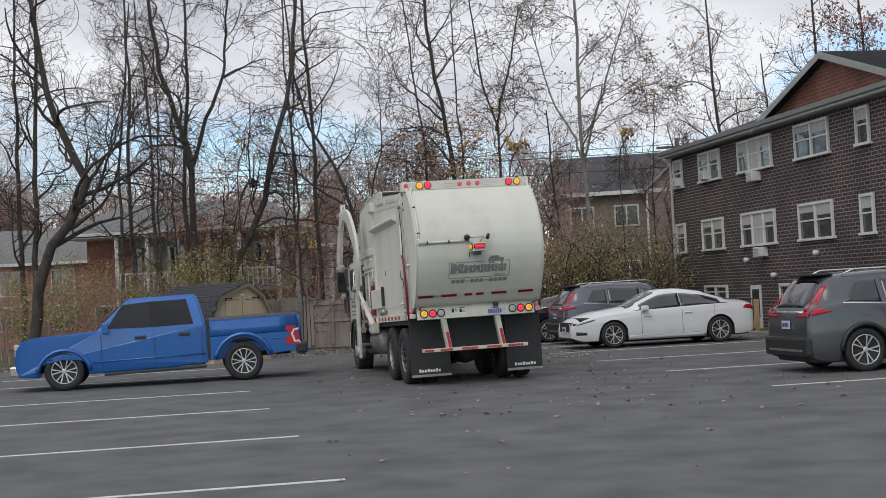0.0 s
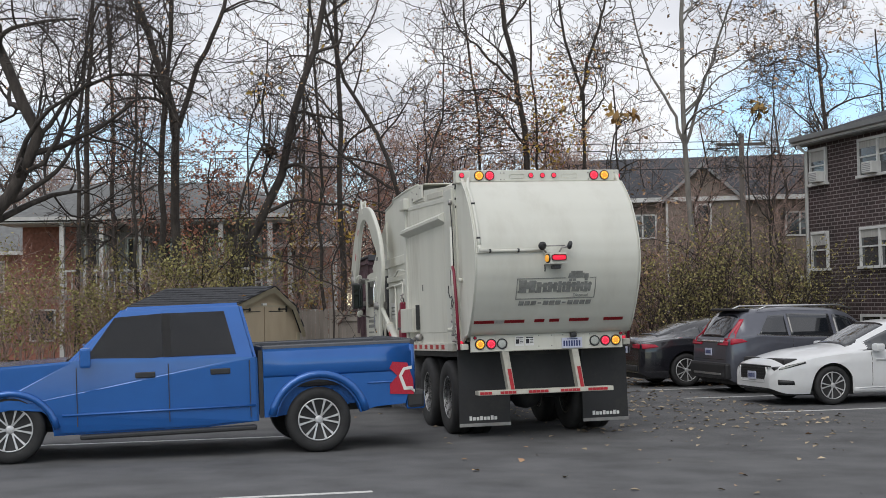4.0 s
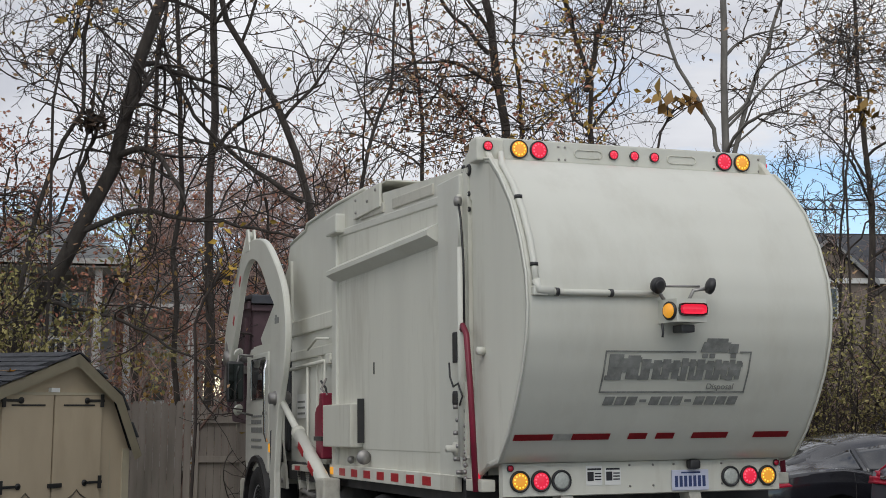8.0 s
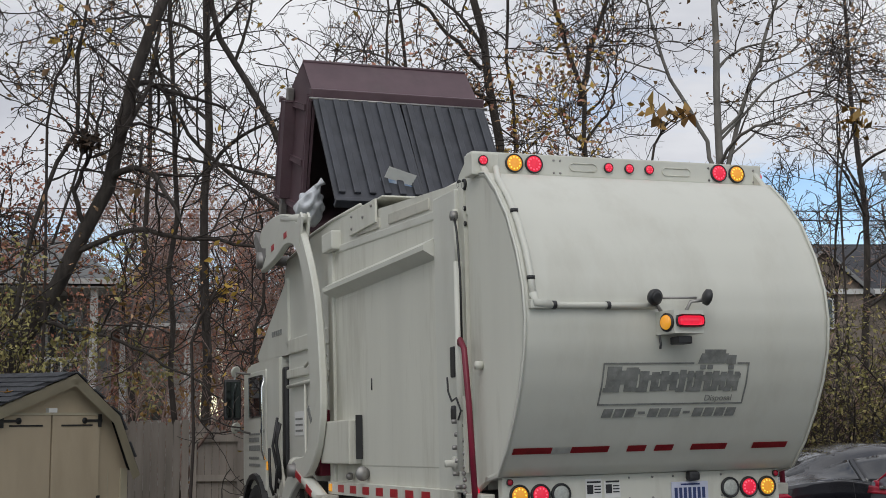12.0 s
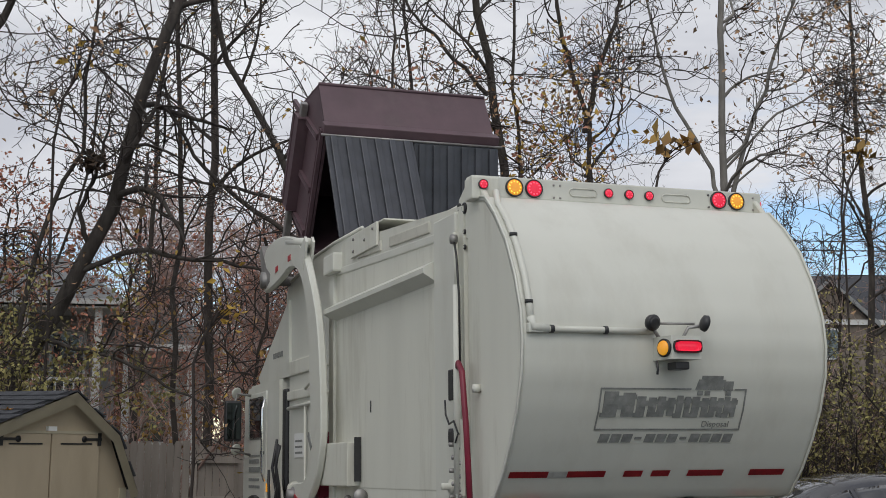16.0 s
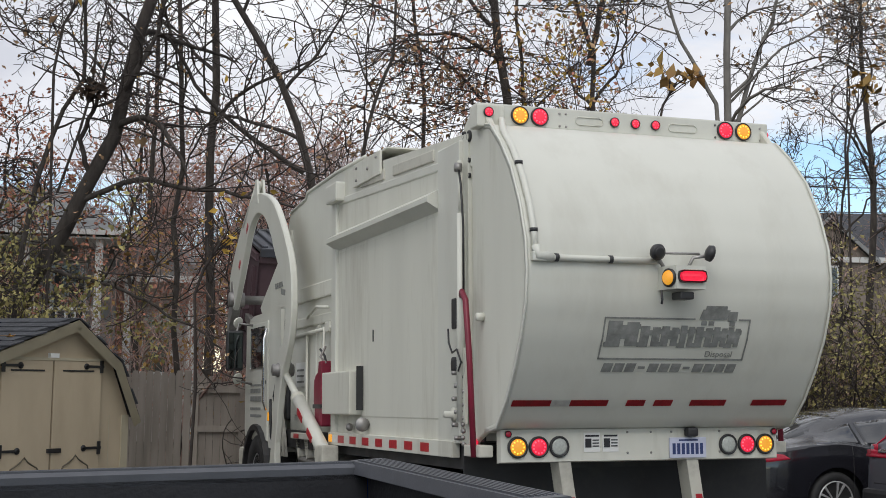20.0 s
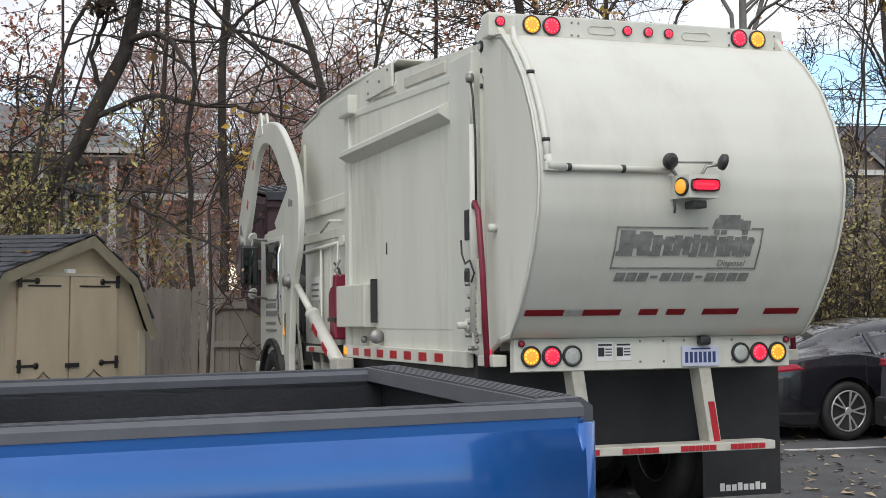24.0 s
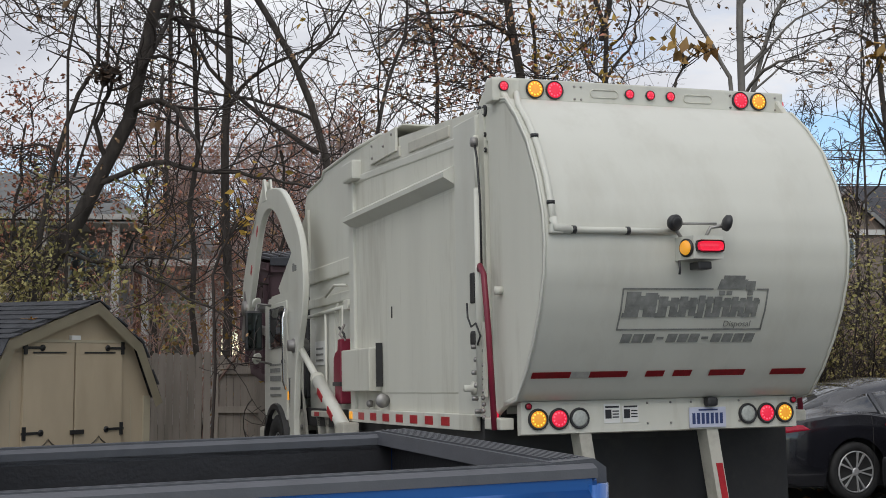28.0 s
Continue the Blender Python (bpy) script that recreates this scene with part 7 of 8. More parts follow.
    for yy in (0, 1.4):
        part("post", box(B(), -0.06, 0.06, yy - 0.06, yy + 0.06, 0, 0.95, 0.008), PINE, bd)
    part("board", box(B(), -0.08, -0.06, -0.1, 1.5, 0.15, 0.30), PINE, bd)


flats()


# ---------------------------------------------------------------- houses behind the trees
def porch_house():
    h = thing("brick_house", "two-storey house with grey hip roof and white porch columns", "house", pose(-16.1, 30.5, 0, 0, 0, 4))
    part("wall", box(B(), 0, 9.0, 1.8, 8.0, 0, 4.8), REDBRICK, h)
    part("porch_shade_wall", box(B(), 2.0, 8.9, 1.7, 1.8, 2.3, 4.7), SIDING, h)
    bm = B()
    prism(bm, [(-0.4, 4.75), (9.4, 4.75), (7.4, 6.15), (1.2, 6.15)], -0.5, 8.4, "y")
    for v in bm.verts:
        if v.co.z > 5:
            v.co.y = 3.0 if v.co.y < 2 else 5.0
    part("roof", bm, GREYROOF, h)
    part("fascia", box(B(), -0.42, 9.42, -0.54, -0.48, 4.68, 4.80), WHITETRIM, h)
    part("ceiling_board", box(B(), -0.3, 9.3, -0.45, 1.8, 4.6, 4.64), WHITETRIM, h)
    part("balcony_slab", box(B(), 1.8, 9.0, -0.4, 1.75, 2.1, 2.25), GUTTER, h)
    for x in (2.0, 3.3, 4.6, 5.9, 7.2, 8.8):
        part("column", box(B(), x - 0.075, x + 0.075, -0.33, -0.18, 0.0, 4.6, 0.01), WHITETRIM, h)
    rl = new("balustrade")
    rl.parent = h
    part("handrail", box(B(), 2.0, 8.8, -0.3, -0.22, 3.0, 3.07), WHITETRIM, rl)
    for k in range(34):
        part("baluster", box(B(), 2.1 + k * 0.2, 2.14 + k * 0.2, -0.28, -0.24, 2.3, 3.0), WHITETRIM, rl)
    for x in (2.6, 4.0, 5.3, 6.6, 7.8):
        w = new("window")
        w.parent = h
        part("window_frame", box(B(), x - 0.42, x + 0.42, 1.62, 1.69, 2.6, 4.2), WHITETRIM, w)
        part("pane", box(B(), x - 0.36, x - 0.02, 1.60, 1.62, 2.66, 4.14), WINGLASS, w)
        part("pane", box(B(), x + 0.02, x + 0.36, 1.60, 1.62, 2.66, 4.14), WINGLASS, w)
    for x in (0.7, 4.0, 7.0):
        w = new("window")
        w.parent = h
        part("window_frame", box(B(), x - 0.45, x + 0.45, 1.75, 1.8, 0.7, 1.8), WHITETRIM, w)
        part("pane", box(B(), x - 0.38, x + 0.38, 1.73, 1.75, 0.76, 1.74), WINGLASS, w)
    part("wing", box(B(), 9.0, 10.5, 2.5, 7.0, 0, 3.9), PALESIDE, h)
    bm = B()
    prism(bm, [(8.6, 3.9), (10.9, 3.9), (10.3, 4.7), (8.8, 4.7)], 1.4, 7.4, "y")
    part("wing_roof", bm, GREYROOF, h)
    part("wing_fascia", box(B(), 8.6, 10.9, 1.34, 1.4, 3.78, 3.94), WHITETRIM, h)
    for x in (9.2, 10.7):
        part("column", box(B(), x - 0.08, x + 0.08, 1.5, 1.66, 0, 3.8), WHITETRIM, h)
    w = new("window")
    w.parent = h
    part("window_frame", box(B(), 9.4, 10.2, 2.44, 2.5, 1.6, 3.1), WHITETRIM, w)
    part("pane", box(B(), 9.48, 10.12, 2.42, 2.44, 1.68, 3.02), WINGLASS, w)


porch_house()


def row_house(x, y, w, label, turn):
    h = thing("row_house", label, "house", pose(x, y, 0, 0, 0, turn))
    part("wall", box(B(), 0, w, 0, 7, 0, 3.9), REDBRICK, h)
    bm = B()
    prism(bm, [(-0.4, 3.85), (7.4, 3.85), (3.5, 5.6)], -0.4, w + 0.4)
    part("roof", bm, GREYROOF, h)
    part("gutter", box(B(), -0.4, w + 0.4, -0.5, -0.4, 3.75, 3.88), WHITETRIM, h)
    for k in range(int(w / 2.4)):
        for z0 in (0.8, 2.4):
            win = new("window")
            win.parent = h
            x0 = 0.7 + k * 2.4
            part("window_frame", box(B(), x0, x0 + 1.1, -0.04, 0.0, z0, z0 + 1.15), WHITETRIM, win)
            part("pane", box(B(), x0 + 0.07, x0 + 0.52, -0.06, -0.04, z0 + 0.07, z0 + 1.08), WINGLASS, win)
            part("pane", box(B(), x0 + 0.58, x0 + 1.03, -0.06, -0.04, z0 + 0.07, z0 + 1.08), WINGLASS, win)


row_house(-34, 33, 17.0, "long brick house with grey roof and white windows", 6)


def far_flats():
    a = thing("apartment_building", "distant tan brick apartment building with white-trimmed gables", "building", pose(1.5, 66, 0.7, 0, 0, -4))
    part("wall", box(B(), 0, 44, 0, 14, 0, 6.9), TANBRICK, a)
    bm = B()
    prism(bm, [(-0.6, 6.8), (14.6, 6.8), (7.0, 9.9)], -0.6, 44.6)
    part("roof", bm, SHINGLE, a)
    for gx in (8.3, 17.5, 27.5, 38.0):
        b = new("gable_bay")
        b.parent = a
        prism(bm := B(), [(gx - 2.0, 0.0), (gx + 2.0, 0.0), (gx + 2.0, 6.8), (gx, 8.6), (gx - 2.0, 6.8)], -0.5, 3.0, "y")
        part("bay_wall", bm, TANBRICK, b)
        for s in (-1, 1):
            prism(bm := B(), [(gx, 8.9), (gx, 8.6), (gx + s * 2.3, 6.5), (gx + s * 2.3, 6.8)], -0.8, 4.0, "y")
            part("bay_roof", bm, SHINGLE, b)
            prism(bm := B(), [(gx, 8.86), (gx, 8.62), (gx + s * 2.3, 6.52), (gx + s * 2.3, 6.76)], -0.86, -0.8, "y")
            part("bay_trim", bm, GUTTER, b)
        part("bay_pilaster", box(B(), gx - 2.08, gx - 1.95, -0.56, -0.5, 0, 6.7), WHITETRIM, b)
        w = new("window")
        w.parent = a
        part("window_frame", box(B(), gx - 0.45, gx + 0.45, -0.56, -0.5, 5.0, 6.5), WHITETRIM, w)
        part("pane", box(B(), gx - 0.36, gx + 0.36, -0.58, -0.56, 5.1, 6.4), WINGLASS, w)
    for k in range(15):
        x = 1.2 + k * 2.9
        if min(abs(x + 0.5 - g) for g in (8.3, 17.5, 27.5, 38.0)) < 2.4:
            continue
        for z in (1.0, 4.6):
            w = new("window")
            w.parent = a
            part("window_frame", box(B(), x, x + 1.6, -0.08, 0.0, z, z + 1.4), WHITETRIM, w)
            part("pane", box(B(), x + 0.1, x + 0.75, -0.1, -0.08, z + 0.1, z + 1.3), WINGLASS, w)
            part("pane", box(B(), x + 0.85, x + 1.5, -0.1, -0.08, z + 0.1, z + 1.3), WINGLASS, w)
    part("eave_trim", box(B(), -0.6, 44.6, -0.66, -0.6, 6.65, 6.9), WHITETRIM, a)


far_flats()


def pole_and_wires():
    p = thing("utility_pole", "grey wooden utility pole with crossarm", "utility pole", pose(9.4, 44.0, 0))
    part("pole_shaft", tube(B(), [(0, 0, 0), (0, 0, 8.6)], [0.16, 0.11], 10), POLE, p)
    part("crossarm", box(B(), -1.0, 1.0, -0.05, 0.05, 8.1, 8.22), POLE, p)
    for x in (-0.9, -0.4, 0.4, 0.9):
        part("insulator", lathe(B(), [(0.03, 8.22), (0.05, 8.27), (0.03, 8.33), (0.001, 8.35)], "z", 8, (x, 0, 0)), WHITETRIM, p)
    w = thing("overhead_wires", "thin dark overhead wires", "wire")
    for i, z in enumerate((8.3, 8.0, 7.2)):
        pts = [(-60 + 140 * k / 24, 44.0 + 0.02 * (k - 12), z + 0.8 * ((k / 24 - 0.495) * 2) ** 2) for k in range(25)]
        part("wire", tube(B(), pts, 0.02, 4), IRON, w)


pole_and_wires()


# ---------------------------------------------------------------- trees
def tubes(P, R, sides):
    """Vertices and faces of many tapered tubes: P (n, k, 3), R (n, k)."""
    n, k, _ = P.shape
    T = np.gradient(P, axis=1)
    T /= np.linalg.norm(T, axis=2, keepdims=True) + 1e-9
    ref = np.where(np.abs(T[:, :1, 2:]) > 0.9, np.array([1.0, 0, 0]), np.array([0, 0, 1.0]))
    U = np.cross(T, np.broadcast_to(ref, T.shape))
    U /= np.linalg.norm(U, axis=2, keepdims=True) + 1e-9
    V = np.cross(T, U)
    a = 2 * np.pi * np.arange(sides) / sides
    X = P[:, :, None, :] + R[:, :, None, None] * (np.cos(a)[None, None, :, None] * U[:, :, None, :] + np.sin(a)[None, None, :, None] * V[:, :, None, :])
    base = (np.arange(n) * k * sides)[:, None, None]
    i = np.arange(k - 1)[None, :, None] * sides
    j = np.arange(sides)[None, None, :]
    j2 = (j + 1) % sides
    F = np.stack([base + i + j, base + i + j2, base + i + sides + j2, base + i + sides + j], axis=-1)
    return X.reshape(-1, 3), F.reshape(-1, 4)


def mesh_np(name, chunks, material, parent, smooth=False):
    vs, fs, off = [], [], 0
    for v, f in chunks:
        vs.append(v)
        fs.append(f + off)
        off += len(v)
    v, f = np.concatenate(vs), np.concatenate(fs)
    me = bpy.data.meshes.new(name)
    m = f.shape[1]
    me.vertices.add(len(v))
    me.vertices.foreach_set("co", v.astype(np.float32).ravel())
    me.loops.add(f.size)
    me.loops.foreach_set("vertex_index", f.astype(np.int32).ravel())
    me.polygons.add(len(f))
    me.polygons.foreach_set("loop_start", (np.arange(len(f)) * m).astype(np.int32))
    me.update(calc_edges=True)
    me.materials.append(material)
    if smooth:
        me.polygons.foreach_set("use_smooth", [True] * len(f))
    ob = new(name, me)
    ob.parent = parent
    return ob


def unit(v):
    return v / (np.linalg.norm(v, axis=-1, keepdims=True) + 1e-9)


def along(P, f):
    """Points at fractions f of polylines P (n, k, 3); f (n, m)."""
    n, k, _ = P.shape
    x = np.clip(f, 0, 1) * (k - 1)
    i = np.minimum(x.astype(int), k - 2)
    w = (x - i)[..., None]
    r = np.arange(n)[:, None]
    return P[r, i] * (1 - w) + P[r, i + 1] * w, unit(P[r, i + 1] - P[r, i])


def sprout(rng, P, R, per, lo, hi, length, spread, lift, k, thin, wob=0.12):
    """Side shoots from polylines: per on each, from fraction lo to hi."""
    n = len(P)
    f = lo + (hi - lo) * (np.arange(per)[None, :] + rng.random((n, per))) / per
    p, d = along(P, f)
    r0 = np.take_along_axis(R, np.minimum((f * (R.shape[1] - 1)).astype(int), R.shape[1] - 1), 1) * thin
    p, d, r0, f = p.reshape(-1, 3), d.reshape(-1, 3), r0.reshape(-1), f.reshape(-1)
    side = unit(np.cross(d, unit(rng.normal(size=d.shape))))
    aim = unit(d * (1 - spread) + side * spread + np.array([0, 0, lift]))
    ln = length * (0.55 + 0.75 * rng.random(len(p))) * (1.05 - 0.5 * f)
    out = np.zeros((len(p), k, 3))
    out[:, 0] = p
    step = (ln / (k - 1))[:, None]
    a = aim
    bend = 0.9 * wob * rng.normal(size=a.shape) * np.array([1.0, 1.0, 0.7])
    for i in range(1, k):
        out[:, i] = out[:, i - 1] + a * step
        a = unit(a + bend + 0.8 * wob * rng.normal(size=a.shape) + np.array([0, 0, 0.10 * lift]))
    taper = np.linspace(1.0, 0.35, k)[None, :]
    return out, np.maximum(r0[:, None] * taper, 0.0035)


def resample(pts, k):
    pts = np.array(pts, float)
    d = np.concatenate([[0], np.cumsum(np.linalg.norm(np.diff(pts, axis=0), axis=1))])
    s = np.linspace(0, d[-1], k)
    return np.stack([np.interp(s, d, pts[:, i]) for i in range(3)], 1)


def leaves_at(rng, C, size, jitter):
    """Small bent leaves, two faces each, at the places C."""
    n = len(C)
    c = C + jitter * rng.normal(size=C.shape)
    a = unit(rng.normal(size=(n, 3)))
    b = unit(np.cross(a, rng.normal(size=(n, 3))))
    nn = np.cross(a, b)
    s = size * (0.6 + 0.8 * rng.random((n, 1)))
    v = np.stack([c - a * s * 0.55, c + b * s * 0.34 + nn * s * 0.16, c + a * s * 0.66, c - b * s * 0.34 + nn * s * 0.16], 1).reshape(-1, 3)
    i = np.arange(n)[:, None] * 4
    f = np.concatenate([i + np.array([[0, 1, 2]]), i + np.array([[0, 2, 3]])])
    return v, f


def tree(name, label, trunk, r0, r1, seed, limbs=(), n_limb=12, limb_len=3.0, n_branch=5, n_twig=4, n_fine=2, bark=None, low=0.35, leaf=None, leaf_n=0, leaf_size=0.1, group="bare trees", twig_mat=None, spread=0.55, cling=260):
    rng = np.random.default_rng(seed)
    bark = bark or BARK
    ob = thing(name, label, "tree", group=group)
    base = np.array(trunk[0], float)
    ob.location = base
    T = resample(trunk, 18)
    T[1:-1] += 0.03 * rng.normal(size=(16, 3))
    sway = np.sin(np.linspace(0, 9.0, 18)[:, None] + rng.uniform(0, 6.3, (1, 3))) * np.sin(np.linspace(0, np.pi, 18))[:, None]
    T += 0.07 * sway * np.array([1.0, 1.0, 0.0])
    r0 = r0 * 0.84
    RT = np.linspace(1, 0, 18) ** 0.8 * (r0 - r1) + r1
    RT[0] *= 1.35
    mains = [(T, RT)]
    for pts, ra in limbs:
        L = resample(pts, 18)
        L[2:] += np.cumsum(0.032 * rng.normal(size=(16, 3)), 0)
        mains.append((L, np.linspace(ra * 0.78, ra * 0.22, 18)))
    P0 = np.stack([m[0] for m in mains]) - base
    R0 = np.stack([m[1] for m in mains])
    P1, R1 = sprout(rng, P0, R0, n_limb, low, 0.98, limb_len * 1.15, spread + 0.12, 0.20, 12, 0.55, 0.15)
    R1 = np.minimum(R1, r0 * 0.5)
    P2, R2 = sprout(rng, P1, R1, n_branch, 0.2, 1.0, limb_len * 0.60, 0.62, 0.10, 8, 0.6, 0.18)
    P3, R3 = sprout(rng, P2, R2, n_twig, 0.15, 1.0, limb_len * 0.27, 0.65, 0.08, 5, 0.6, 0.22)
    mesh_np("trunk", [tubes(P0, R0, 10), tubes(P1, R1, 6)], bark, ob, True)
    ch = [tubes(P2, np.maximum(R2, 0.009), 4), tubes(P3, np.maximum(R3, 0.0055), 3)]
    if n_fine:
        P4, R4 = sprout(rng, P3, R3, n_fine, 0.2, 1.0, limb_len * 0.11, 0.6, 0.1, 3, 0.7, 0.2)
        ch.append(tubes(P4, np.maximum(R4, 0.004), 3))
    mesh_np("crown", ch, twig_mat or TWIG, ob)
    tips = P3[:, -1]
    if leaf_n:
        mesh_np("leaves", [leaves_at(rng, tips[rng.choice(len(tips), leaf_n)], leaf_size, 0.12)], leaf, ob)
    mesh_np("clinging_leaves", [leaves_at(rng, tips[rng.choice(len(tips), cling)], 0.055, 0.10)], LEAF_B, ob)
    return ob


DARKTREE = "bare dark-barked tree with fine twigs"
# the leaning trunk beside the shed
tree("tree", "leaning bare tree with a long low side limb", [(-6.3, 19, 0), (-5.95, 19, 1.6), (-5.42, 19, 2.75), (-5.1, 19, 3.28), (-4.82, 19, 3.88), (-4.57, 19, 4.33), (-4.28, 19, 4.78), (-4.12, 19, 5.35), (-3.85, 19, 6.6), (-3.6, 19, 7.55), (-3.3, 19.2, 9.5), (-3.0, 19.4, 12.5)], 0.16, 0.025, 11,
     limbs=[([(-4.75, 19, 4.0), (-4.24, 18.95, 4.22), (-3.78, 18.9, 4.28), (-3.39, 18.9, 4.17), (-2.96, 18.8, 4.07), (-2.49, 18.7, 3.96), (-1.6, 18.4, 3.65)], 0.055), ([(-5.2, 19, 3.1), (-4.75, 18.8, 2.95), (-4.1, 18.6, 2.7), (-3.4, 18.4, 2.35), (-2.7, 18.2, 1.95)], 0.045),
            ([(-4.6, 19, 4.3), (-4.72, 18.9, 4.75), (-4.5, 18.8, 5.2), (-4.35, 18.8, 6.2)], 0.05)],
     n_limb=8, limb_len=2.2, leaf=LEAF_Y, leaf_n=40, leaf_size=0.08)
tree("tree", DARKTREE, [(-3.6, 21, 0), (-3.69, 21, 1.8), (-3.8, 21, 4.8), (-3.94, 21, 7.86), (-4.0, 21, 13.5)], 0.055, 0.02, 12, n_limb=10, limb_len=2.0)
tree("tree", "tall straight bare tree with rough grey bark", [(-3.5, 23, 0), (-3.56, 23, 3.1), (-3.76, 23, 8.46), (-3.8, 23, 15.5)], 0.10, 0.03, 13, n_limb=11, limb_len=2.8)
tree("tree", DARKTREE, [(-1.3, 20, 0), (-1.5, 20, 2.5), (-1.72, 20, 4.34), (-1.95, 20, 5.41), (-2.31, 20, 6.07), (-2.72, 20, 6.82), (-3.03, 20, 7.58), (-3.5, 20, 9.5), (-3.7, 20, 12.5)], 0.085, 0.02, 14,
     limbs=[([(-1.8, 20, 4.6), (-2.5, 19.9, 5.0), (-3.2, 19.8, 5.6), (-3.7, 19.7, 6.6), (-4.2, 19.6, 8.2)], 0.05), ([(-1.6, 20, 3.0), (-1.0, 19.8, 4.6), (-0.6, 19.7, 6.2), (-0.5, 19.6, 8.5)], 0.05)], n_limb=8, limb_len=2.4, leaf=LEAF_Y, leaf_n=40, leaf_size=0.08)
tree("tree", "tall bare tree wrapped in brown vine leaves", [(1.5, 23, 0), (1.35, 23, 4), (1.2, 23, 6.59), (1.05, 23, 7.55), (0.85, 23, 8.53), (0.6, 23, 11), (0.5, 23, 15.5)], 0.12, 0.03, 15,
     limbs=[([(1.0, 23, 7.6), (0.3, 22.8, 8.2), (-0.4, 22.6, 8.9), (-1.0, 22.5, 10.2)], 0.05)], n_limb=10, limb_len=2.8)
tree("tree", DARKTREE, [(1.6, 23.5, 0), (1.55, 23.5, 7.08), (1.5, 23.5, 8.54), (1.4, 23.5, 13.5)], 0.05, 0.015, 16, n_limb=8, limb_len=1.8)
tree("tree", "slender forked bare tree", [(2.7, 24, 0), (2.75, 24, 6.3), (2.76, 24, 7.3), (2.60, 24, 8.1), (2.39, 24, 8.85), (2.0, 24, 12.5)], 0.075, 0.02, 17,
     limbs=[([(2.76, 24, 7.2), (2.93, 24, 8.2), (3.25, 24, 9.2), (3.7, 24, 11.5)], 0.07), ([(2.75, 24, 6.4), (3.2, 24, 6.9), (3.5, 24, 7.6), (3.7, 24, 8.6)], 0.04)], n_limb=8, limb_len=2.0, low=0.5)
tree("tree", "pale-barked sycamore with spreading limbs and a few brown leaves", [(5.75, 26, 0), (5.71, 26, 6.2), (5.68, 26, 7.83), (5.64, 26, 9.49), (5.6, 26, 15.0)], 0.11, 0.035, 18,
     limbs=[([(5.70, 26, 6.0), (5.3, 26, 7.2), (4.81, 26, 8.15), (4.39, 26, 9.47), (4.0, 26, 12.0)], 0.06), ([(5.70, 26, 6.2), (6.0, 26, 7.0), (6.27, 26, 7.84), (6.95, 26, 9.51), (7.8, 26, 12.0)], 0.065),
            ([(5.7, 26, 7.0), (6.6, 25.8, 8.0), (7.7, 25.6, 8.4), (8.8, 25.4, 8.7), (9.8, 25.2, 8.6)], 0.035), ([(5.7, 26, 6.6), (6.6, 25.9, 7.1), (7.4, 25.8, 7.7), (8.4, 25.7, 7.9)], 0.03)],
     n_limb=10, limb_len=2.3, bark=BARK_P, low=0.40, leaf=LEAF_B, leaf_n=1100, leaf_size=0.095)
tree("tree", DARKTREE, [(8.0, 27, 0), (8.15, 27, 4.2), (8.17, 27, 6.05), (8.35, 27, 9.0)], 0.04, 0.012, 19, limbs=[([(8.1, 27, 4.0), (7.6, 27, 5.0), (7.2, 27, 6.4)], 0.03), ([(8.15, 27, 4.6), (8.8, 27, 5.4), (9.2, 27, 6.6)], 0.03)], n_limb=8, limb_len=1.4)
tree("tree", "thick forked bare tree", [(-7.9, 22, 0), (-7.8, 22, 4.06), (-7.7, 22, 6.6), (-8.1, 22, 8), (-8.8, 22, 9.96), (-9.3, 22, 14)], 0.17, 0.04, 20, limbs=[([(-7.7, 22, 6.5), (-7.3, 22, 7.8), (-6.5, 22, 9.38), (-6.0, 22, 13)], 0.10)], n_limb=11, limb_len=2.8, low=0.4)
tree("tree", "crooked dark tree with heavy bent trunk", [(-10.9, 15.4, 0), (-10.2, 15.2, 3.14), (-9.1, 15.2, 4.7), (-8.75, 15.2, 5.5), (-9.3, 15.2, 6.6), (-9.87, 15.2, 8.25), (-10.4, 15.2, 12)], 0.22, 0.04, 21,
     limbs=[([(-8.8, 15.2, 5.3), (-8.2, 15.3, 6.4), (-7.2, 15.4, 6.9), (-6.2, 15.6, 6.8), (-5.2, 15.8, 6.3)], 0.07), ([(-9.2, 15.2, 4.6), (-8.4, 15, 5.0), (-7.8, 15, 6.2), (-7.2, 15, 8.2)], 0.07)], n_limb=12, limb_len=2.8, low=0.25)
tree("tree", DARKTREE, [(-8.7, 24, 0), (-8.76, 24, 4.5), (-8.6, 24, 8.5), (-8.4, 24, 14.5)], 0.12, 0.03, 22, n_limb=10, limb_len=2.6)
tree("tree", "thin sapling holding an old leaf nest", [(-5.55, 18.4, 0), (-5.35, 18.4, 2.8), (-5.2, 18.4, 3.64), (-4.99, 18.4, 4.43), (-4.87, 18.4, 4.95), (-4.7, 18.4, 5.5), (-4.5, 18.4, 8.0)], 0.055, 0.015, 23, n_limb=8, limb_len=1.4, leaf=LEAF_B, leaf_n=25, leaf_size=0.12)
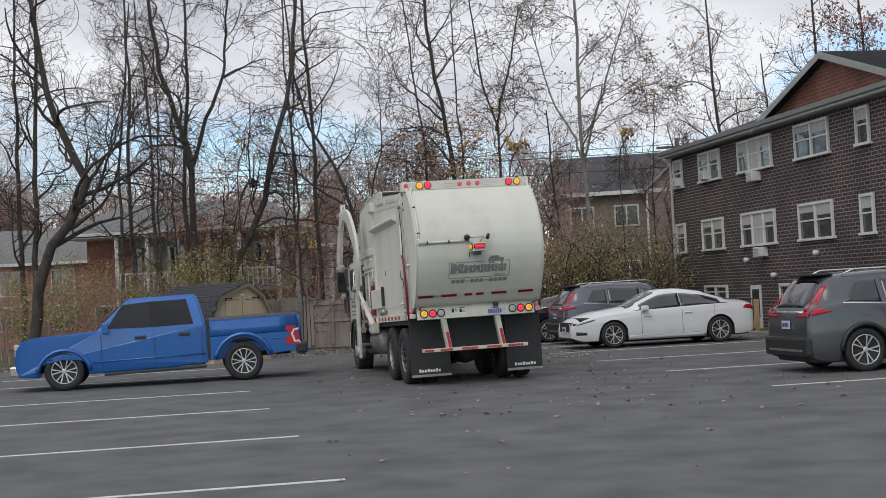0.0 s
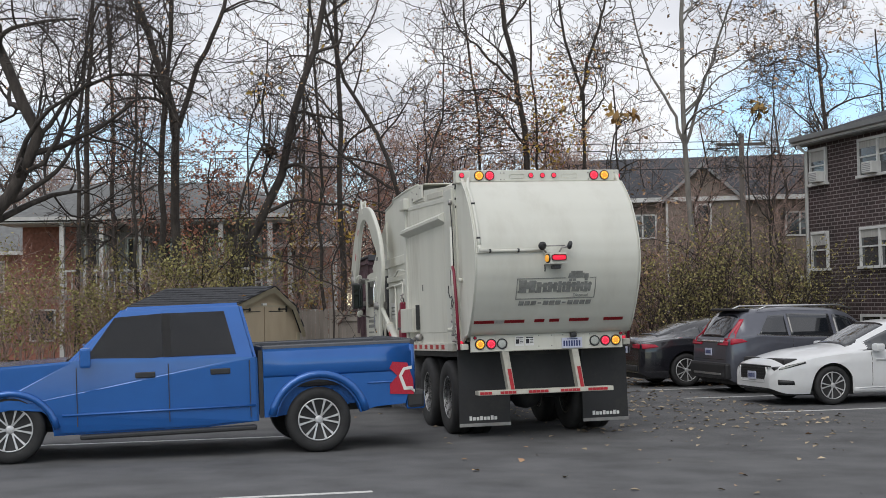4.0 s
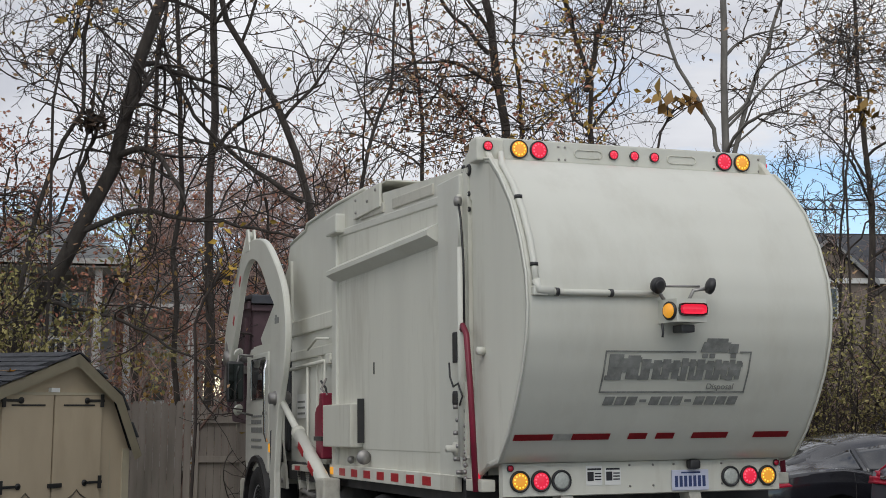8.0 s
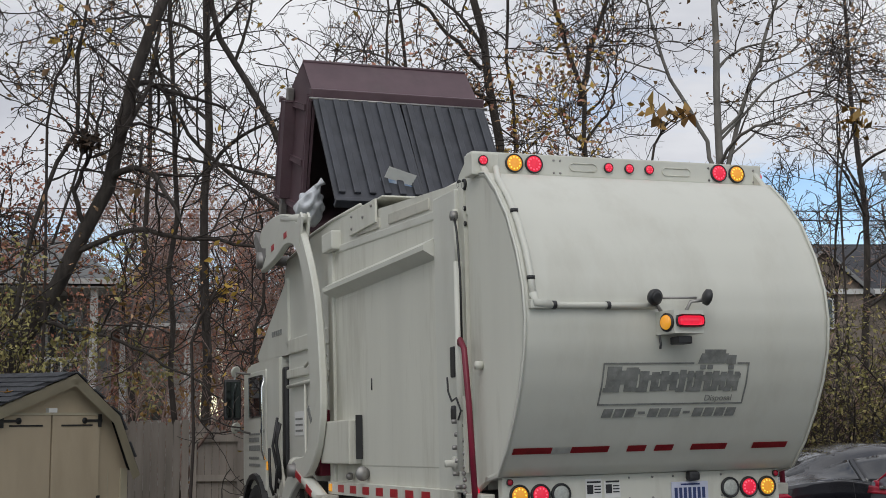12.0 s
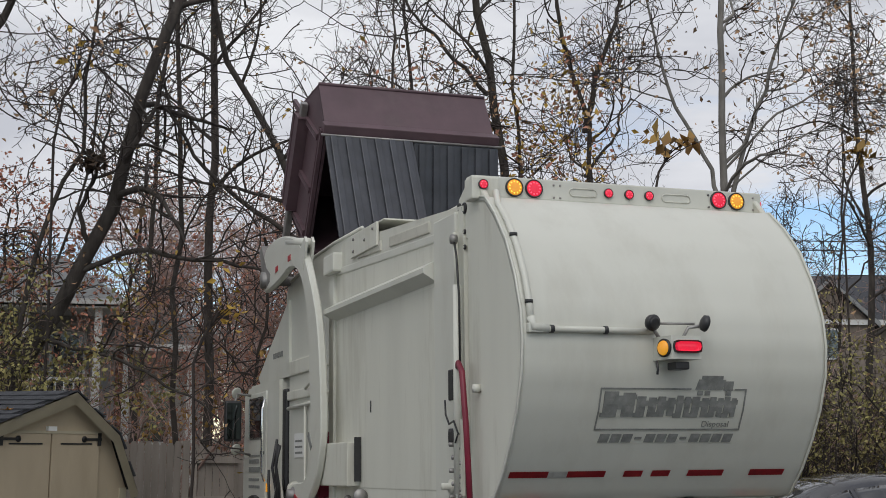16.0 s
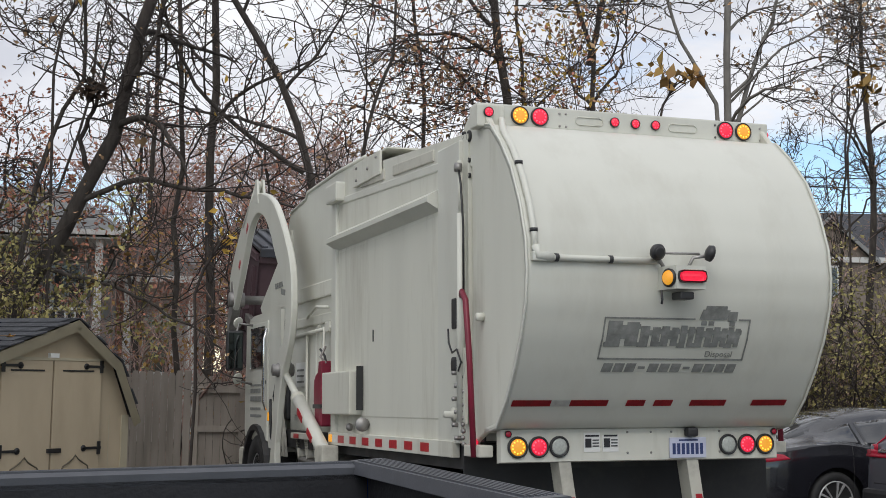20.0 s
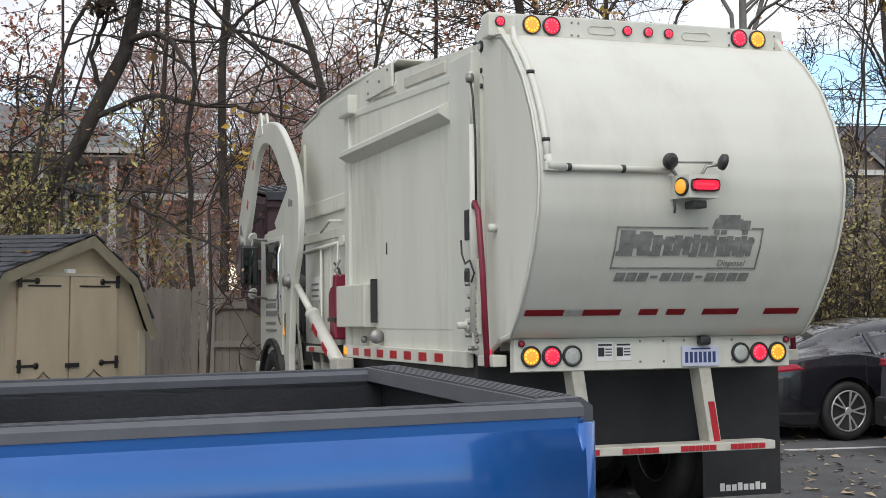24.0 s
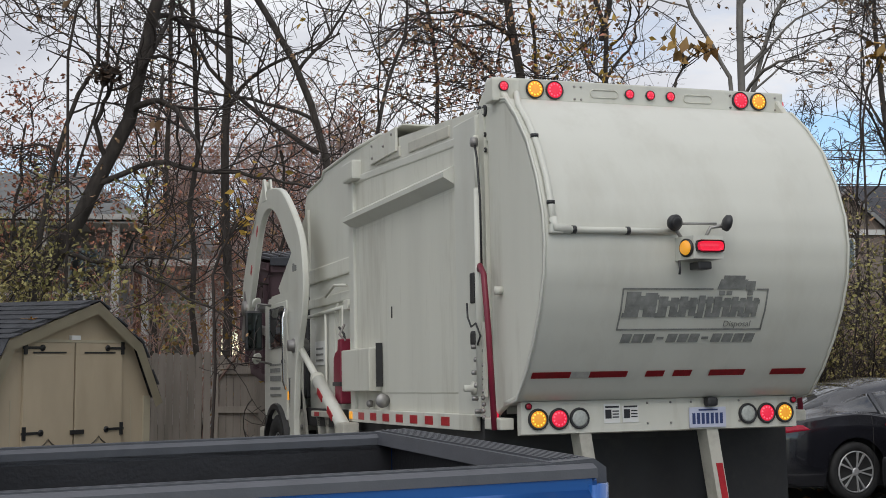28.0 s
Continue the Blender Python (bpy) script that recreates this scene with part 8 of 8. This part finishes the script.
for i, (x, y, h, r) in enumerate([(-12.5, 18.5, 13, .13), (-13.8, 22, 15, .16), (-15.5, 19, 13, .12), (-11.2, 25, 15, .13), (-10.0, 20.5, 12, .09), (-17.5, 23, 15, .15), (-7.6, 18.2, 10, .07), (-5.4, 26, 14, .10),
                                  (0.0, 26, 13, .09), (-19.5, 20, 14, .14), (-21, 26, 16, .15), (-12.0, 30, 15, .12)]):
    dx = 0.9 * math.sin(i * 2.1)
    tree("tree", DARKTREE, [(x, y, 0), (x + dx * 0.3, y, h * 0.3), (x + dx * 0.2, y, h * 0.55), (x + dx, y, h)], r * (0.9 if x < -9 else 0.7), 0.02, 40 + i, n_limb=11 if x < -9 else 9, limb_len=2.5, low=0.22, n_branch=7 if x < -9 else 5, n_twig=5 if x < -9 else 4, n_fine=2 if x < -9 else 1)
for i, (x, y, h, r, lf, n) in enumerate([(10.8, 34, 14, .16, None, 0), (13.0, 35, 11, .10, None, 0), (15.2, 36, 16, .16, LEAF_B, 250), (17.5, 38, 16, .16, LEAF_R, 2200), (21.0, 36, 16, .16, LEAF_R, 1500), (4.0, 33, 9, .08, LEAF_B, 150),
                                         (13.5, 30, 8, .06, LEAF_B, 80)]):
    tree("tree", "bare tree behind the apartment block" if lf is not LEAF_R else "tree with thinning russet leaves", [(x, y, 0), (x + 0.2, y, h * 0.4), (x - 0.1, y, h)], r * 0.8, 0.025, 70 + i, n_limb=13, limb_len=2.8, low=0.3, n_branch=6, n_twig=4, n_fine=2, leaf=lf, leaf_n=n, leaf_size=0.13, cling=500)
# far woods behind the houses, joined
TWIG_R = mat("reddish_twigs", (0.34, 0.235, 0.205), 0.95, var=0.3, scale=3)


def woods(label, n, x0, x1, y0, y1, h0, h1, seed, fat, leaf_n):
    rng = np.random.default_rng(seed)
    ob = tagged(new("far_woods"), label, "woods", kind="stuff")
    xy = np.stack([rng.uniform(x0, x1, n), rng.uniform(y0, y1, n)], 1)
    hs = rng.uniform(h0, h1, n)
    P0 = np.zeros((n, 6, 3))
    for k in range(6):
        P0[:, k, :2] = xy + 0.25 * k * rng.normal(size=(n, 2)) * 0.4
        P0[:, k, 2] = hs * k / 5
    R0 = np.linspace(fat, 0.03, 6)[None, :] * (0.6 + 0.7 * rng.random((n, 1)))
    P1, R1 = sprout(rng, P0, R0, 16, 0.12, 1.0, 3.0, 0.55, 0.3, 5, 0.45, 0.18)
    P2, R2 = sprout(rng, P1, R1, 8, 0.2, 1.0, 1.6, 0.55, 0.2, 4, 0.5, 0.2)
    P3, R3 = sprout(rng, P2, R2, 4, 0.2, 1.0, 0.9, 0.6, 0.1, 3, 0.6, 0.2)
    mesh_np("far_trunks", [tubes(P0, R0, 6), tubes(P1, np.clip(R1, 0.016, 0.06), 3)], TWIG, ob)
    mesh_np("far_twigs", [tubes(P2, np.clip(R2, 0.010, 0.02), 3), tubes(P3, np.full_like(R3, 0.0075), 3)], TWIG_R, ob)
    tips = np.concatenate([P3[:, -1], P2[:, -1]])
    mesh_np("far_leaves", [leaves_at(rng, tips[rng.choice(len(tips), leaf_n)], 0.10, 0.15)], LEAF_B, ob)


woods("pinkish bare woodland behind the brick house", 70, -27, 3, 40, 50, 4.6, 8.4, 9, 0.09, 12000)
woods("grey-brown bare woodland behind the houses", 95, -75, -24, 42, 58, 6, 10.5, 10, 0.11, 6000)
woods("bare woodland beyond the far apartments", 26, 3, 60, 60, 68, 8, 13, 12, 0.11, 1500)


# ---------------------------------------------------------------- undergrowth and leaves
def thicket(name, label, x0, x1, y0, y1, n, h, seed, leaf, leaf_n, leaf_size, stems=TWIG, fine=5):
    rng = np.random.default_rng(seed)
    ob = tagged(new(name), label, "undergrowth", kind="stuff")
    b = np.stack([rng.uniform(x0, x1, n), rng.uniform(y0, y1, n), np.zeros(n)], 1)
    hh = h * (0.5 + 0.7 * rng.random(n))
    P = np.zeros((n, 6, 3))
    lean = 0.55 * rng.normal(size=(n, 2))
    drift = np.zeros((n, 2))
    for k in range(6):
        drift += 0.06 * h * 0.4 * rng.normal(size=(n, 2))
        P[:, k, :2] = b[:, :2] + lean * (k / 5) ** 1.8 * hh[:, None] * 0.7 + drift
        P[:, k, 2] = hh * np.sin(k / 5 * (1.0 + 0.5 * (np.arange(n) % 3) / 2))
    R = np.linspace(0.02, 0.006, 6)[None, :] * (0.6 + 0.9 * rng.random((n, 1)))
    P1, R1 = sprout(rng, P, R, 7, 0.15, 1.0, h * 0.42, 0.55, 0.2, 5, 0.6, 0.2)
    P2, R2 = sprout(rng, P1, R1, fine, 0.2, 1.0, h * 0.2, 0.6, 0.1, 3, 0.6, 0.2)
    mesh_np("stems", [tubes(P, R, 4), tubes(P1, np.maximum(R1, 0.004), 3), tubes(P2, np.maximum(R2, 0.003), 3)], stems, ob)
    if leaf_n:
        tips = np.concatenate([P2[:, -1], P2[:, 1]])
        pick = rng.choice(len(tips), leaf_n)
        mesh_np("leaves", [leaves_at(rng, tips[pick], leaf_size, 0.07)], leaf, ob)
    return ob


LEAF_YB = mat("golden_brown_leaf", (0.36, 0.23, 0.06), 0.75, var=0.35, scale=2, island=0.5, col2=(0.26, 0.14, 0.05))
thicket("undergrowth", "olive-leaved shrubs crowding behind the shed", -13, -5.0, 16.6, 19.5, 54, 2.6, 31, LEAF_G, 12000, 0.06, TWIG_R)
thicket("undergrowth", "dense pale olive bush beside the shed roof", -7.2, -5.0, 17.4, 18.4, 26, 3.1, 39, LEAF_G, 6000, 0.06)
thicket("undergrowth", "pinkish saplings beyond the brick house", -6.0, 1.5, 33.0, 38.0, 60, 4.6, 40, LEAF_R, 6500, 0.075, TWIG_R)
thicket("undergrowth", "reddish bare brush among the tree trunks", -15, -1.5, 21, 27, 26, 2.4, 32, LEAF_R, 1500, 0.055, TWIG_R)
thicket("undergrowth", "pinkish tangled brush before the brick house", -6.5, -2.0, 24.5, 29, 14, 3.8, 33, LEAF_R, 1300, 0.06, TWIG_R)
thicket("undergrowth", "thin brown brush under the trees", -24, -8.5, 18, 27, 120, 3.2, 34, LEAF_B, 1800, 0.06, TWIG_R)
thicket("undergrowth", "yellow-leaved saplings beside the fence", -4.6, -2.3, 20.8, 22.6, 8, 4.2, 35, LEAF_YB, 700, 0.08, TWIG_R)
thicket("undergrowth", "bare brush behind the truck", -1.5, 6.5, 22, 27, 110, 3.8, 36, LEAF_B, 1500, 0.09, TWIG_R)
thicket("shrub_belt", "yellow-green autumn shrubs at the end of the car park", 4.2, 9.0, 21.0, 24.5, 85, 3.1, 37, LEAF_G, 12000, 0.055)
thicket("shrub_belt", "dry brown brush at the end of the car park", 2.5, 13.0, 24.0, 31.0, 80, 2.6, 38, LEAF_B, 2200, 0.08, TWIG_R)

tree("tree", "small tree holding many russet and orange leaves", [(-8.3, 27.0, 0), (-8.2, 27, 2.0), (-8.4, 27, 4.0), (-8.2, 27, 6.2)], 0.07, 0.02, 91, n_limb=14, limb_len=1.9, low=0.35, leaf=LEAF_R, leaf_n=2200, leaf_size=0.085)
tree("tree", "small tree with thin pinkish autumn leaves", [(-5.6, 26.4, 0), (-5.5, 26.4, 2.4), (-5.7, 26.4, 4.6), (-5.4, 26.4, 6.8)], 0.06, 0.02, 92, n_limb=14, limb_len=1.9, low=0.4, leaf=LEAF_R, leaf_n=1500, leaf_size=0.06, twig_mat=TWIG_R)
tree("tree", "small tree with thin pinkish autumn leaves", [(-3.0, 25.2, 0), (-3.1, 25.2, 2.0), (-2.9, 25.2, 4.0), (-3.0, 25.2, 5.8)], 0.05, 0.02, 93, n_limb=14, limb_len=1.7, low=0.4, leaf=LEAF_R, leaf_n=1300, leaf_size=0.06, twig_mat=TWIG_R)
tree("tree", "tree with sparse pale brown leaves", [(-10.6, 28.0, 0), (-10.5, 28, 3.0), (-10.8, 28, 5.5), (-10.5, 28, 8.0)], 0.08, 0.02, 94, n_limb=14, limb_len=2.3, low=0.4, leaf=LEAF_R, leaf_n=2000, leaf_size=0.065, twig_mat=TWIG_R)


def vine():
    rng = np.random.default_rng(77)
    v = tagged(new("vine_foliage"), "brown and yellow vine leaves hanging in the tall tree", "vine", kind="stuff")
    n = 40
    P = np.zeros((n, 7, 3))
    s = np.stack([rng.uniform(-0.9, 2.6, n), rng.uniform(21.6, 23.4, n), rng.uniform(6.0, 8.0, n)], 1)
    for k in range(7):
        P[:, k] = s + np.array([0, 0, -0.28 * k]) * rng.random((n, 1)) + 0.16 * k * rng.normal(size=(n, 3)) * np.array([1, 1, 0.4])
    R = np.full((n, 7), 0.008)
    P1, R1 = sprout(rng, P, R, 6, 0.0, 1.0, 0.7, 0.7, -0.1, 7, 0.8, 0.3)
    P2, R2 = sprout(rng, P1, R1, 3, 0.2, 1.0, 0.35, 0.7, -0.1, 3, 0.8, 0.3)
    mesh_np("vine_stems", [tubes(P, R, 4), tubes(P1, np.maximum(R1, 0.004), 3), tubes(P2, np.maximum(R2, 0.003), 3)], TWIG, v)
    tips = np.concatenate([P1[:, -1], P2[:, -1]])
    mesh_np("brown_leaves", [leaves_at(rng, tips[rng.choice(len(tips), 1500)], 0.075, 0.10)], LEAF_B, v)
    mesh_np("russet_leaves", [leaves_at(rng, tips[rng.choice(len(tips), 700)], 0.08, 0.10)], LEAF_R, v)
    right = tips[tips[:, 0] > 1.3]
    mesh_np("yellow_leaves", [leaves_at(rng, right[rng.choice(len(right), 420)], 0.085, 0.10)], LEAF_Y, v)


vine()


def sprig(x, y, z, n, size, seed, label, mt):
    rng = np.random.default_rng(seed)
    s = thing("leafy_sprig", label, "branch", Matrix.Translation((x, y, 0)), "leafy sprigs")
    P = np.array([[[0, 0, 0], [0.05, 0, z * 0.5], [0, 0, z * 0.9], [0.1, 0, z], [0.3, 0, z + 0.35]]], float)
    P1, R1 = sprout(rng, P, np.full((1, 5), 0.02), 8, 0.84, 1.0, 0.9, 0.6, 0.4, 4, 0.6)
    mesh_np("stem", [tubes(P, np.full((1, 5), 0.02), 5), tubes(P1, np.maximum(R1, 0.005), 3)], TWIG, s)
    tips = np.concatenate([P1[:, -1], P1[:, 2]])
    mesh_np("leaves", [leaves_at(rng, tips[rng.choice(len(tips), n)], size, 0.12)], mt, s)


sprig(3.45, 21.0, 5.9, 22, 0.20, 51, "sapling top holding a few large brown leaves", LEAF_YB)
sprig(7.0, 23.0, 6.2, 30, 0.16, 52, "sapling top holding a few brown leaves", LEAF_YB)
sprig(-4.9, 18.0, 6.2, 10, 0.12, 53, "sapling top holding a few yellow leaves", LEAF_Y)
sprig(-2.9, 17.6, 3.0, 45, 0.085, 54, "sapling with bright yellow leaves beside the fence", LEAF_Y)


def nest():
    rng = np.random.default_rng(66)
    c = np.array((-4.49, 18.4, 5.44))
    ob = thing("leaf_nest", "dark ball of dead leaves lodged in a bare sapling", "nest", Matrix.Translation(c))
    mesh_np("nest_leaves", [leaves_at(rng, 0.085 * rng.normal(size=(110, 3)) * np.array([1.2, 1, 0.8]), 0.10, 0.02)], mat("dead_leaf", (0.075, 0.05, 0.035), 0.9, var=0.4, island=0.4), ob)
    P0 = np.zeros((26, 5, 3))
    d = unit(rng.normal(size=(26, 3)))
    for k in range(5):
        P0[:, k] = d * 0.045 * k + 0.02 * rng.normal(size=(26, 3))
    mesh_np("nest_twigs", [tubes(P0, np.full((26, 5), 0.006), 3)], TWIG, ob)
    mesh_np("nest_branch", [tubes(np.array([[[-0.4, 0, -1.4], [-0.15, 0, -0.6], [0, 0, 0], [0.05, 0, 0.9]]]), np.full((1, 4), 0.018), 6)], BARK, ob)


nest()


def fallen():
    rng = np.random.default_rng(88)
    f = tagged(new("fallen_leaves"), "dry fallen leaves scattered on the asphalt", "leaves", kind="stuff")
    def lay(n, u0, u1, v0, v1, size):
        u, v = rng.uniform(u0, u1, n), rng.uniform(v0, v1, n)
        c = np.stack([u * CU - v * SU, u * SU + v * CU, np.full(n, 0.012)], 1)
        a = rng.uniform(0, 2 * np.pi, n)
        d = np.stack([np.cos(a), np.sin(a), 0.15 * rng.normal(size=n)], 1)
        e = np.stack([-np.sin(a), np.cos(a), 0.15 * rng.normal(size=n)], 1)
        s = (size * (0.5 + rng.random((n, 1))))
        up = np.array([0, 0, 1.0]) * s * 0.25
        vv = np.stack([c - d * s, c + e * s * 0.7 + up, c + d * s, c - e * s * 0.7 + up], 1).reshape(-1, 3)
        i = np.arange(n)[:, None] * 4
        return vv, np.concatenate([i + np.array([[0, 1, 2]]), i + np.array([[0, 2, 3]])])
    mesh_np("pale_leaves", [lay(300, 2.5, 9.5, -8, 15, 0.038), lay(620, 4.5, 9.2, 5, 14, 0.040), lay(60, 0.5, 9, -26, -8, 0.04), lay(700, -6, 14, 14, 18.5, 0.05)], mat("pale_dry_leaf", (0.34, 0.27, 0.18), 0.8, var=0.3, scale=4, island=0.4), f)
    mesh_np("dark_leaves", [lay(60, 2.0, 10.0, -14, 15, 0.045), lay(700, -6, 14, 14, 18.5, 0.06), lay(500, 14.2, 16.3, -10, 20, 0.06)], LEAF_B, f)
    return f


fallen()


# ---------------------------------------------------------------- what moves
def between(rows, t):
    for a, b in zip(rows, rows[1:]):
        if a[0] <= t <= b[0]:
            f = (t - a[0]) / (b[0] - a[0])
            f = f * f * (3 - 2 * f) if b[0] - a[0] > 1.2 else f
            return [p + (q - p) * f for p, q in zip(a[1:], b[1:])]
    return list(rows[-1][1:])


def lump(name, label, material, r, seed, squash=(1, 1, 1), neck=True):
    """A tied, creased refuse bag."""
    rng = random.Random(seed)
    ob = thing(name, label, "trash bag", None, "bags tipped from the container")
    bm = B()
    bmesh.ops.create_icosphere(bm, subdivisions=4, radius=r)
    ph = [(Vector((rng.uniform(-1, 1), rng.uniform(-1, 1), rng.uniform(-1, 1))).normalized(), rng.uniform(0, 6), rng.uniform(4, 11)) for _ in range(14)]
    for v in bm.verts:
        d = v.co.normalized()
        k = 1 + sum(0.030 * math.sin(f * d.dot(n) * 1.6 + q) for n, q, f in ph)
        k *= 1 - 0.12 * abs(math.sin(3.5 * math.atan2(d.y, d.x))) * max(0.0, d.z)
        if neck and d.z > 0.86:
            k *= 1 + 2.4 * (d.z - 0.86)
        v.co = Vector((d.x * squash[0], d.y * squash[1], d.z * squash[2])) * (r * k)
    part("bag_body", bm, material, ob, smooth=True)
    if neck:
        part("bag_knot", tube(B(), [(0, 0, r * squash[2] * 1.18), (0.02, 0.01, r * squash[2] * 1.35), (0.06, 0.03, r * squash[2] * 1.5)], [0.035, 0.022, 0.045], 8), material, ob)
    return ob


# each with its place in the container, then its fall in the truck's space
BAGS = [
    (lump("trash_bag", "white plastic trash bag tumbling from the container", BAG, 0.17, 1, (0.85, 0.8, 1.35)), (-0.62, 0.62, 0.42), [(11.5, -0.74, 5.95, 4.80, 20), (11.8, -0.88, 5.55, 4.50, 40), (12.0, -1.03, 5.0, 4.10, 30), (12.2, -0.75, 4.95, 3.4, 70), (12.5, -0.6, 4.9, 2.0, 130)]),
    (lump("trash_bag", "white plastic trash bag with creased sides", BAG, 0.24, 2, (1.1, 1, 0.9)), (0.1, 0.55, 0.40), [(11.5, -0.15, 6.70, 4.75, 40), (11.75, 0.0, 6.3, 4.1, 65), (12.0, 0.05, 5.3, 3.4, 90), (12.4, 0.0, 5.0, 1.9, 130)]),
    (lump("trash_bag", "black plastic trash bag", BAGK, 0.30, 3, (1.1, 1, 0.95)), (0.6, 0.6, 0.44), [(11.5, -0.45, 6.25, 4.38, 30), (11.8, -0.2, 5.9, 3.7, 65), (12.1, 0.2, 5.5, 2.7, 100), (12.6, 0.5, 4.8, 1.7, 140)]),
]


def carton():
    ob = thing("carton", "blue and white crushed paper carton", "carton")
    bm = box(B(), -0.17, 0.17, -0.10, 0.10, -0.09, 0.09, 0.012)
    for v in bm.verts:
        v.co.x += 0.02 * math.sin(9 * v.co.y + 3)
        v.co.z += 0.015 * math.sin(11 * v.co.x)
    part("carton_body", bm, mat("blue_carton", (0.12, 0.22, 0.38), 0.6, var=0.3, scale=9, col2=(0.55, 0.57, 0.6)), ob)
    part("carton_flap", prism(B(), [(0.0, 0.0), (0.12, 0.07), (0.12, 0.08), (0.0, 0.01)], -0.15, 0.15, "x", Matrix.Translation((0, 0.09, 0.07))), WHITEINK, ob)
    return ob


BAGS.append((carton(), (0.25, 0.55, 0.75), [(11.6, 0.15, 6.3, 4.9, 30), (11.8, 0.0, 5.1, 4.60, 45), (12.0, -0.29, 4.45, 4.205, 80), (12.25, -0.15, 4.6, 3.4, 120), (12.6, 0.1, 5.0, 2.2, 150)]))


def motions():
    walk(truck, [(t, truck_pose(dx, dy, tn)) for t, dx, dy, tn in TRUCK_ROWS])
    times = sorted({r[0] for r in LIFT} | {r[0] for r in TRUCK_ROWS})
    rows_arm, rows_bin, rows_l, rows_r, rows_leg, rows_ram, rows_rod = [], [], [], [], [], [], []
    for t in times:
        psi, reach, tilt, la, lb = between(LIFT, t)
        base = truck_pose(*between(TRUCK_ROWS, t))
        turn = float(np.interp(psi, (ARM_REST, 41, 78, 100), (0, 31, 46, 53)))
        c, n = math.cos(radians(turn)), math.sin(radians(turn))
        jy, jz = PIVOT[1] + RAM_JOINT[0] * c - RAM_JOINT[1] * n - RAM_FOOT[0], PIVOT[2] + RAM_JOINT[0] * n + RAM_JOINT[1] * c - RAM_FOOT[1]
        rows_ram.append((t, pose(0, *RAM_FOOT, math.degrees(math.atan2(jz, jy)))))
        rows_rod.append((t, pose(0, math.hypot(jy, jz), 0)))
        rows_arm.append((t, pose(*PIVOT, turn)))
        rows_leg.append((t, pose(0, *TIP, tilt - 8.0 - turn)))
        rows_bin.append((t, bin_pose(psi, reach, tilt, base)))
        rows_l.append((t, pose(0, *HINGE, -la)))
        rows_r.append((t, pose(0, *HINGE, -lb)))
    for ob, at, fall in BAGS:
        rows = [(t, m @ Matrix.Translation(at)) for t, m in rows_bin if t <= 11.25]
        base = truck_pose(*TRUCK_ROWS[-1][1:])
        rows += [(t, base @ pose(x, y, zz, tw + 20, tw * 0.2, 0)) for t, x, y, zz, tw in fall]
        rows.append((28.0, rows[-1][1]))
        walk(ob, rows)
    walk(arm_pair, rows_arm)
    walk(fork_legs, rows_leg)
    walk(ram_pair, rows_ram)
    walk(ram_rods, rows_rod)
    walk(bin_ob, rows_bin)
    walk(bin_lids[0], rows_l)
    walk(bin_lids[1], rows_r)


motions()
